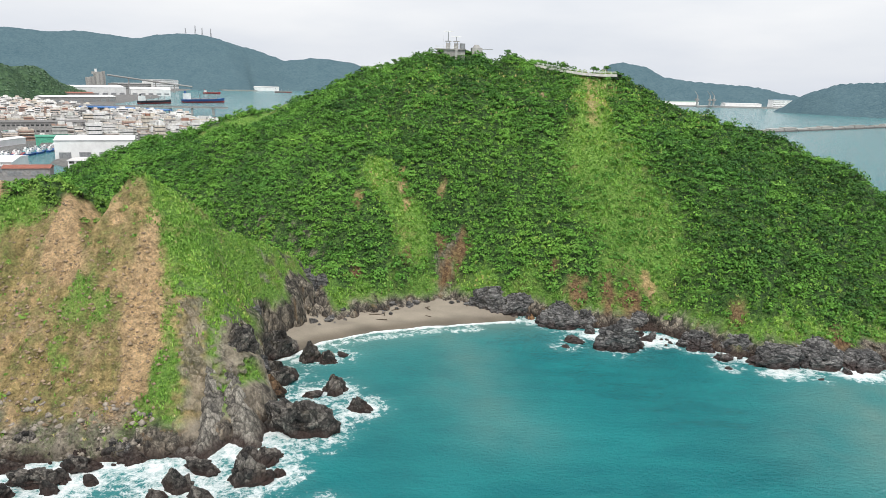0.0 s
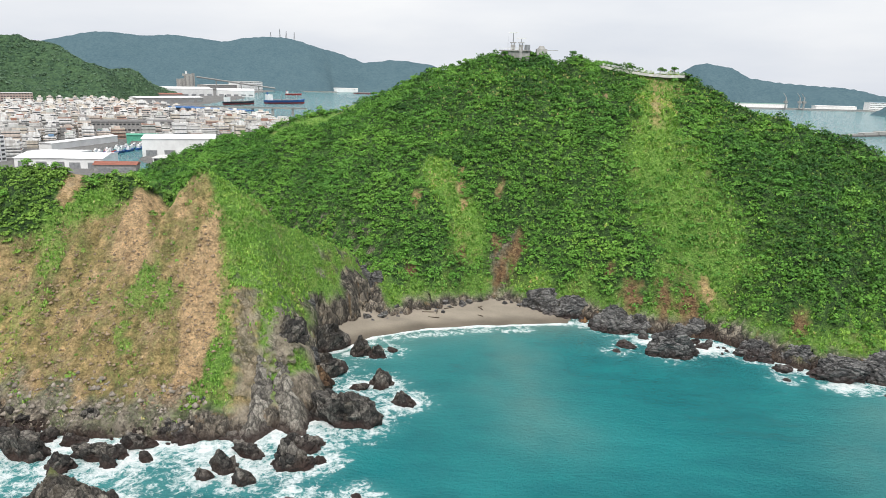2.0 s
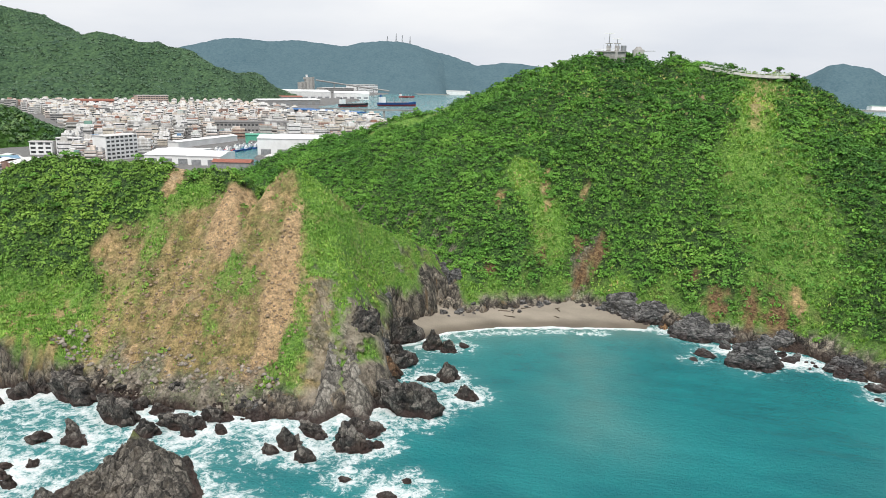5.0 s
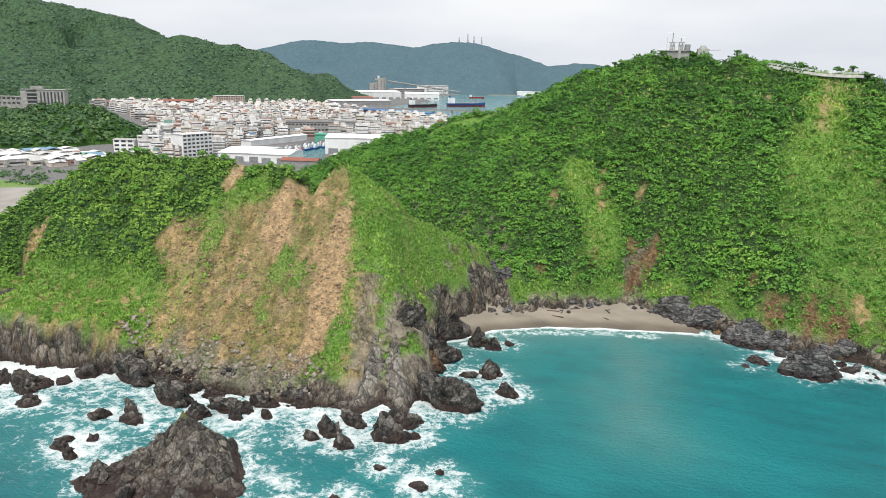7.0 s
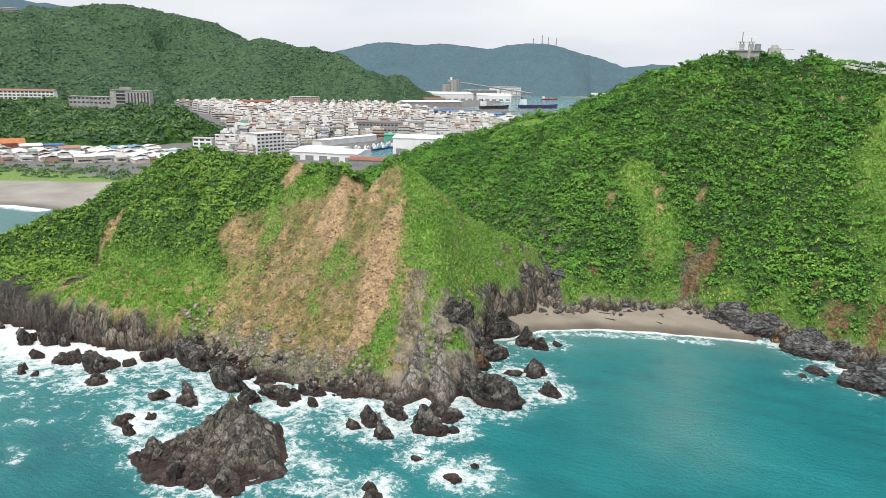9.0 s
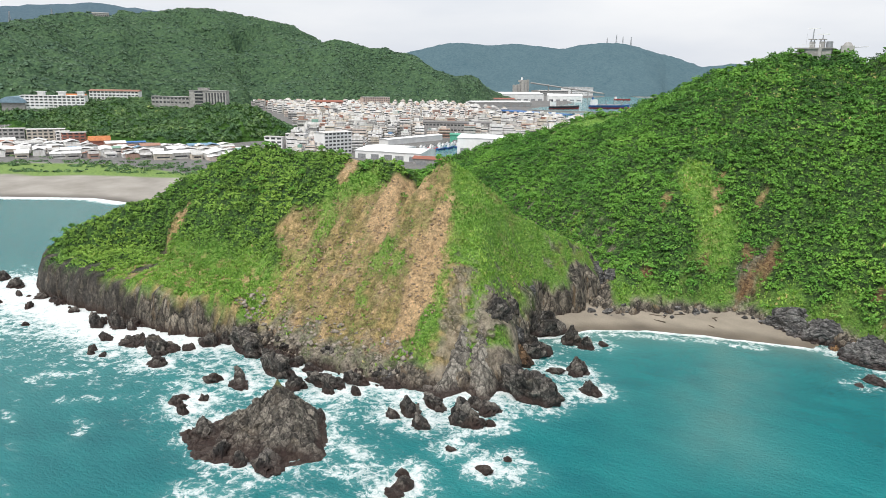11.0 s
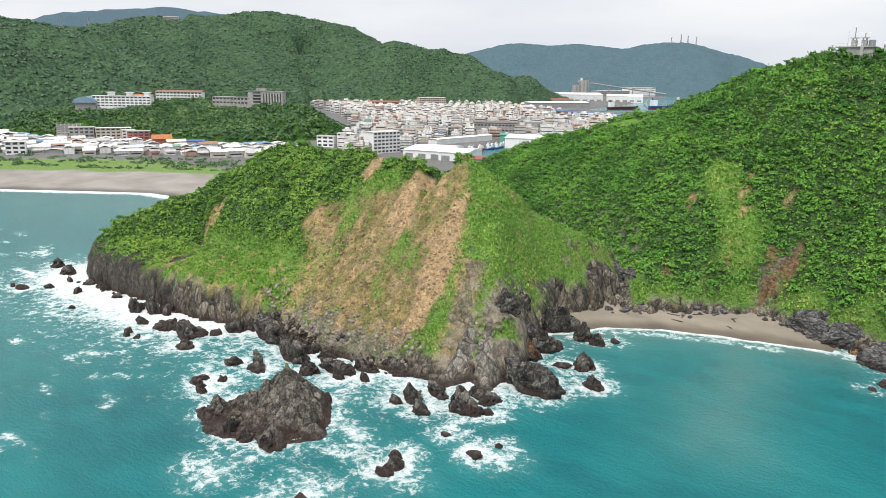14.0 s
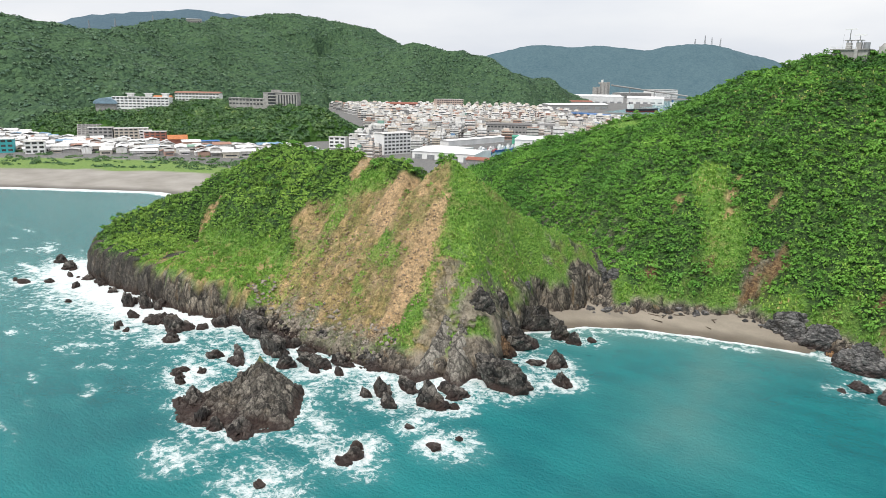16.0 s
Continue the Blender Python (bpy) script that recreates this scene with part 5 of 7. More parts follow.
def tuft_mesh(name, x, y, z, tall, tint, blades, seed, width=0.09):
    """Grass as separate bent blades in tufts."""
    rng = np.random.RandomState(seed)
    n = len(x)
    a = rng.rand(n, blades) * 6.283
    out = rng.uniform(0.15, 0.75, (n, blades)) * tall[:, None]
    foot = np.stack([x, y, z], -1)[:, None] + rng.normal(0, 0.22, (n, blades, 3)) * np.array([1, 1, 0])
    way = np.stack([np.cos(a), np.sin(a), 0 * a], -1)
    side = np.stack([-np.sin(a), np.cos(a), 0 * a], -1) * width * (0.6 + tall[:, None, None])
    h = tall[:, None] * rng.uniform(0.6, 1.1, (n, blades))
    mid = foot + way * out[..., None] * 0.35 + np.stack([0 * h, 0 * h, 0.7 * h], -1)
    tip = foot + way * out[..., None] + np.stack([0 * h, 0 * h, h], -1)
    verts = np.stack([foot - side, foot + side, mid + side * 0.8, tip, mid - side * 0.8], 2)
    base = np.arange(n * blades)[:, None] * 5
    tris = np.concatenate([base + np.array([[0, 1, 2]]), base + np.array([[0, 2, 4]]), base + np.array([[4, 2, 3]])])
    value = np.clip(tint[:, None] + rng.normal(0, 0.1, (n, blades)), 0, 1)
    return raw_mesh(name, verts.reshape(-1, 3), tris, False, {"tint": np.repeat(value.ravel(), 5)})


def tuft_chance(x, y, z):
    s, chute = slide_of(x, y)
    b = bare(x, y, z)
    return np.clip(grassy(x, y, z) * (1 - 0.25 * (x > -40)) + 0.5 * s * (1 - b) + 0.10 * (1 - b), 0, 1) * (1 - stony(x, y, z)) * (1 - 0.85 * rusty(x, y, z)) * (1 - 0.93 * b) * (z > 3)


x, y, z = scatter(plant_rng, 42000, -205, -34, 122, 232, tuft_chance)
tall = plant_rng.uniform(0.35, 0.9, len(x))
slide, _ = slide_of(x, y)
tint = 0.5 + 0.4 * fbm(x / 8, y / 8, 3) + 0.15 * plant_rng.randn(len(x)) + 0.2 * slide * (1 - green_patch(x, y))
thing("headland_grass", tuft_mesh("headland_grass", x, y, z, tall, tint, 7, 41), M_GRASS, "bright green grass tufts on the headland slopes", "grass", kind="stuff")
x, y, z = scatter(plant_rng, 42000, -34, 150, 186, 336, tuft_chance)
tall = plant_rng.uniform(0.4, 1.2, len(x))
tint = 0.5 + 0.4 * fbm(x / 10, y / 10, 3) + 0.15 * plant_rng.randn(len(x)) + 0.3 * smooth(282, 300, y)
thing("hillside_grass", tuft_mesh("hillside_grass", x, y, z, tall, tint, 7, 42, 0.13), M_GRASS, "light green grass strip and tufts on the hill", "grass", kind="stuff")


# single small trees that stand out of the scrub
def tree_parts(seed):
    rng = np.random.RandomState(seed)
    bm = bmesh.new()
    add_rod(bm, (0, 0, -0.4), (0.1, 0.05, 1.3), 0.14, 0.09, 7)
    heads = []
    for k in range(5):
        a, r = k * 1.26 + rng.rand(), rng.uniform(0.5, 1.1)
        tip = (r * math.cos(a), r * math.sin(a), rng.uniform(1.7, 2.6))
        add_rod(bm, (0.1, 0.05, 1.2), tip, 0.06, 0.025, 5)
        heads.append(tip)
    heads = np.array(heads + [(0, 0, 2.6)])
    crown = leaf_cloud("crown", heads[:, 0], heads[:, 1], heads[:, 2] - 0.3, rng.uniform(0.7, 1.1, len(heads)), rng.uniform(0.7, 1.0, len(heads)), np.full(len(heads), rng.uniform(0.2, 0.7)), 26, 0.33, seed + 1)
    crown.materials.append(M_LEAF)
    return bm, crown


tree_kinds = []
for k in range(6):
    bm, crown = tree_parts(60 + 3 * k)
    tree = tagged(new("small_tree"), "small broad-leaved tree standing out of the scrub", "tree", "small trees on the hills")
    part("trunk", bm, M_BARK, tree)
    c = new("crown", crown)
    c.parent = tree
    tree_kinds.append(tree)
tree_rng = random.Random(5)
TREE_LINES = [(RIDGE_HEAD, 34, 2.0), (RIDGE_MAIN[2:14], 60, 3.0), ([(-40, 300, 0), (40, 290, 0), (110, 270, 0)], 50, 16.0), ([(-130, 330, 0), (-60, 310, 0)], 24, 14.0), ([(-190, 160, 0), (-130, 172, 0)], 26, 6.0)]
used_first = 0
for line, count, spread in TREE_LINES:
    for k in range(count):
        s = tree_rng.random() * (len(line) - 1)
        i = int(s)
        x = line[i][0] + (s - i) * (line[i + 1][0] - line[i][0]) + tree_rng.gauss(0, spread)
        y = line[i][1] + (s - i) * (line[i + 1][1] - line[i][1]) + tree_rng.gauss(0, spread)
        z = float(land(np.array(x), np.array(y)))
        size = tree_rng.uniform(0.6, 1.25)
        m = pose(x, y, z - 0.1, tree_rng.uniform(-6, 6), tree_rng.uniform(-6, 6), tree_rng.uniform(0, 360))
        if used_first < 6:
            tree = tree_kinds[used_first]
            tree.matrix_basis = m
            used_first += 1
        else:
            tree = copy_thing(tree_kinds[tree_rng.randrange(6)], m)
        tree.scale = (size, size, size * 0.9)

# ---- town ground and far hills ----
TOWN_EDGE = [(-366, 237), (-392, 220), (-424, 198), (-456, 176), (-520, 120), (-620, 20), (-760, -60), (-2500, -60), (-2500, 3300), (-1150, 3300), (-1000, 2900), (-960, 2500), (-840, 2150), (-780, 1950),
             (-730, 1640), (-700, 1500), (-600, 1330), (-480, 1210), (-400, 1120), (-330, 1000), (-260, 900), (-240, 760), (-235, 640), (-200, 440), (-190, 390), (-200, 300), (-195, 250), (-260, 240), (-320, 242)]
INLET = [(-318, 508), (-276, 488), (-262, 520), (-318, 575), (-338, 690), (-400, 700), (-372, 600)]


def town_height(x, y):
    e = inland(x, y, TOWN_EDGE)
    hole = -inland(x, y, INLET)
    beach = np.minimum(-1.2 + 0.07 * (e + 15), 3.5)
    quay = np.where((e > 0) & (hole > 0), 3.0, -3.0)
    return np.where(y < 320, beach, quay)


def town_sheet():
    xs = np.concatenate([np.arange(-2500, -1000, 50.0), np.arange(-1000, -700, 15.0), np.arange(-700, -150, 5.0), np.arange(-150, 50, 30)])
    ys = np.concatenate([np.arange(-100, 160, 12.0), np.arange(160, 720, 5.0), np.arange(720, 1300, 14.0), np.arange(1300, 3300, 40.0)])
    return sheet("town", xs, ys, town_height, {
        "wet": lambda x, y, z: smooth(0.9, 0.1, z) * (y < 320),
        "grassy": lambda x, y, z: smooth(66, 74, inland(x, y, TOWN_EDGE) + 7 * fbm(x / 30, y / 30, 3)) * smooth(142, 130, inland(x, y, TOWN_EDGE) + 5 * fbm(x / 20, y / 20, 3)) * (y < 420),
        "paved": lambda x, y, z: np.where(y < 330, smooth(130, 142, inland(x, y, TOWN_EDGE)), 1.0)}, lambda x, y, z: z > -1.0)


thing("town_ground", town_sheet(), M_TOWNGROUND, "grey beach, grass strip and paved ground of the harbour town", "ground", kind="structure")


def hill_height(ridges, slope, rough, cell, folds=0.0):
    def height(x, y):
        h, away = np.full(np.shape(x), -60.0), np.full(np.shape(x), 1e9)
        for line in ridges:
            d, z = to_line(x, y, line)
            away = np.minimum(away, d)
            h = smax(h, z - slope * d * (0.8 + 0.2 * np.clip(d / 200, 0, 1)), 12)
        e = smooth(0, 30, h)
        spur = 1 - 2 * np.abs(fbm(x / cell / 1.6 + 5, y / cell / 1.6, 3))
        fold = 1 - 2.4 * np.abs(fbm(x / cell / 2.2 + 2, y / cell / 2.2 + 8, 2))
        return h + e * (rough * fbm(x / cell, y / cell, 5) + 0.55 * rough * spur - 0.4 * rough + folds * fold * smooth(10, 0.8 * cell, away))
    return height


def hill_sheet(name, height, step, box_, mat, label, base=1.0, crown=3.0, crown_size=9.0):
    x0, x1, y0, y1 = box_

    def wooded(x, y):
        h = height(x, y)
        return h + smooth(2, 8, h) * crown * (0.6 * np.abs(perlin(x / crown_size, y / crown_size)) + 0.5 * np.abs(perlin(x / crown_size * 2.1 + 4, y / crown_size * 2.1)))

    me = sheet(name, np.arange(x0, x1, step), np.arange(y0, y1, step), wooded, None, lambda x, y, z: z > base)
    return thing("backdrop", me, mat, label, "hill", kind="structure")


knoll = hill_height([[(-900, 372, 24), (-856, 395, 26), (-816, 433, 30), (-759, 476, 36), (-715, 510, 36), (-648, 537, 38), (-608, 555, 40), (-583, 569, 36), (-563, 577, 26), (-530, 582, 8)],
                     [(-816, 433, 30), (-842, 532, 36), (-794, 572, 38), (-700, 560, 36)]], 0.42, 2.5, 45)
west = hill_height([[(-1480, 60, 210), (-1330, 330, 175), (-1206, 458, 160), (-1279, 549, 150), (-1406, 634, 143), (-1552, 795, 162), (-1601, 917, 188), (-1613, 998, 197), (-1589, 1128, 200), (-1646, 1221, 224), (-1641, 1313, 239),
                     (-1592, 1374, 237), (-1529, 1446, 225), (-1491, 1487, 215), (-1427, 1481, 186), (-1353, 1484, 152), (-1256, 1505, 158), (-1197, 1555, 141), (-1136, 1603, 131), (-1087, 1699, 92), (-1059, 1836, 62), (-1000, 1960, 20)],
                    [(-1589, 1128, 200), (-1400, 1050, 120), (-1250, 980, 60)], [(-1206, 458, 158), (-1050, 500, 80), (-940, 520, 45)], [(-1529, 1446, 220), (-1370, 1330, 120)]], 0.42, 9, 120, 32)
hill_sheet("near_knoll", knoll, 3.0, (-960, -480, 300, 720), M_FAR0, "wooded knoll above the town", 2.0, 3.5, 7.0)
hill_sheet("west_hill", west, 9, (-2100, -640, -300, 2200), M_FAR1, "wooded mountain behind the town", 2.0, 7.0, 22.0)
far_range = hill_height([[(-3200, 600, 150), (-2763, 1007, 190), (-2698, 1173, 239), (-2660, 1259, 267), (-2619, 1344, 277), (-2494, 1570, 303), (-2379, 1744, 299), (-2261, 1898, 262), (-2100, 2100, 180)]], 0.5, 14, 260)
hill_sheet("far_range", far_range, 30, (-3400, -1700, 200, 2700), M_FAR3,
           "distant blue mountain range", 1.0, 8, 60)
north = hill_height([[(-2600, 2500, 120), (-2183, 2815, 125), (-2051, 2916, 172), (-1916, 3009, 222), (-1801, 3082, 232), (-1706, 3137, 222), (-1589, 3201, 228), (-1494, 3248, 223), (-1398, 3293, 208), (-1259, 3351, 230),
                      (-1143, 3395, 240), (-1049, 3427, 225), (-953, 3472, 194), (-777, 3515, 134), (-658, 3539, 149), (-511, 3564, 140), (-402, 3577, 120), (-200, 3600, 60)]], 0.42, 9, 230)
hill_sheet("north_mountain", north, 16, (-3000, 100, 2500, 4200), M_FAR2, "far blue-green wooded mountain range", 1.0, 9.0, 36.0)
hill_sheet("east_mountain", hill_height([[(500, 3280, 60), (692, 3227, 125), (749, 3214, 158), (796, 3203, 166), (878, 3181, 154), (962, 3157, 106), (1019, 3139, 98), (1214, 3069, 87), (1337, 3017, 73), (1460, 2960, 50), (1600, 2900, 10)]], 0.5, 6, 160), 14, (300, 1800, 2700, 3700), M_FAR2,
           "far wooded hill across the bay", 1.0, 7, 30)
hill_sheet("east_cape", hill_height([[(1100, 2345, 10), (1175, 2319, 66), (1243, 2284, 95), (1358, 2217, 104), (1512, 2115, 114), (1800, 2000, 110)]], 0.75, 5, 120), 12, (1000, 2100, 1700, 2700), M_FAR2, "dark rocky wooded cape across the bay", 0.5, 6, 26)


# leafy crowns on the knoll, the nearest of the woods beyond the hills
wood_rng = np.random.RandomState(77)
x, y = wood_rng.uniform(-900, -500, 9000), wood_rng.uniform(330, 620, 9000)
z = knoll(x, y)
ok = (z > 5) & (np.hypot(x + 648, y - 535) > 14) & (np.hypot(x + 765, y - 386) > 23)
x, y, z = x[ok], y[ok], z[ok]
me = leaf_cloud("knoll_trees", x, y, z + 1.5, wood_rng.uniform(1.6, 3.6, len(x)), wood_rng.uniform(0.7, 1.1, len(x)), 0.3 + 0.35 * fbm(x / 30, y / 30, 3) + 0.2 * wood_rng.randn(len(x)), 14, 1.3, 78)
thing("knoll_woods", me, M_WOODS, "dense broad-leaved trees covering the knoll", "trees", kind="stuff")


# crowns of the woods on the mountain that looks down on the town
x, y = wood_rng.uniform(-1750, -860, 11000), wood_rng.uniform(150, 2000, 11000)
z = west(x, y)
ok = (z > 8) & (west(x + 12, y - 6) < z + 5)
x, y, z = x[ok], y[ok], z[ok]
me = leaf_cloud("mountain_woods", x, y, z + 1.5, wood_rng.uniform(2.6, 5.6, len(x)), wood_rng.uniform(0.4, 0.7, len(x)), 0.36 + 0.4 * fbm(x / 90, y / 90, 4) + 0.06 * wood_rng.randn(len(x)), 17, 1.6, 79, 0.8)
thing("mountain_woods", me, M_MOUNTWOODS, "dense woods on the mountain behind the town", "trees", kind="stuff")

# ---- buildings of the town ----
def turn_to(p, q):
    return math.degrees(math.atan2(q[1] - p[1], q[0] - p[0]))


def ring_band(a, b, z0, z1):
    """One ribbon of windows that runs round a house."""
    bm = bmesh.new()
    rows = []
    for k, z in ((1.0, z0), (1.0, z1), (0.9, z1), (0.9, z0)):
        rows.append([bm.verts.new((x * a * k, y * b * k, z)) for x, y in ((-1, -1), (1, -1), (1, 1), (-1, 1))])
    for i in range(4):
        for j in range(4):
            bm.faces.new((rows[i][j], rows[i][(j + 1) % 4], rows[(i + 1) % 4][(j + 1) % 4], rows[(i + 1) % 4][j]))
    return bm


def house_parts(root, w, d, floors, wall, glass, seed, storey=3.1, balcony=True):
    """A town house of several storeys: walls, slabs, window bands, parapet and a room on the roof. Its front looks along -y."""
    rng = random.Random(seed)
    h = floors * storey
    part("wall", box(-w / 2, w / 2, -d / 2, d / 2, -2, h), wall, root)
    for k in range(floors):
        z = k * storey
        part("window", ring_band(w / 2 + 0.05, d / 2 + 0.05, z + 1.2, z + 1.95), glass, root)
        if balcony and k:
            part("balcony", box(-w / 2 - 0.1, w / 2 + 0.1, -d / 2 - 0.8, -d / 2 - 0.07, z - 0.15, z + 0.75), wall, root)
    bm = bmesh.new()
    for x0, x1, y0, y1 in ((-w / 2, w / 2, -d / 2, -d / 2 + 0.3), (-w / 2, w / 2, d / 2 - 0.3, d / 2), (-w / 2, -w / 2 + 0.3, -d / 2 + 0.3, d / 2 - 0.3), (w / 2 - 0.3, w / 2, -d / 2 + 0.3, d / 2 - 0.3)):
        add_box(bm, x0, x1, y0, y1, h + 0.002, h + 0.9)
    part("parapet", bm, wall, root)
    roof = part("roof", box(-w / 2 + 0.32, w / 2 - 0.32, -d / 2 + 0.32, d / 2 - 0.32, h + 0.004, h + 0.12), M_ROOFS, root)
    x = rng.uniform(-0.2, 0.2) * w
    part("roof_room", box(x - 0.22 * w, x + 0.22 * w, -0.05 * d, 0.35 * d, h + 0.13, h + rng.uniform(2.4, 3.4)), rng.choice((wall, M_ROOFS)), roof)
    part("water_tank", rod((x + 0.34 * w, 0.1 * d, h + 0.13), (x + 0.34 * w, 0.1 * d, h + 2.2), 0.8, 0.8, 10), M_STEEL, roof, "steel water tank")
    return root


house_kinds = []
for k, (w, d, floors, storey) in enumerate(((9, 12, 3, 3.2), (12, 13, 4, 3.1), (8, 12, 4, 3.0), (14, 12, 3, 3.3), (10, 14, 5, 3.1), (7, 10, 2, 3.4), (16, 13, 4, 3.2), (11, 11, 3, 3.1))):
    house = tagged(new("town_house"), "pale concrete town house with a flat cluttered roof", "house", "houses of the harbour town")
    house_kinds.append(house_parts(house, w, d, floors, M_WALLS, M_GLASS, k, storey))
    house.matrix_basis = pose(-520 - 16 * k, 640 + 12 * k, 3, 0, 0, 35)
LOW_KINDS = []
for k, (w, d, h) in enumerate(((9, 12, 4.2), (12, 10, 5.0), (8, 9, 3.8), (14, 12, 4.6))):
    low = tagged(new("low_house"), "low house with a pale sheet-metal roof", "house", "low houses behind the beach")
    part("wall", box(-w / 2, w / 2, -d / 2, d / 2, -2, h), M_WALLS, low)
    bm = bmesh.new()
    for s in (-1, 1):
        v = [bm.verts.new(c) for c in ((-w / 2 - 0.5, s * (d / 2 + 0.5), h - 0.1), (w / 2 + 0.5, s * (d / 2 + 0.5), h - 0.1), (w / 2 + 0.5, 0, h + 1.5), (-w / 2 - 0.5, 0, h + 1.5))]
        v2 = [bm.verts.new(u.co + Vector((0, 0, 0.15))) for u in v]
        for f in ((v[0], v[1], v[2], v[3]), (v2[3], v2[2], v2[1], v2[0]), (v[1], v[0], v2[0], v2[1]), (v[2], v[1], v2[1], v2[2]), (v[0], v[3], v2[3], v2[0])):
            bm.faces.new(f)
    part("roof", bm, M_TINROOF, low)
    part("window", box(-w * 0.35, w * 0.35, -d / 2 - 0.06, -d / 2 + 0.05, 1.0, 2.3), M_GLASS, low)
    part("door", box(w * 0.38, w * 0.46, -d / 2 - 0.06, -d / 2 + 0.05, 0.0, 2.1), M_STEEL, low)
    low.matrix_basis = pose(-640 - 15 * k, 300 + 9 * k, 3.4, 0, 0, 60)
    LOW_KINDS.append(low)

# footprints of the large buildings, which the small ones keep clear of: x, y, radius
CLEAR = [(-408, 502, 26), (-290, 590, 45), (-333, 510, 45), (-447, 790, 55), (-405, 645, 40), (-395, 690, 28), (-532, 1180, 85), (-889, 1193, 32), (-955, 1115, 26), (-340, 600, 48), (-520, 640, 8)]
TOWN = [(-379, 435), (-467, 504), (-520, 585), (-700, 760), (-900, 930), (-1110, 1050), (-1116, 1152), (-960, 1230), (-860, 1370), (-735, 1330), (-620, 1250), (-500, 1185), (-350, 1010), (-280, 900), (-262, 770), (-330, 740), (-400, 730), (-430, 600), (-400, 520)]
town_rng = random.Random(3)
homes = []
for i in range(-70, 70):
    for j in range(-70, 70):
        u, v = i * 15.5 + town_rng.uniform(-2.5, 2.5), j * 17.5 + town_rng.uniform(-2.5, 2.5)
        x, y = -700 + 0.82 * u - 0.57 * v, 850 + 0.57 * u + 0.82 * v
        if not inside(np.array(x), np.array(y), TOWN) or any(math.hypot(x - cx, y - cy) < r for cx, cy, r in CLEAR) or town_rng.random() < 0.07:
            continue
        if float(knoll(np.array(x), np.array(y))) > 4 or float(west(np.array(x), np.array(y))) > 6:
            continue
        homes.append((math.hypot(x, y), x, y))
homes.sort()
for rank, (_, x, y) in enumerate(homes[:300]):
    h = copy_thing(house_kinds[town_rng.randrange(8)], pose(x, y, 3.0, 0, 0, 35 + town_rng.choice((0, 0, 90, 180)) + town_rng.uniform(-4, 4)))
    h.scale = (town_rng.uniform(0.85, 1.2), 1.0, town_rng.uniform(0.6, 1.4))


def joined_houses(rows, seed):
    """The houses at the back of the town, as one mesh of walls and window bands."""
    rng = random.Random(seed)
    walls, bands = bmesh.new(), bmesh.new()
    for x, y in rows:
        w, d, f = rng.uniform(8, 15), rng.uniform(10, 14), rng.choice((2, 3, 3, 4, 4, 5))
        a = radians(35 + rng.uniform(-4, 4))
        for bm, boxes in ((walls, [(-w / 2, w / 2, -d / 2, d / 2, -2, f * 3.1), (-w * 0.2, w * 0.3, -d * 0.1, d * 0.3, f * 3.1 + 0.01, f * 3.1 + 2.8)]), (bands, [(-w / 2 + 0.6, w / 2 - 0.6, -d / 2 - 0.1, -d / 2 + 0.1, k * 3.1 + 0.9, k * 3.1 + 2.3) for k in range(f)])):
            for b in boxes:
                for vert in add_box(bm, *b):
                    cx, cy = vert.co.x, vert.co.y
                    vert.co.x, vert.co.y, vert.co.z = x + cx * math.cos(a) - cy * math.sin(a), y + cx * math.sin(a) + cy * math.cos(a), vert.co.z + 3.0
    root = tagged(new("town_blocks"), "dense pale houses at the back of the town", "houses", kind="stuff")
    part("wall", walls, M_WALLS_ISLAND, root)
    part("window", bands, M_GLASS, root)


joined_houses([(x, y) for _, x, y in homes[300:]], 9)

BEACH_TOWN = [(-545, 322), (-470, 380), (-400, 420), (-440, 480), (-500, 470), (-560, 402), (-640, 380), (-690, 345), (-780, 330), (-890, 340), (-840, 220), (-700, 190), (-640, 235), (-600, 285)]
low_spots = []
for i in range(-30, 30):
    for j in range(-30, 30):
        u, v = i * 13 + town_rng.uniform(-3, 3), j * 12 + town_rng.uniform(-3, 3)
        x, y = -680 + 0.45 * u - 0.89 * v, 300 + 0.89 * u + 0.45 * v
        if inside(np.array(x), np.array(y), BEACH_TOWN) and town_rng.random() > 0.12 and math.hypot(x + 634, y - 246) > 14 and math.hypot(x + 608, y - 260) > 14 and float(knoll(np.array(x), np.array(y))) < 3:
            low_spots.append((x, y))
for x, y in low_spots[:290]:
    h = copy_thing(LOW_KINDS[town_rng.randrange(4)], pose(x, y, 3.4, 0, 0, 63 + town_rng.choice((0, 90)) + town_rng.uniform(-6, 6)))
    h.scale = (town_rng.uniform(0.8, 1.25), town_rng.uniform(0.8, 1.25), town_rng.uniform(0.6, 1.2))


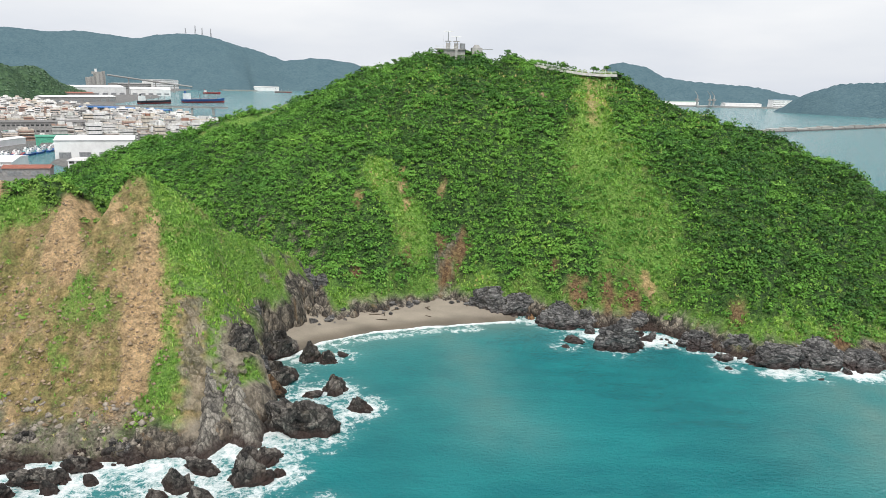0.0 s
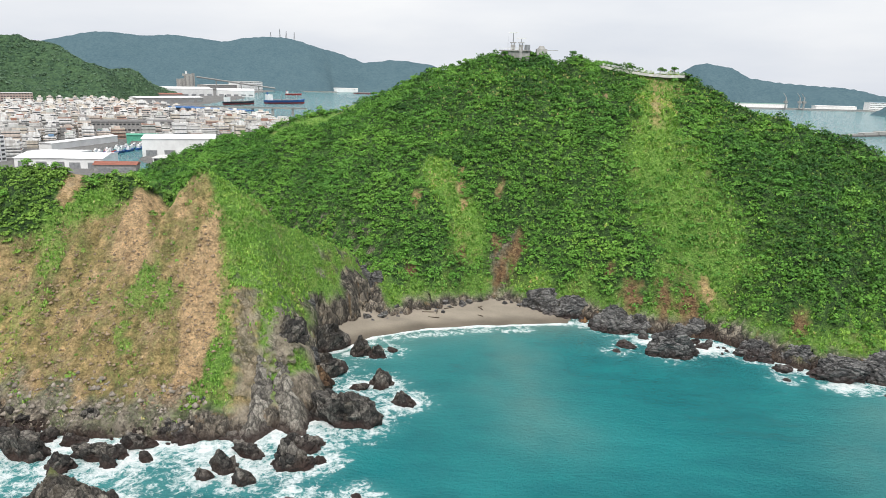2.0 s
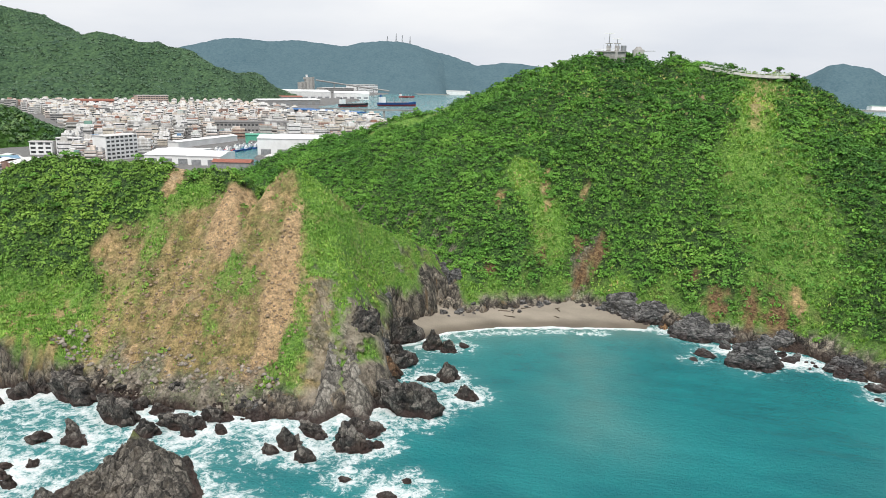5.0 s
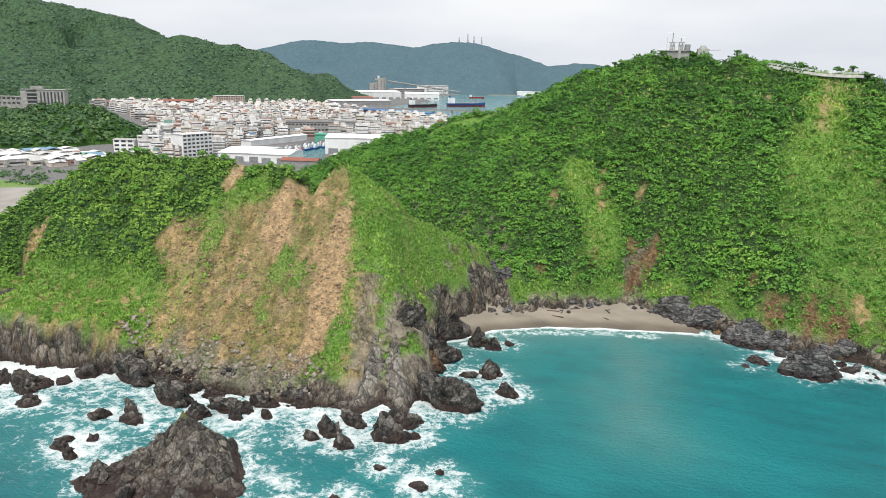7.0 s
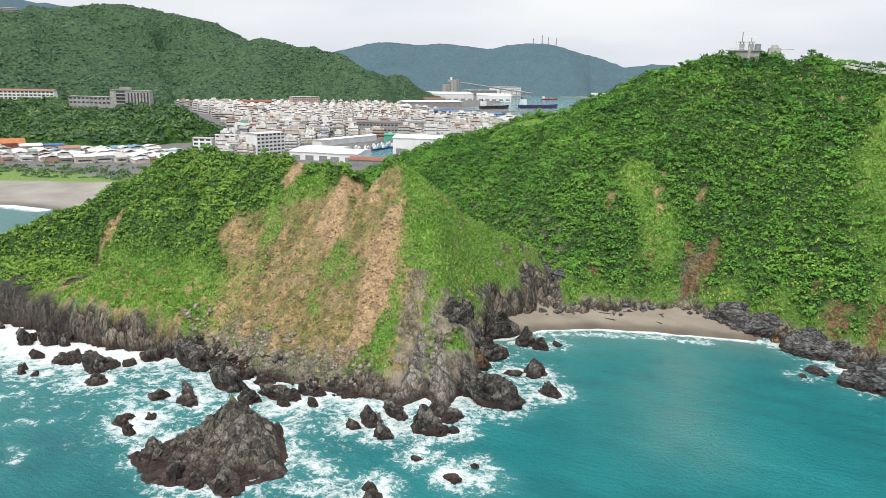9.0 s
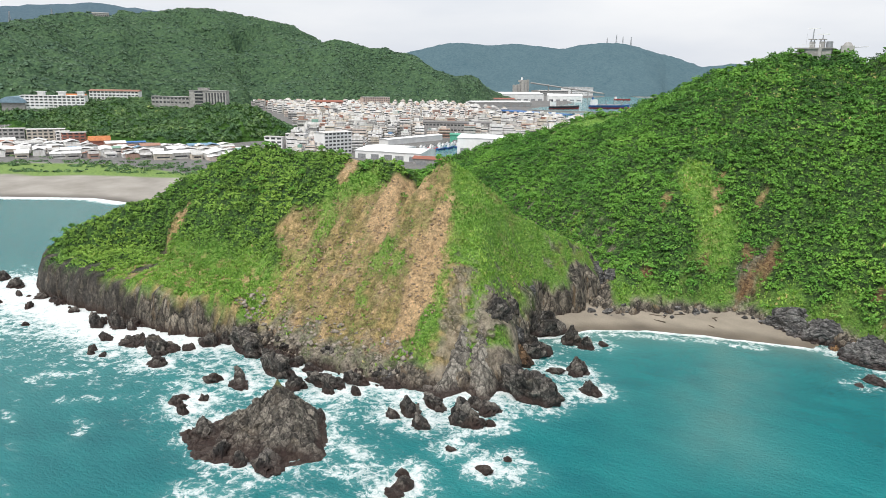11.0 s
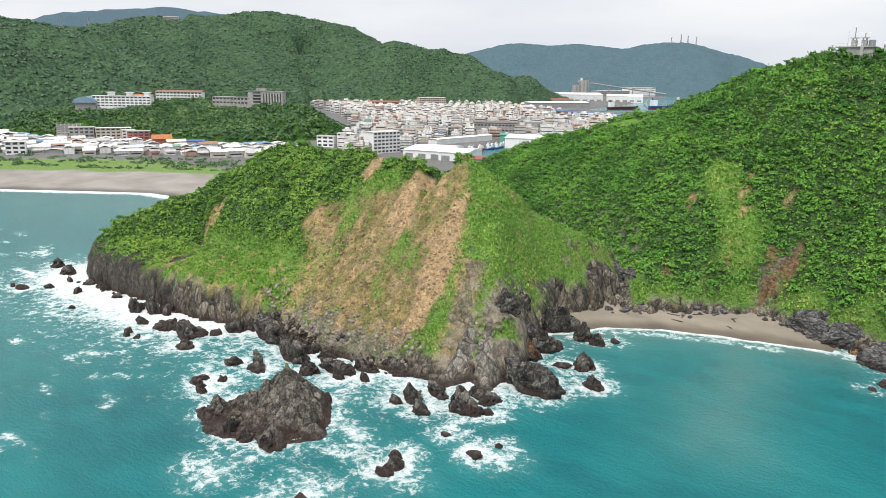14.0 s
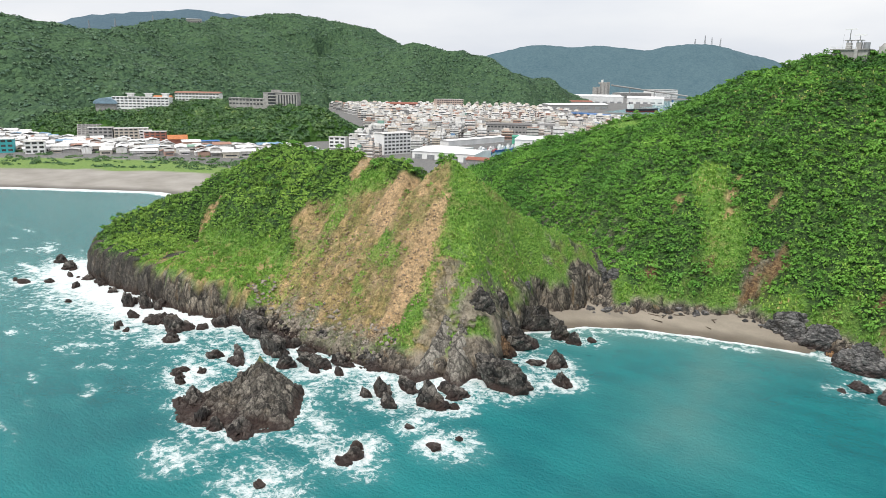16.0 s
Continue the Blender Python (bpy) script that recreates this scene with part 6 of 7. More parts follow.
def hall(name, p, q, depth, height, wall, roof, label, category, z=3.0, gable=2.0, doors=0, bands=0, group=""):
    """A large building whose front runs from p to q; bands counts its rows of windows."""
    w = math.hypot(q[0] - p[0], q[1] - p[1])
    root = tagged(new(name), label, category, group)
    root.matrix_basis = pose(p[0], p[1], z, 0, 0, turn_to(p, q))
    front = part("wall", box(0, w, 0, depth, -6, height), wall, root)
    bm = bmesh.new()
    v = [bm.verts.new(c) for c in ((-0.8, -0.8, height + 0.01), (w + 0.8, -0.8, height + 0.01), (w + 0.8, depth + 0.8, height + 0.01), (-0.8, depth + 0.8, height + 0.01),
                                   (-0.8, depth / 2, height + gable), (w + 0.8, depth / 2, height + gable))]
    for f in ((0, 1, 5, 4), (2, 3, 4, 5), (0, 4, 3), (1, 2, 5), (3, 2, 1, 0)):
        bm.faces.new([v[i] for i in f])
    part("roof", bm, roof, root)
    for k in range(doors):
        x = (k + 0.5) * w / doors
        part("door", box(x - 0.3 * w / doors, x + 0.3 * w / doors, -0.08, 0.1, 0, min(5.0, height * 0.6)), M_STEEL, front)
    n = max(3, int(w / 4.5))
    for k in range(bands):
        z0 = height * (k + 0.35) / bands
        for i in range(n):
            x = (i + 0.5) * w / n
            part("window", box(x - 0.33 * w / n, x + 0.33 * w / n, -0.08, 0.1, z0, z0 + min(1.9, 0.5 * height / bands)), M_GLASS, front)
    return root


hall("apartment_block", (-401, 485), (-395, 516), 16, 20, M_WHITE, M_ROOFS, "white six-storey apartment block above the harbour", "building", gable=0.6, bands=6)
hall("cold_store", (-318, 582), (-262, 604), 50, 15, M_WHITE, M_WHITE, "large plain white cold-store hall by the inlet", "warehouse", doors=4)
hall("fish_shed", (-366, 486), (-330, 496), 58, 7, M_WHITE, M_WHITE, "white gabled shed on the quay", "shed", doors=3)
hall("fish_shed", (-328, 490), (-303, 497), 42, 7.5, M_WHITE, M_WHITE, "smaller white gabled shed on the quay", "shed", doors=2)
hall("quay_shed", (-300, 481), (-272, 489), 12, 5, M_GREYWALL, M_REDROOF, "low shed with a rust-red roof by the inlet", "shed", doors=2)
hall("harbour_office", (-262, 495), (-232, 500), 22, 10, M_WHITE, M_ROOFS, "white harbour office with balconies", "building", gable=0.5, bands=3)
hall("market_hall", (-490, 766), (-406, 815), 30, 13, M_GREYWALL, M_DARKROOF, "long grey concrete market hall", "building", gable=1.5, bands=2)
hall("canopy", (-412, 596), (-404, 690), 13, 6, M_WHITE, M_WHITE, "long white canopy along the quay", "canopy", gable=1.0)
hall("canopy", (-400, 700), (-372, 712), 16, 6, M_GREENROOF, M_GREENROOF, "green-roofed canopy on the quay", "canopy", gable=1.2)
hall("hotel", (-905, 1168), (-872, 1216), 22, 25, M_PINK, M_ROOFS, "pinkish hotel block behind the town", "building", gable=0.6, bands=6)
hall("brick_building", (-975, 1090), (-935, 1140), 20, 15, M_BRICKRED, M_REDROOF, "brick-red building with two spires", "building", gable=3, bands=3)
hall("warehouse", (-993, 1942), (-905, 2062), 60, 20, M_WHITE, M_WHITE, "long white cement warehouse", "warehouse", gable=5, doors=6)
hall("warehouse", (-895, 2070), (-800, 2120), 50, 16, M_WHITE, M_WHITE, "white warehouse beside the docks", "warehouse", gable=6, doors=5)
hall("warehouse", (-820, 1480), (-735, 1620), 36, 11, M_GREYWALL, M_WHITE, "long grey and white quay warehouse", "warehouse", gable=3, doors=8)
hall("warehouse", (-980, 1640), (-860, 1780), 36, 11, M_GREYWALL, M_REDROOF, "grey dock warehouse with a reddish roof", "warehouse", gable=3, doors=8)
hall("dock_building", (-1086, 2712), (-1031, 2820), 60, 34, M_WHITE, M_ROOFS, "white dock building at the far port", "building", gable=1, bands=5)
hall("dock_building", (-1150, 2560), (-1090, 2700), 50, 20, M_GREYWALL, M_ROOFS, "grey dock sheds at the far port", "building", gable=2, bands=3)

# the row of buildings behind the beach
hall("row_building", (-698, 346), (-686, 366), 14, 14, M_GREYWALL, M_ROOFS, "grey four-storey building in a row behind the beach", "building", z=3.4, gable=0.5, bands=4)
hall("row_building", (-685, 367), (-668, 396), 14, 13, M_BEIGE, M_ROOFS, "cream building with rows of small windows", "building", z=3.4, gable=0.5, bands=4)
hall("row_building", (-656, 380), (-650, 390), 12, 12, M_WHITE, M_ROOFS, "white narrow house in a row", "building", z=3.4, gable=0.5, bands=4)
hall("row_building", (-646, 380), (-634, 397), 12, 11.5, M_BRICKRED, M_ROOFS, "brick-red house in a row behind the beach", "building", z=3.4, gable=0.5, bands=4)
hall("temple", (-606, 384), (-598, 400), 12, 6, M_BRICKRED, M_ORANGEROOF, "small temple with an orange tiled roof", "temple", z=3.4, gable=4)
hall("stall_row", (-592, 398), (-578, 424), 8, 4, M_GREYWALL, M_BLUEROOF, "row of stalls with bright blue roofs", "stall", z=3.4, gable=1)
hall("temple", (-900, 330), (-876, 380), 24, 10, M_BRICKRED, M_ORANGEROOF, "large red temple with orange tiled roofs", "temple", z=6, gable=6, doors=3)
hall("temple", (-880, 318), (-868, 342), 16, 7, M_BRICKRED, M_REDROOF, "red gatehouse before the temple", "temple", z=5, gable=4, doors=3)
hall("painted_house", (-640, 236), (-633, 250), 14, 12, M_TURQUOISE, M_ROOFS, "turquoise painted house near the beach", "house", z=3.4, gable=0.5, bands=3)
hall("white_house", (-614, 252), (-607, 266), 12, 11, M_WHITE, M_ROOFS, "white three-storey house near the beach", "house", z=3.4, gable=0.5, bands=3)
hall("row_house", (-470, 505), (-452, 512), 12, 14, M_WHITE, M_ROOFS, "white four-storey house under the knoll", "house", gable=0.5, bands=4)
hall("row_house", (-486, 492), (-470, 500), 12, 11, M_WHITE, M_ROOFS, "white house with blue railings under the knoll", "house", gable=0.5, bands=3)
hall("row_house", (-440, 505), (-405, 515), 10, 8, M_WHITE, M_ROOFS, "long low white house behind the headland", "house", gable=0.8, bands=2)

# school and hall on the knoll
school = hall("school", (-800, 424), (-752, 471), 16, 13, M_WHITE, M_ROOFS, "white school with roof turrets on the knoll", "school", z=32, gable=0.6, bands=4)
for f in (0.3, 0.62, 0.92):
    part("turret", box(f * 67 - 3, f * 67 + 3, 4, 12, 13.7, 17), M_WHITE, school)
    part("turret_roof", box(f * 67 - 4.2, f * 67 + 4.2, 2.8, 13.2, 17.01, 17.8), M_WHITE, school)
gym = tagged(new("gymnasium"), "gymnasium with a curved blue and grey roof", "building")
gym.matrix_basis = pose(-812, 410, 32, 0, 0, 44)
bm = bmesh.new()
ring = []
for k in range(13):
    a = math.pi * k / 12
    ring.append((bm.verts.new((11 - 14 * math.cos(a), -2, 5 + 7 * math.sin(a))), bm.verts.new((11 - 14 * math.cos(a), 24, 5 + 7 * math.sin(a)))))
for a, b in zip(ring[:-1], ring[1:]):
    bm.faces.new((a[0], a[1], b[1], b[0]))
bm.faces.new([r[0] for r in ring][::-1])
bm.faces.new([r[1] for r in ring])
part("roof", bm, M_BLUEGREY, gym)
part("wall", box(-1, 23, 0, 22, -8, 5), M_GREYWALL, gym)
hall("school", (-842, 532), (-796, 571), 16, 11, M_WHITE, M_ROOFS, "white school wing among trees", "school", z=37, gable=2, bands=3)
hall("pavilion", (-862, 512), (-846, 528), 12, 5, M_WHITE, M_ORANGEROOF, "low pavilion with an orange roof", "pavilion", z=36, gable=3)
library = hall("concrete_hall", (-642, 529), (-609, 553), 16, 17, M_CONCRETE, M_CONCRETE, "grey concrete hall with tall fins on the knoll", "building", z=37, gable=0.3)
for k in range(7):
    part("slot", box(18 + k * 3.3, 19.6 + k * 3.3, -0.1, 0.2, 2, 14.5), M_GLASS, library)
for k in range(4):
    part("balcony", box(6, 15, -1.4, -0.01, 2.4 + 3.6 * k, 3.3 + 3.6 * k), M_CONCRETE, library)
    part("window", box(6, 15, -0.1, 0.2, 3.4 + 3.6 * k, 5.6 + 3.6 * k), M_GLASS, library)
part("roof_room", box(9, 20, 3, 12, 17.4, 20), M_CONCRETE, library)
hall("concrete_hall", (-690, 514), (-645, 531), 14, 9, M_CONCRETE, M_CONCRETE, "long low grey concrete wing on the knoll", "building", z=37.5, gable=0.3, bands=2)
hall("lookout", (-1600, 1020), (-1580, 1050), 20, 9, M_CONCRETE, M_CONCRETE, "low pavilion on the mountain ridge", "building", z=194, gable=2, bands=1)

# concrete lattice on a cut slope
lattice = tagged(new("retaining_wall"), "dark concrete lattice holding a cut slope", "retaining wall")
lattice.matrix_basis = pose(-762, 380, 5, 27, 0, 63)
part("panel", box(-16, 16, -2, 22, -1.2, 0), M_DARKROOF, lattice)
for k in range(9):
    part("beam", box(-16 + 4 * k - 0.25, -16 + 4 * k + 0.25, -2, 22, 0.004, 0.4), M_CONCRETE, lattice)
for k in range(6):
    part("beam", box(-16.3, 16.3, -2 + 4.6 * k, -1.5 + 4.6 * k, 0.006, 0.36), M_CONCRETE, lattice)

# blue-roofed fish market on columns, and the long bridge behind it
market = tagged(new("fish_market"), "open fish market under a long blue roof", "market")
market.matrix_basis = pose(-608, 1206, 3, 0, 0, turn_to((-608, 1206), (-456, 1153)))
part("roof", box(-2, 163, -2, 30, 8.5, 10.2), M_BLUEROOF, market)
part("deck", box(-2, 163, -2, 30, -4, 0.3), M_CONCRETE, market)
for k in range(14):
    part("column", box(2 + 12 * k, 3.4 + 12 * k, -1, 0.4, 0.302, 8.49), M_CONCRETE, market)
    part("column", box(2 + 12 * k, 3.4 + 12 * k, 27, 28.4, 0.302, 8.49), M_CONCRETE, market)
bridge = tagged(new("bridge"), "long grey road bridge across the harbour", "bridge")
bridge.matrix_basis = pose(-700, 1190, 3, 0, 0, turn_to((-700, 1190), (-395, 1275)))
part("deck", box(0, 330, 0, 14, 9, 11), M_CONCRETE, bridge)
part("rail", box(0, 330, -0.3, 0, 11.004, 12.4), M_GREYWALL, bridge)
for k in range(9):
    part("pier", box(15 + 36 * k, 19 + 36 * k, 2, 12, -8, 8.99), M_CONCRETE, bridge)

# cement silos
silo = tagged(new("cement_silo"), "tall grey cement silos with a head house", "silo")
silo.matrix_basis = pose(-1105, 2300, 3, 0, 0, 54) @ Matrix.Diagonal((0.9, 0.9, 0.86, 1))
for x, y, h in ((-22, 0, 48), (-8, 0, 52), (8, 0, 62), (22, 0, 62), (-15, 18, 50), (15, 18, 62)):
    part("drum", rod((x, y, -3), (x, y, h), 9.5, 9.5, 20), M_CONCRETE, silo)
part("head_house", box(-4, 24, -6, 14, 62.01, 70), M_CONCRETE, silo)
part("stair_tower", box(28, 36, -4, 6, -3, 72), M_CONCRETE, silo)
part("dust_filter", rod((6, 2, 70.01), (6, 2, 80), 4, 4, 12), M_WHITE, silo)
conveyor = tagged(new("conveyor"), "long covered conveyor from the silos to the docks", "conveyor")
part("gallery", rod((-1080, 2330, 54), (-985, 2480, 34), 3, 3, 6), M_GREYWALL, conveyor)
part("gallery", rod((-985, 2480, 34), (-840, 2420, 22), 3, 3, 6), M_GREYWALL, conveyor)
for x, y, z in ((-1040, 2395, 49), (-985, 2480, 33), (-910, 2450, 27)):
    part("trestle", rod((x, y, 0), (x, y, z), 2.5, 1.5, 6), M_GREYWALL, conveyor)


# ---- boats and ships ----
def hull_mesh(length, beam, depth, flare=1.15):
    bm = bmesh.new()
    rows = []
    for s in (-0.5, -0.42, -0.2, 0.1, 0.32, 0.45, 0.5):
        f = max(0.06, 1 - max(0, (s - 0.05) / 0.47) ** 2.2) * (0.85 if s < -0.45 else 1)
        rise = 0.35 * depth * max(0, (s - 0.1) / 0.4) ** 2
        rows.append([bm.verts.new(c) for c in ((s * length, -beam / 2 * f * flare, depth + rise), (s * length * 0.97, -beam / 2 * f * 0.75, -0.4), (s * length * 0.97, beam / 2 * f * 0.75, -0.4), (s * length, beam / 2 * f * flare, depth + rise))])
    for a, b in zip(rows[:-1], rows[1:]):
        for i in range(3):
            bm.faces.new((a[i], a[i + 1], b[i + 1], b[i]))
        bm.faces.new((a[3], a[0], b[0], b[3]))
    bm.faces.new(rows[0])
    bm.faces.new(rows[-1][::-1])
    return bm


def boat(name, length, hull, house, label, category, x, y, turn, group=""):
    b = tagged(new(name), label, category, group)
    beam, depth = length * 0.24, length * 0.11
    part("hull", hull_mesh(length, beam, depth), hull, b)
    part("deck_house", box(-0.28 * length, 0.02 * length, -0.3 * beam, 0.3 * beam, depth + 0.01, depth + 0.13 * length), house, b)
    cab = part("wheel_house", box(-0.18 * length, -0.02 * length, -0.24 * beam, 0.24 * beam, depth + 0.13 * length + 0.01, depth + 0.21 * length), house, b)
    part("window", box(-0.17 * length, -0.015 * length, -0.245 * beam, 0.245 * beam, depth + 0.165 * length, depth + 0.195 * length), M_GLASS, cab)
    pole = part("mast", rod((0.2 * length, 0, depth), (0.2 * length, 0, depth + 0.35 * length), 0.012 * length, 0.006 * length, 6), M_STEEL, b)
    part("boom", rod((0.2 * length, 0, depth + 0.12 * length), (0.42 * length, 0, depth + 0.25 * length), 0.008 * length, 0.005 * length, 6), M_STEEL, pole)
    b.matrix_basis = pose(x, y, 0, 0, 0, turn)
    return b


boat_a = boat("fishing_boat", 17, M_TEALHULL, M_WHITE, "teal and white fishing boat moored in the inlet", "boat", -330, 548, 100, "moored fishing boats")
boat_b = boat("fishing_boat", 15, M_REDHULL, M_WHITE, "red and white fishing boat moored in the inlet", "boat", -338, 556, 96, "moored fishing boats")
boat_c = boat("fishing_boat", 16, M_BLUEHULL, M_WHITE, "white and blue fishing boat moored in the inlet", "boat", -352, 585, 92, "moored fishing boats")
boat_rng = random.Random(8)
for k in range(18):
    x, y = (-374 + (k % 3) * 6.0 + boat_rng.uniform(-1, 1), 604 + (k // 3) * 17 + boat_rng.uniform(-2, 2))
    copy_thing(boat_rng.choice((boat_a, boat_b, boat_c)), pose(x, y, 0, 0, 0, 95 + boat_rng.uniform(-8, 8)))
for k in range(30):
    x, y = -420 + boat_rng.uniform(-30, 90), 1130 + boat_rng.uniform(-60, 80)
    if float(inland(np.array(x), np.array(y), TOWN_EDGE)) < -6:
        copy_thing(boat_rng.choice((boat_a, boat_b, boat_c)), pose(x, y, 0, 0, 0, boat_rng.uniform(20, 60)))


def cargo_ship(length, hull, x, y, turn, label):
    s = tagged(new("cargo_ship"), label, "ship", "ships at the docks")
    part("hull", hull_mesh(length, length * 0.16, length * 0.075, 1.05), hull, s)
    bm = hull_mesh(length * 1.002, length * 0.165, length * 0.03, 1.02)
    part("boot_topping", bm, M_REDHULL, s, "red band along the waterline")
    part("bridge", box(-0.46 * length, -0.34 * length, -0.06 * length, 0.06 * length, 0.076 * length, 0.2 * length), M_WHITE, s)
    part("funnel", rod((-0.44 * length, 0, 0.2 * length), (-0.44 * length, 0, 0.25 * length), 0.02 * length), hull, s)
    for k in range(3):
        part("hatch", box((-0.28 + 0.2 * k) * length, (-0.12 + 0.2 * k) * length, -0.05 * length, 0.05 * length, 0.076 * length, 0.095 * length), M_GREYWALL, s)
        part("crane", rod(((-0.1 + 0.2 * k) * length, 0, 0.076 * length), ((-0.1 + 0.2 * k) * length, 0, 0.19 * length), 0.008 * length), M_STEEL, s)
    s.matrix_basis = pose(x, y, 0, 0, 0, turn)


cargo_ship(90, M_NAVYHULL, -655, 1640, 62, "dark-hulled cargo ship moored at the dock")
cargo_ship(112, M_BLUEHULL, -585, 1765, 48, "blue-hulled cargo ship moored at the dock")
cargo_ship(60, M_REDHULL, -790, 2470, 40, "red-hulled ship at the far dock")
cargo_ship(70, M_GREYWALL, -640, 2900, 20, "grey ship anchored off the far shore")

# breakwater and the far port across the bay
for k in range(16):
    u = k / 15
    b = tagged(new("breakwater_block"), "pale concrete caisson of the breakwater", "breakwater", "caissons of the breakwater")
    b.matrix_basis = pose(560 + 560 * u, 1250 + 420 * u, 0, 0, 0, 37)
    hgt = 4.5 + (k % 3) * 1.6
    part("base", box(-22, 22, -9, 9, -6, 2.4), M_DARKROOF, b)
    part("cap", box(-21, 21, -6, 6, 2.41, hgt), M_CONCRETE, b)
hall("quay", (700, 2570), (1300, 2705), 60, 5, M_GREYWALL, M_CONCRETE, "long grey quay wall across the bay", "quay", z=0, gable=0.3)
hall("port_building", (1250, 2712), (1330, 2735), 30, 28, M_WHITE, M_BLUEGREY, "pale port building at the end of the quay", "building", z=5, gable=1, bands=4)
hall("port_shed", (760, 2640), (960, 2690), 30, 12, M_WHITE, M_ROOFS, "long low port shed on the quay", "shed", z=5, gable=2)
hall("port_shed", (1060, 2690), (1210, 2720), 30, 10, M_WHITE, M_ROOFS, "low port shed near the cape", "shed", z=5, gable=2)
for x, y in ((925, 2610), (975, 2620), (990, 2622)):
    c = tagged(new("dock_crane"), "grey dock crane on the far quay", "crane", "dock cranes")
    c.matrix_basis = pose(x, y, 5.3, 0, 0, 15)
    part("tower", rod((0, 0, 0), (0, 0, 38), 4, 2, 6), M_GREYWALL, c)
    part("cab", box(-6, 6, -4, 4, 18, 25), M_GREYWALL, c)
    part("jib", rod((0, 0, 36), (-14, 0, 52), 1.4, 0.7, 6), M_GREYWALL, c)
hall("shore_sheds", (-960, 3010), (-700, 3090), 40, 14, M_WHITE, M_ROOFS, "white sheds along the far shore", "shed", z=1, gable=3)
hall("far_pier", (-980, 2880), (-760, 2960), 30, 4, M_CONCRETE, M_CONCRETE, "low concrete pier in the far port", "pier", z=0, gable=0.2)


# masts and pylons on the mountain ridges
def lattice_mast(name, x, y, z, h, label, category, spread):
    t = tagged(new(name), label, category, "masts on the ridges")
    t.matrix_basis = pose(x, y, z)
    for sx, sy in ((1, 1), (1, -1), (-1, 1), (-1, -1)):
        part("leg", rod((sx * spread, sy * spread, -8), (sx * 0.3, sy * 0.3, h), 0.7, 0.45, 5), M_STEEL, t)
    for k in range(4):
        zz = h * (0.2 + 0.2 * k)
        s = spread * (1 - zz / h) + 0.5
        part("brace", rod((-s, -s, zz), (s, s, zz + h * 0.08), 0.3, 0.3, 4), M_STEEL, t)
        part("cross_arm", rod((-spread, 0, h * (0.72 + 0.08 * k)), (spread, 0, h * (0.72 + 0.08 * k)), 0.3, 0.3, 4), M_STEEL, t)


for x, y, h in ((-1190, 3380, 26), (-1150, 3395, 40), (-1120, 3400, 34), (-1085, 3415, 38)):
    lattice_mast("radio_mast", x, y, float(north(np.array(x * 1.0), np.array(y * 1.0))), h, "thin radio mast on the far mountain", "mast", 3)
for x, y in ((-2560, 1130), (-2530, 1210), (-2500, 1290), (-2440, 1400)):
    lattice_mast("power_pylon", x, y, float(far_range(np.array(x * 1.0), np.array(y * 1.0))), 46, "steel power pylon on the wooded ridge", "pylon", 5)

# shrubs on the grass strip behind the long beach
strip_rng = np.random.RandomState(15)
x, y = strip_rng.uniform(-800, -380, 7000), strip_rng.uniform(150, 440, 7000)
e = inland(x, y, TOWN_EDGE)
ok = (e > 84) & (((e < 150) & (fbm(x / 25, y / 25, 3) > 0.08)) | ((e < 260) & (fbm(x / 18, y / 18, 3) > 0.32)))
x, y = x[ok], y[ok]
me = leaf_cloud("beach_shrubs", x, y, np.full(len(x), 3.5), strip_rng.uniform(0.9, 2.6, len(x)), strip_rng.uniform(0.6, 1.0, len(x)), 0.35 + 0.2 * strip_rng.randn(len(x)), 16, 0.8, 16)
thing("beach_shrubs", me, M_WOODS, "low shrubs on the grass behind the beach", "shrubs", kind="stuff")

# ---- radar station, road and small things on the hills ----
def ground_at(x, y):
    return float(land(np.array(float(x)), np.array(float(y))))


SX, SY = 4.2, 346.0
SZ = 88.7
station = tagged(new("radar_station"), "grey concrete radar station with antenna masts on the summit", "radar station")
station.matrix_basis = pose(SX, SY, SZ, 0, 0, -4)
part("base", box(-7, 6, -4, 5, -6, 1.6), M_CONCRETE, station)
deck = part("deck", box(-8.2, 6.4, -4.6, 5.4, 1.61, 2.0), M_CONCRETE, station)
for k in range(8):
    part("rail_post", rod((-8 + 1.4 * k, -4.5, 2.0), (-8 + 1.4 * k, -4.5, 3.2), 0.06, 0.06, 6), M_WHITE, deck)
for z in (2.6, 3.2):
    part("rail", rod((-8.1, -4.5, z), (2, -4.5, z), 0.06, 0.06, 6), M_WHITE, deck)
part("stair", box(1.4, 2.6, -5.6, -4.62, -3, 1.8), M_CONCRETE, station)
for x, h in ((-2.2, 9.8), (1.6, 7.4)):
    for sx, sy in ((1, 1), (1, -1), (-1, 1), (-1, -1)):
        part("tower_leg", rod((x + sx * 0.9, sy * 0.9, 2.0), (x + sx * 0.6, sy * 0.6, 5.4), 0.14, 0.12, 6), M_STEEL, station)
    part("platform", box(x - 1.5, x + 1.5, -1.5, 1.5, 5.41, 5.65), M_CONCRETE, station)
    part("cabin", box(x - 1.0, x + 1.0, -1.0, 1.0, 2.01, 4.6), M_CONCRETE, station)
    pole = part("mast", rod((x, 0, 5.66), (x, 0, h), 0.22, 0.16, 8), M_STEEL, station)
    part("radar_bar", box(x - 2.3, x + 2.3, -0.2, 0.2, h, h + 0.42), M_WHITE, pole)
part("tank", rod((4.6, -1, 2.01), (4.6, -1, 4.6), 1.3, 1.3, 14), M_STEEL, station)
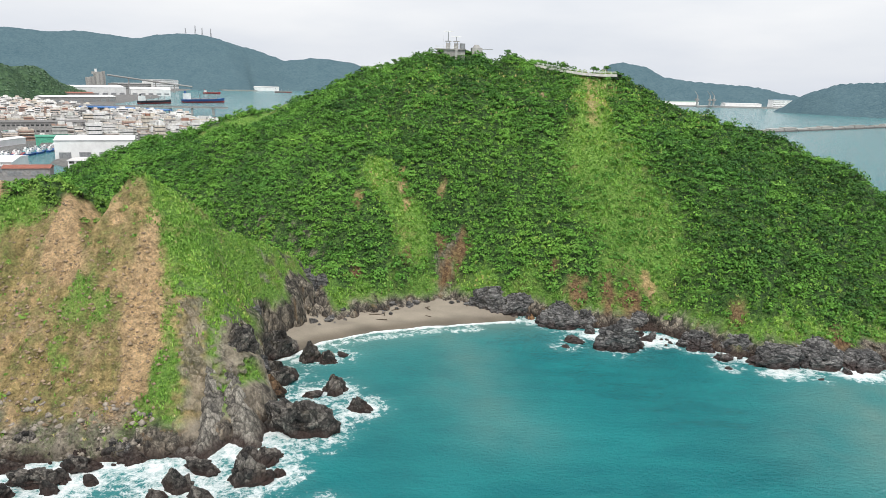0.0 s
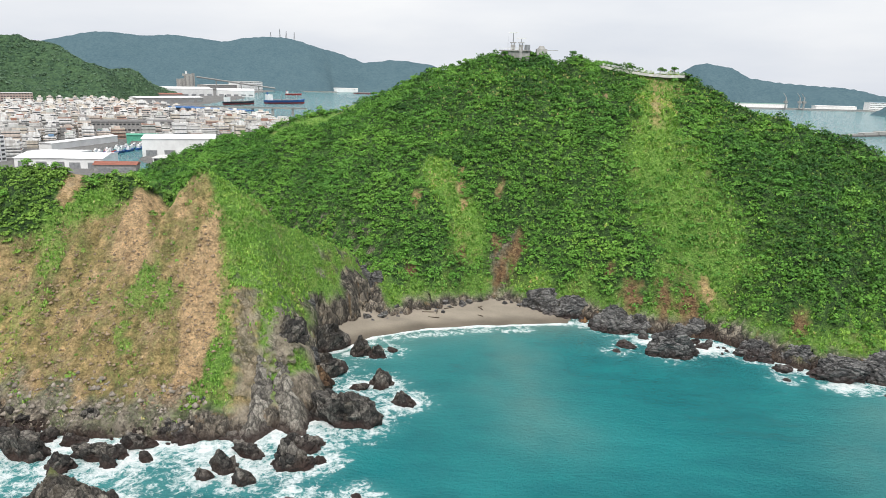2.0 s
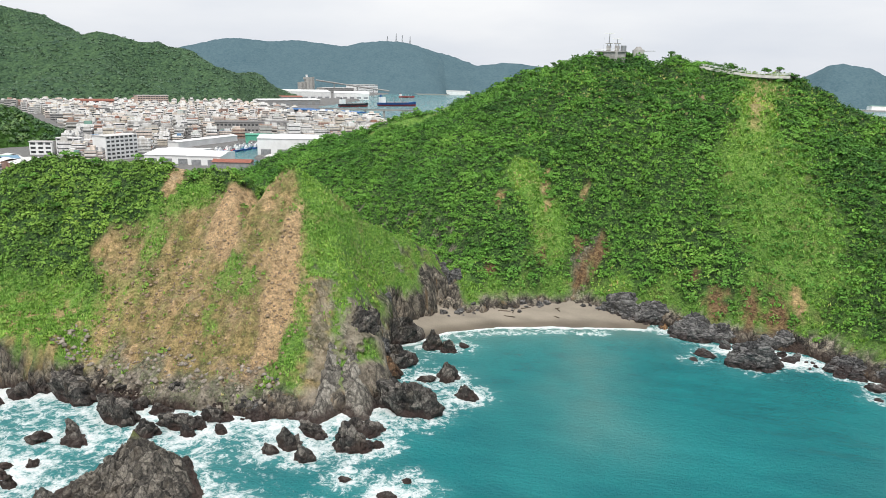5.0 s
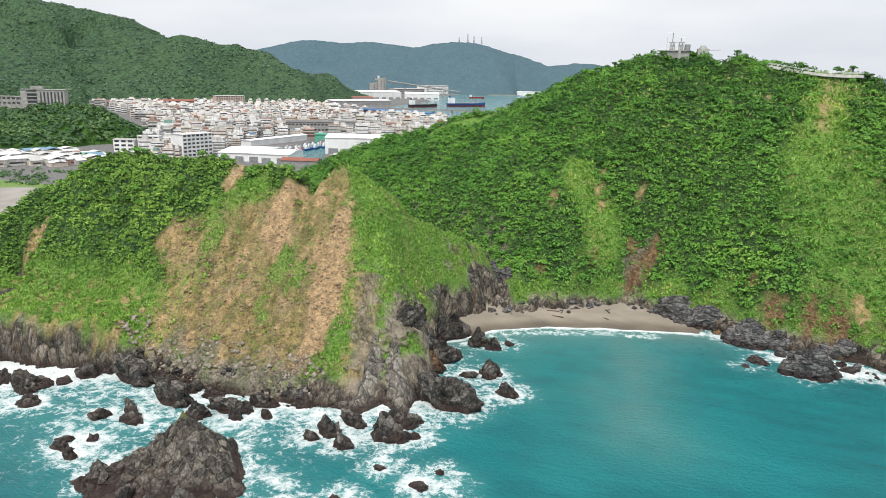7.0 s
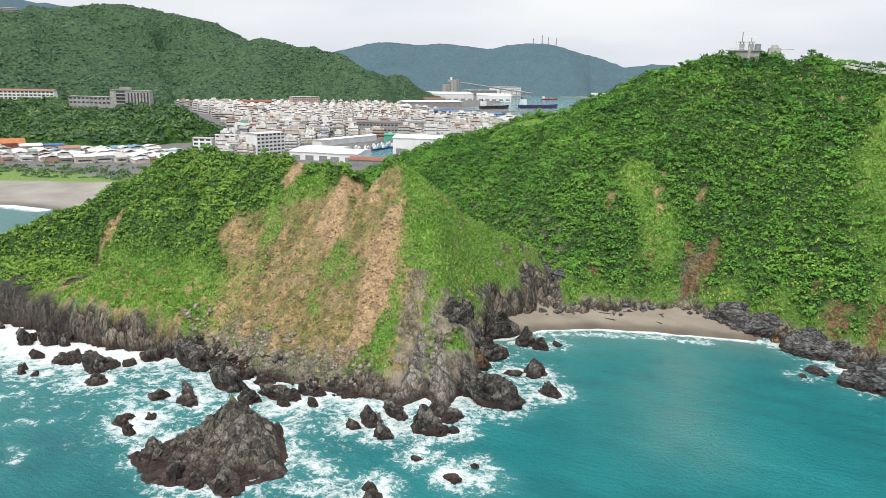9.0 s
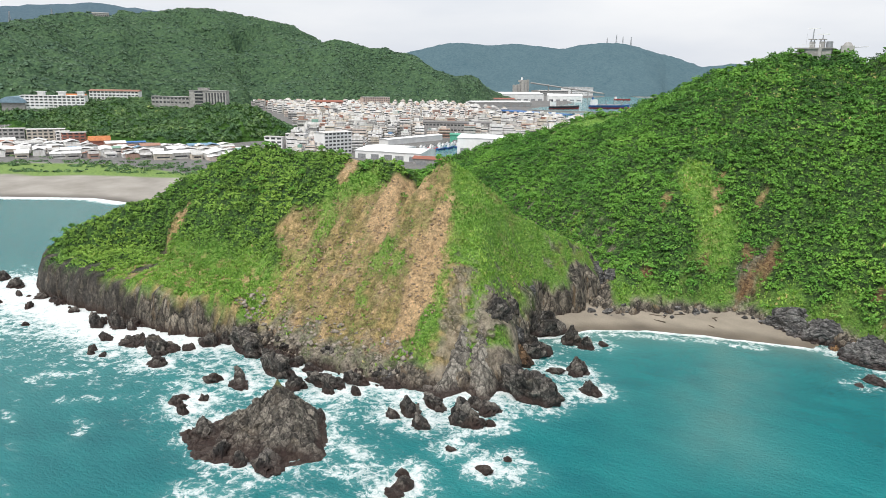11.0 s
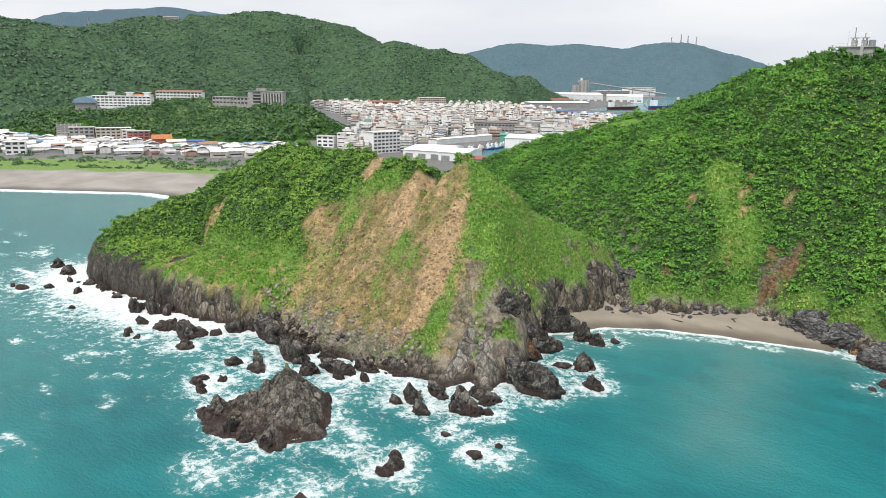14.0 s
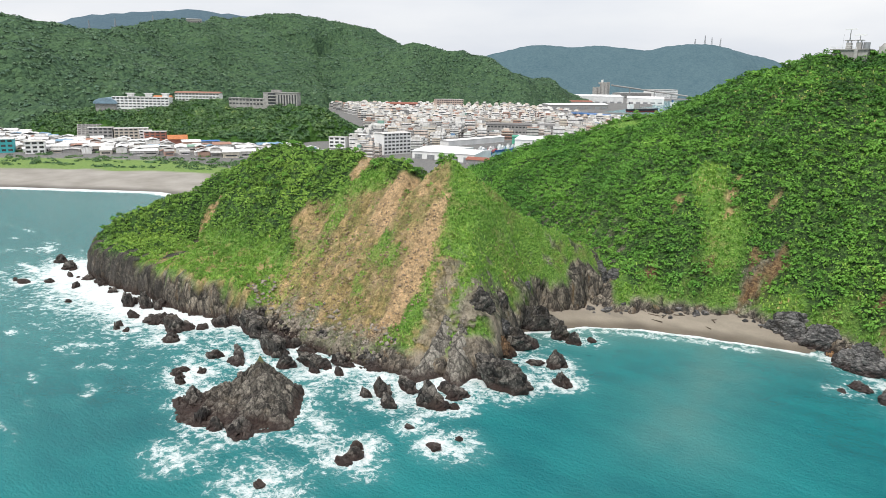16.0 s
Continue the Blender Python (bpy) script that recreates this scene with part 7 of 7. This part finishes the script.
part("whip_antenna", rod((-4.6, 0, 2), (-4.6, 0, 8.2), 0.05, 0.03, 5), M_STEEL, station)

hut = tagged(new("concrete_hut"), "weathered grey bunker hut near the summit", "hut")
hut.matrix_basis = pose(15.5, 346, ground_at(15.5, 346) - 0.4, 0, 0, 10)
part("wall", box(-2.4, 2.4, -2, 2, -1, 3.6), M_CONCRETE, hut)
part("dome", rod((0, 0, 3.61), (0, 0, 5.0), 2.0, 1.0, 12), M_CONCRETE, hut)
part("barrel", rod((1.5, -1, 3.0), (7.5, -1.4, 3.2), 0.18, 0.12, 8), M_STEEL, hut)

# the road along the ridge, with its retaining wall and white rail
ROAD = [(43, 341), (50, 337), (57, 332.5), (64, 328), (71, 323), (77.5, 318.5)]
road_rows = []
bm, wall_bm = bmesh.new(), bmesh.new()
for k, (x, y) in enumerate(ROAD):
    a, b = ROAD[max(k - 1, 0)], ROAD[min(k + 1, len(ROAD) - 1)]
    d = Vector((b[0] - a[0], b[1] - a[1], 0)).normalized()
    s = Vector((d.y, -d.x, 0))
    z = 80.9 + 4.0 * max(0.0, (70 - x) / 27) ** 1.5
    c = Vector((x, y, z))
    road_rows.append((c, s))
v0 = None
for c, s in road_rows:
    v = [bm.verts.new(c + s * 2.6), bm.verts.new(c - s * 3.2), bm.verts.new(c - s * 3.2 - Vector((0, 0, 4))), bm.verts.new(c + s * 2.6 - Vector((0, 0, 0.3)))]
    w = [wall_bm.verts.new(c + s * 2.6 + Vector((0, 0, 0.25))), wall_bm.verts.new(c + s * 3.0 + Vector((0, 0, 0.25))), wall_bm.verts.new(c + s * 3.2 - Vector((0, 0, 0.9))), wall_bm.verts.new(c + s * 2.6 - Vector((0, 0, 0.9)))]
    if v0:
        for i in range(4):
            bm.faces.new((v0[i], v0[(i + 1) % 4], v[(i + 1) % 4], v[i]))
            wall_bm.faces.new((w0[i], w0[(i + 1) % 4], w[(i + 1) % 4], w[i]))
    v0, w0 = v, w
me = bpy.data.meshes.new("road")
bm.to_mesh(me)
bm.free()
thing("road", me, M_CONCRETE, "narrow grey concrete road along the ridge", "road", kind="structure")
me = bpy.data.meshes.new("retaining_wall")
wall_bm.to_mesh(me)
wall_bm.free()
thing("retaining_wall", me, M_PALECONCRETE, "pale concrete wall under the ridge road", "wall")
rail = tagged(new("guard_rail"), "white guard rail along the ridge road", "guard rail")
for (c0, s0), (c1, s1) in zip(road_rows[:-1], road_rows[1:]):
    for z in (0.75, 1.15):
        part("bar", rod(c0 + s0 * 2.8 + Vector((0, 0, z)), c1 + s1 * 2.8 + Vector((0, 0, z)), 0.1, 0.1, 6), M_WHITE, rail)
    for f in (0.0, 0.33, 0.67):
        p = c0.lerp(c1, f) + s0.lerp(s1, f) * 2.8
        part("post", rod(p + Vector((0, 0, 0.2)), p + Vector((0, 0, 1.25)), 0.1, 0.1, 6), M_WHITE, rail)
sign = tagged(new("concrete_pillar"), "white concrete pillar beside the ridge road", "pillar")
part("shaft", box(-0.6, 0.6, -0.5, 0.5, -0.5, 2.6), M_WHITE, sign)
part("cap", box(-0.75, 0.75, -0.65, 0.65, 2.61, 2.8), M_CONCRETE, sign)
sign.matrix_basis = pose(72.5, 325.5, 80.6, 0, 0, -30)
for x, y, s in ((68, 328.5, 1.1), (69.5, 328, 0.9), (60, 333, 0.6), (46, 342, 0.8)):
    t = copy_thing(tree_kinds[2], pose(x, y, 81.2, 0, 0, 40 * s))
    t.scale = (s, s, s)

# drift logs on the cove beach, and a low wall at the end of the spur
log_rng = random.Random(12)
for k in range(14):
    x = log_rng.uniform(-36, 12)
    y = 209 + 0.3 * (x + 36) + log_rng.uniform(0, 10)
    z = float(sand_height(np.array(x), np.array(y)))
    ln = log_rng.uniform(1.5, 4.5)
    me = bpy.data.meshes.new("drift_log")
    bm = rod((-ln / 2, 0, 0.12), (ln / 2, 0.2, 0.16), 0.18, 0.1, 7)
    add_rod(bm, (ln * 0.1, 0, 0.15), (ln * 0.25, 0.6, 0.3), 0.07, 0.03, 5)
    bm.to_mesh(me)
    bm.free()
    me.materials.append(M_BARK)
    log = tagged(new("drift_log", me), "grey weathered drift log on the sand", "log", "drift logs on the beach")
    log.matrix_basis = pose(x, y, z, 0, 0, log_rng.uniform(0, 180))
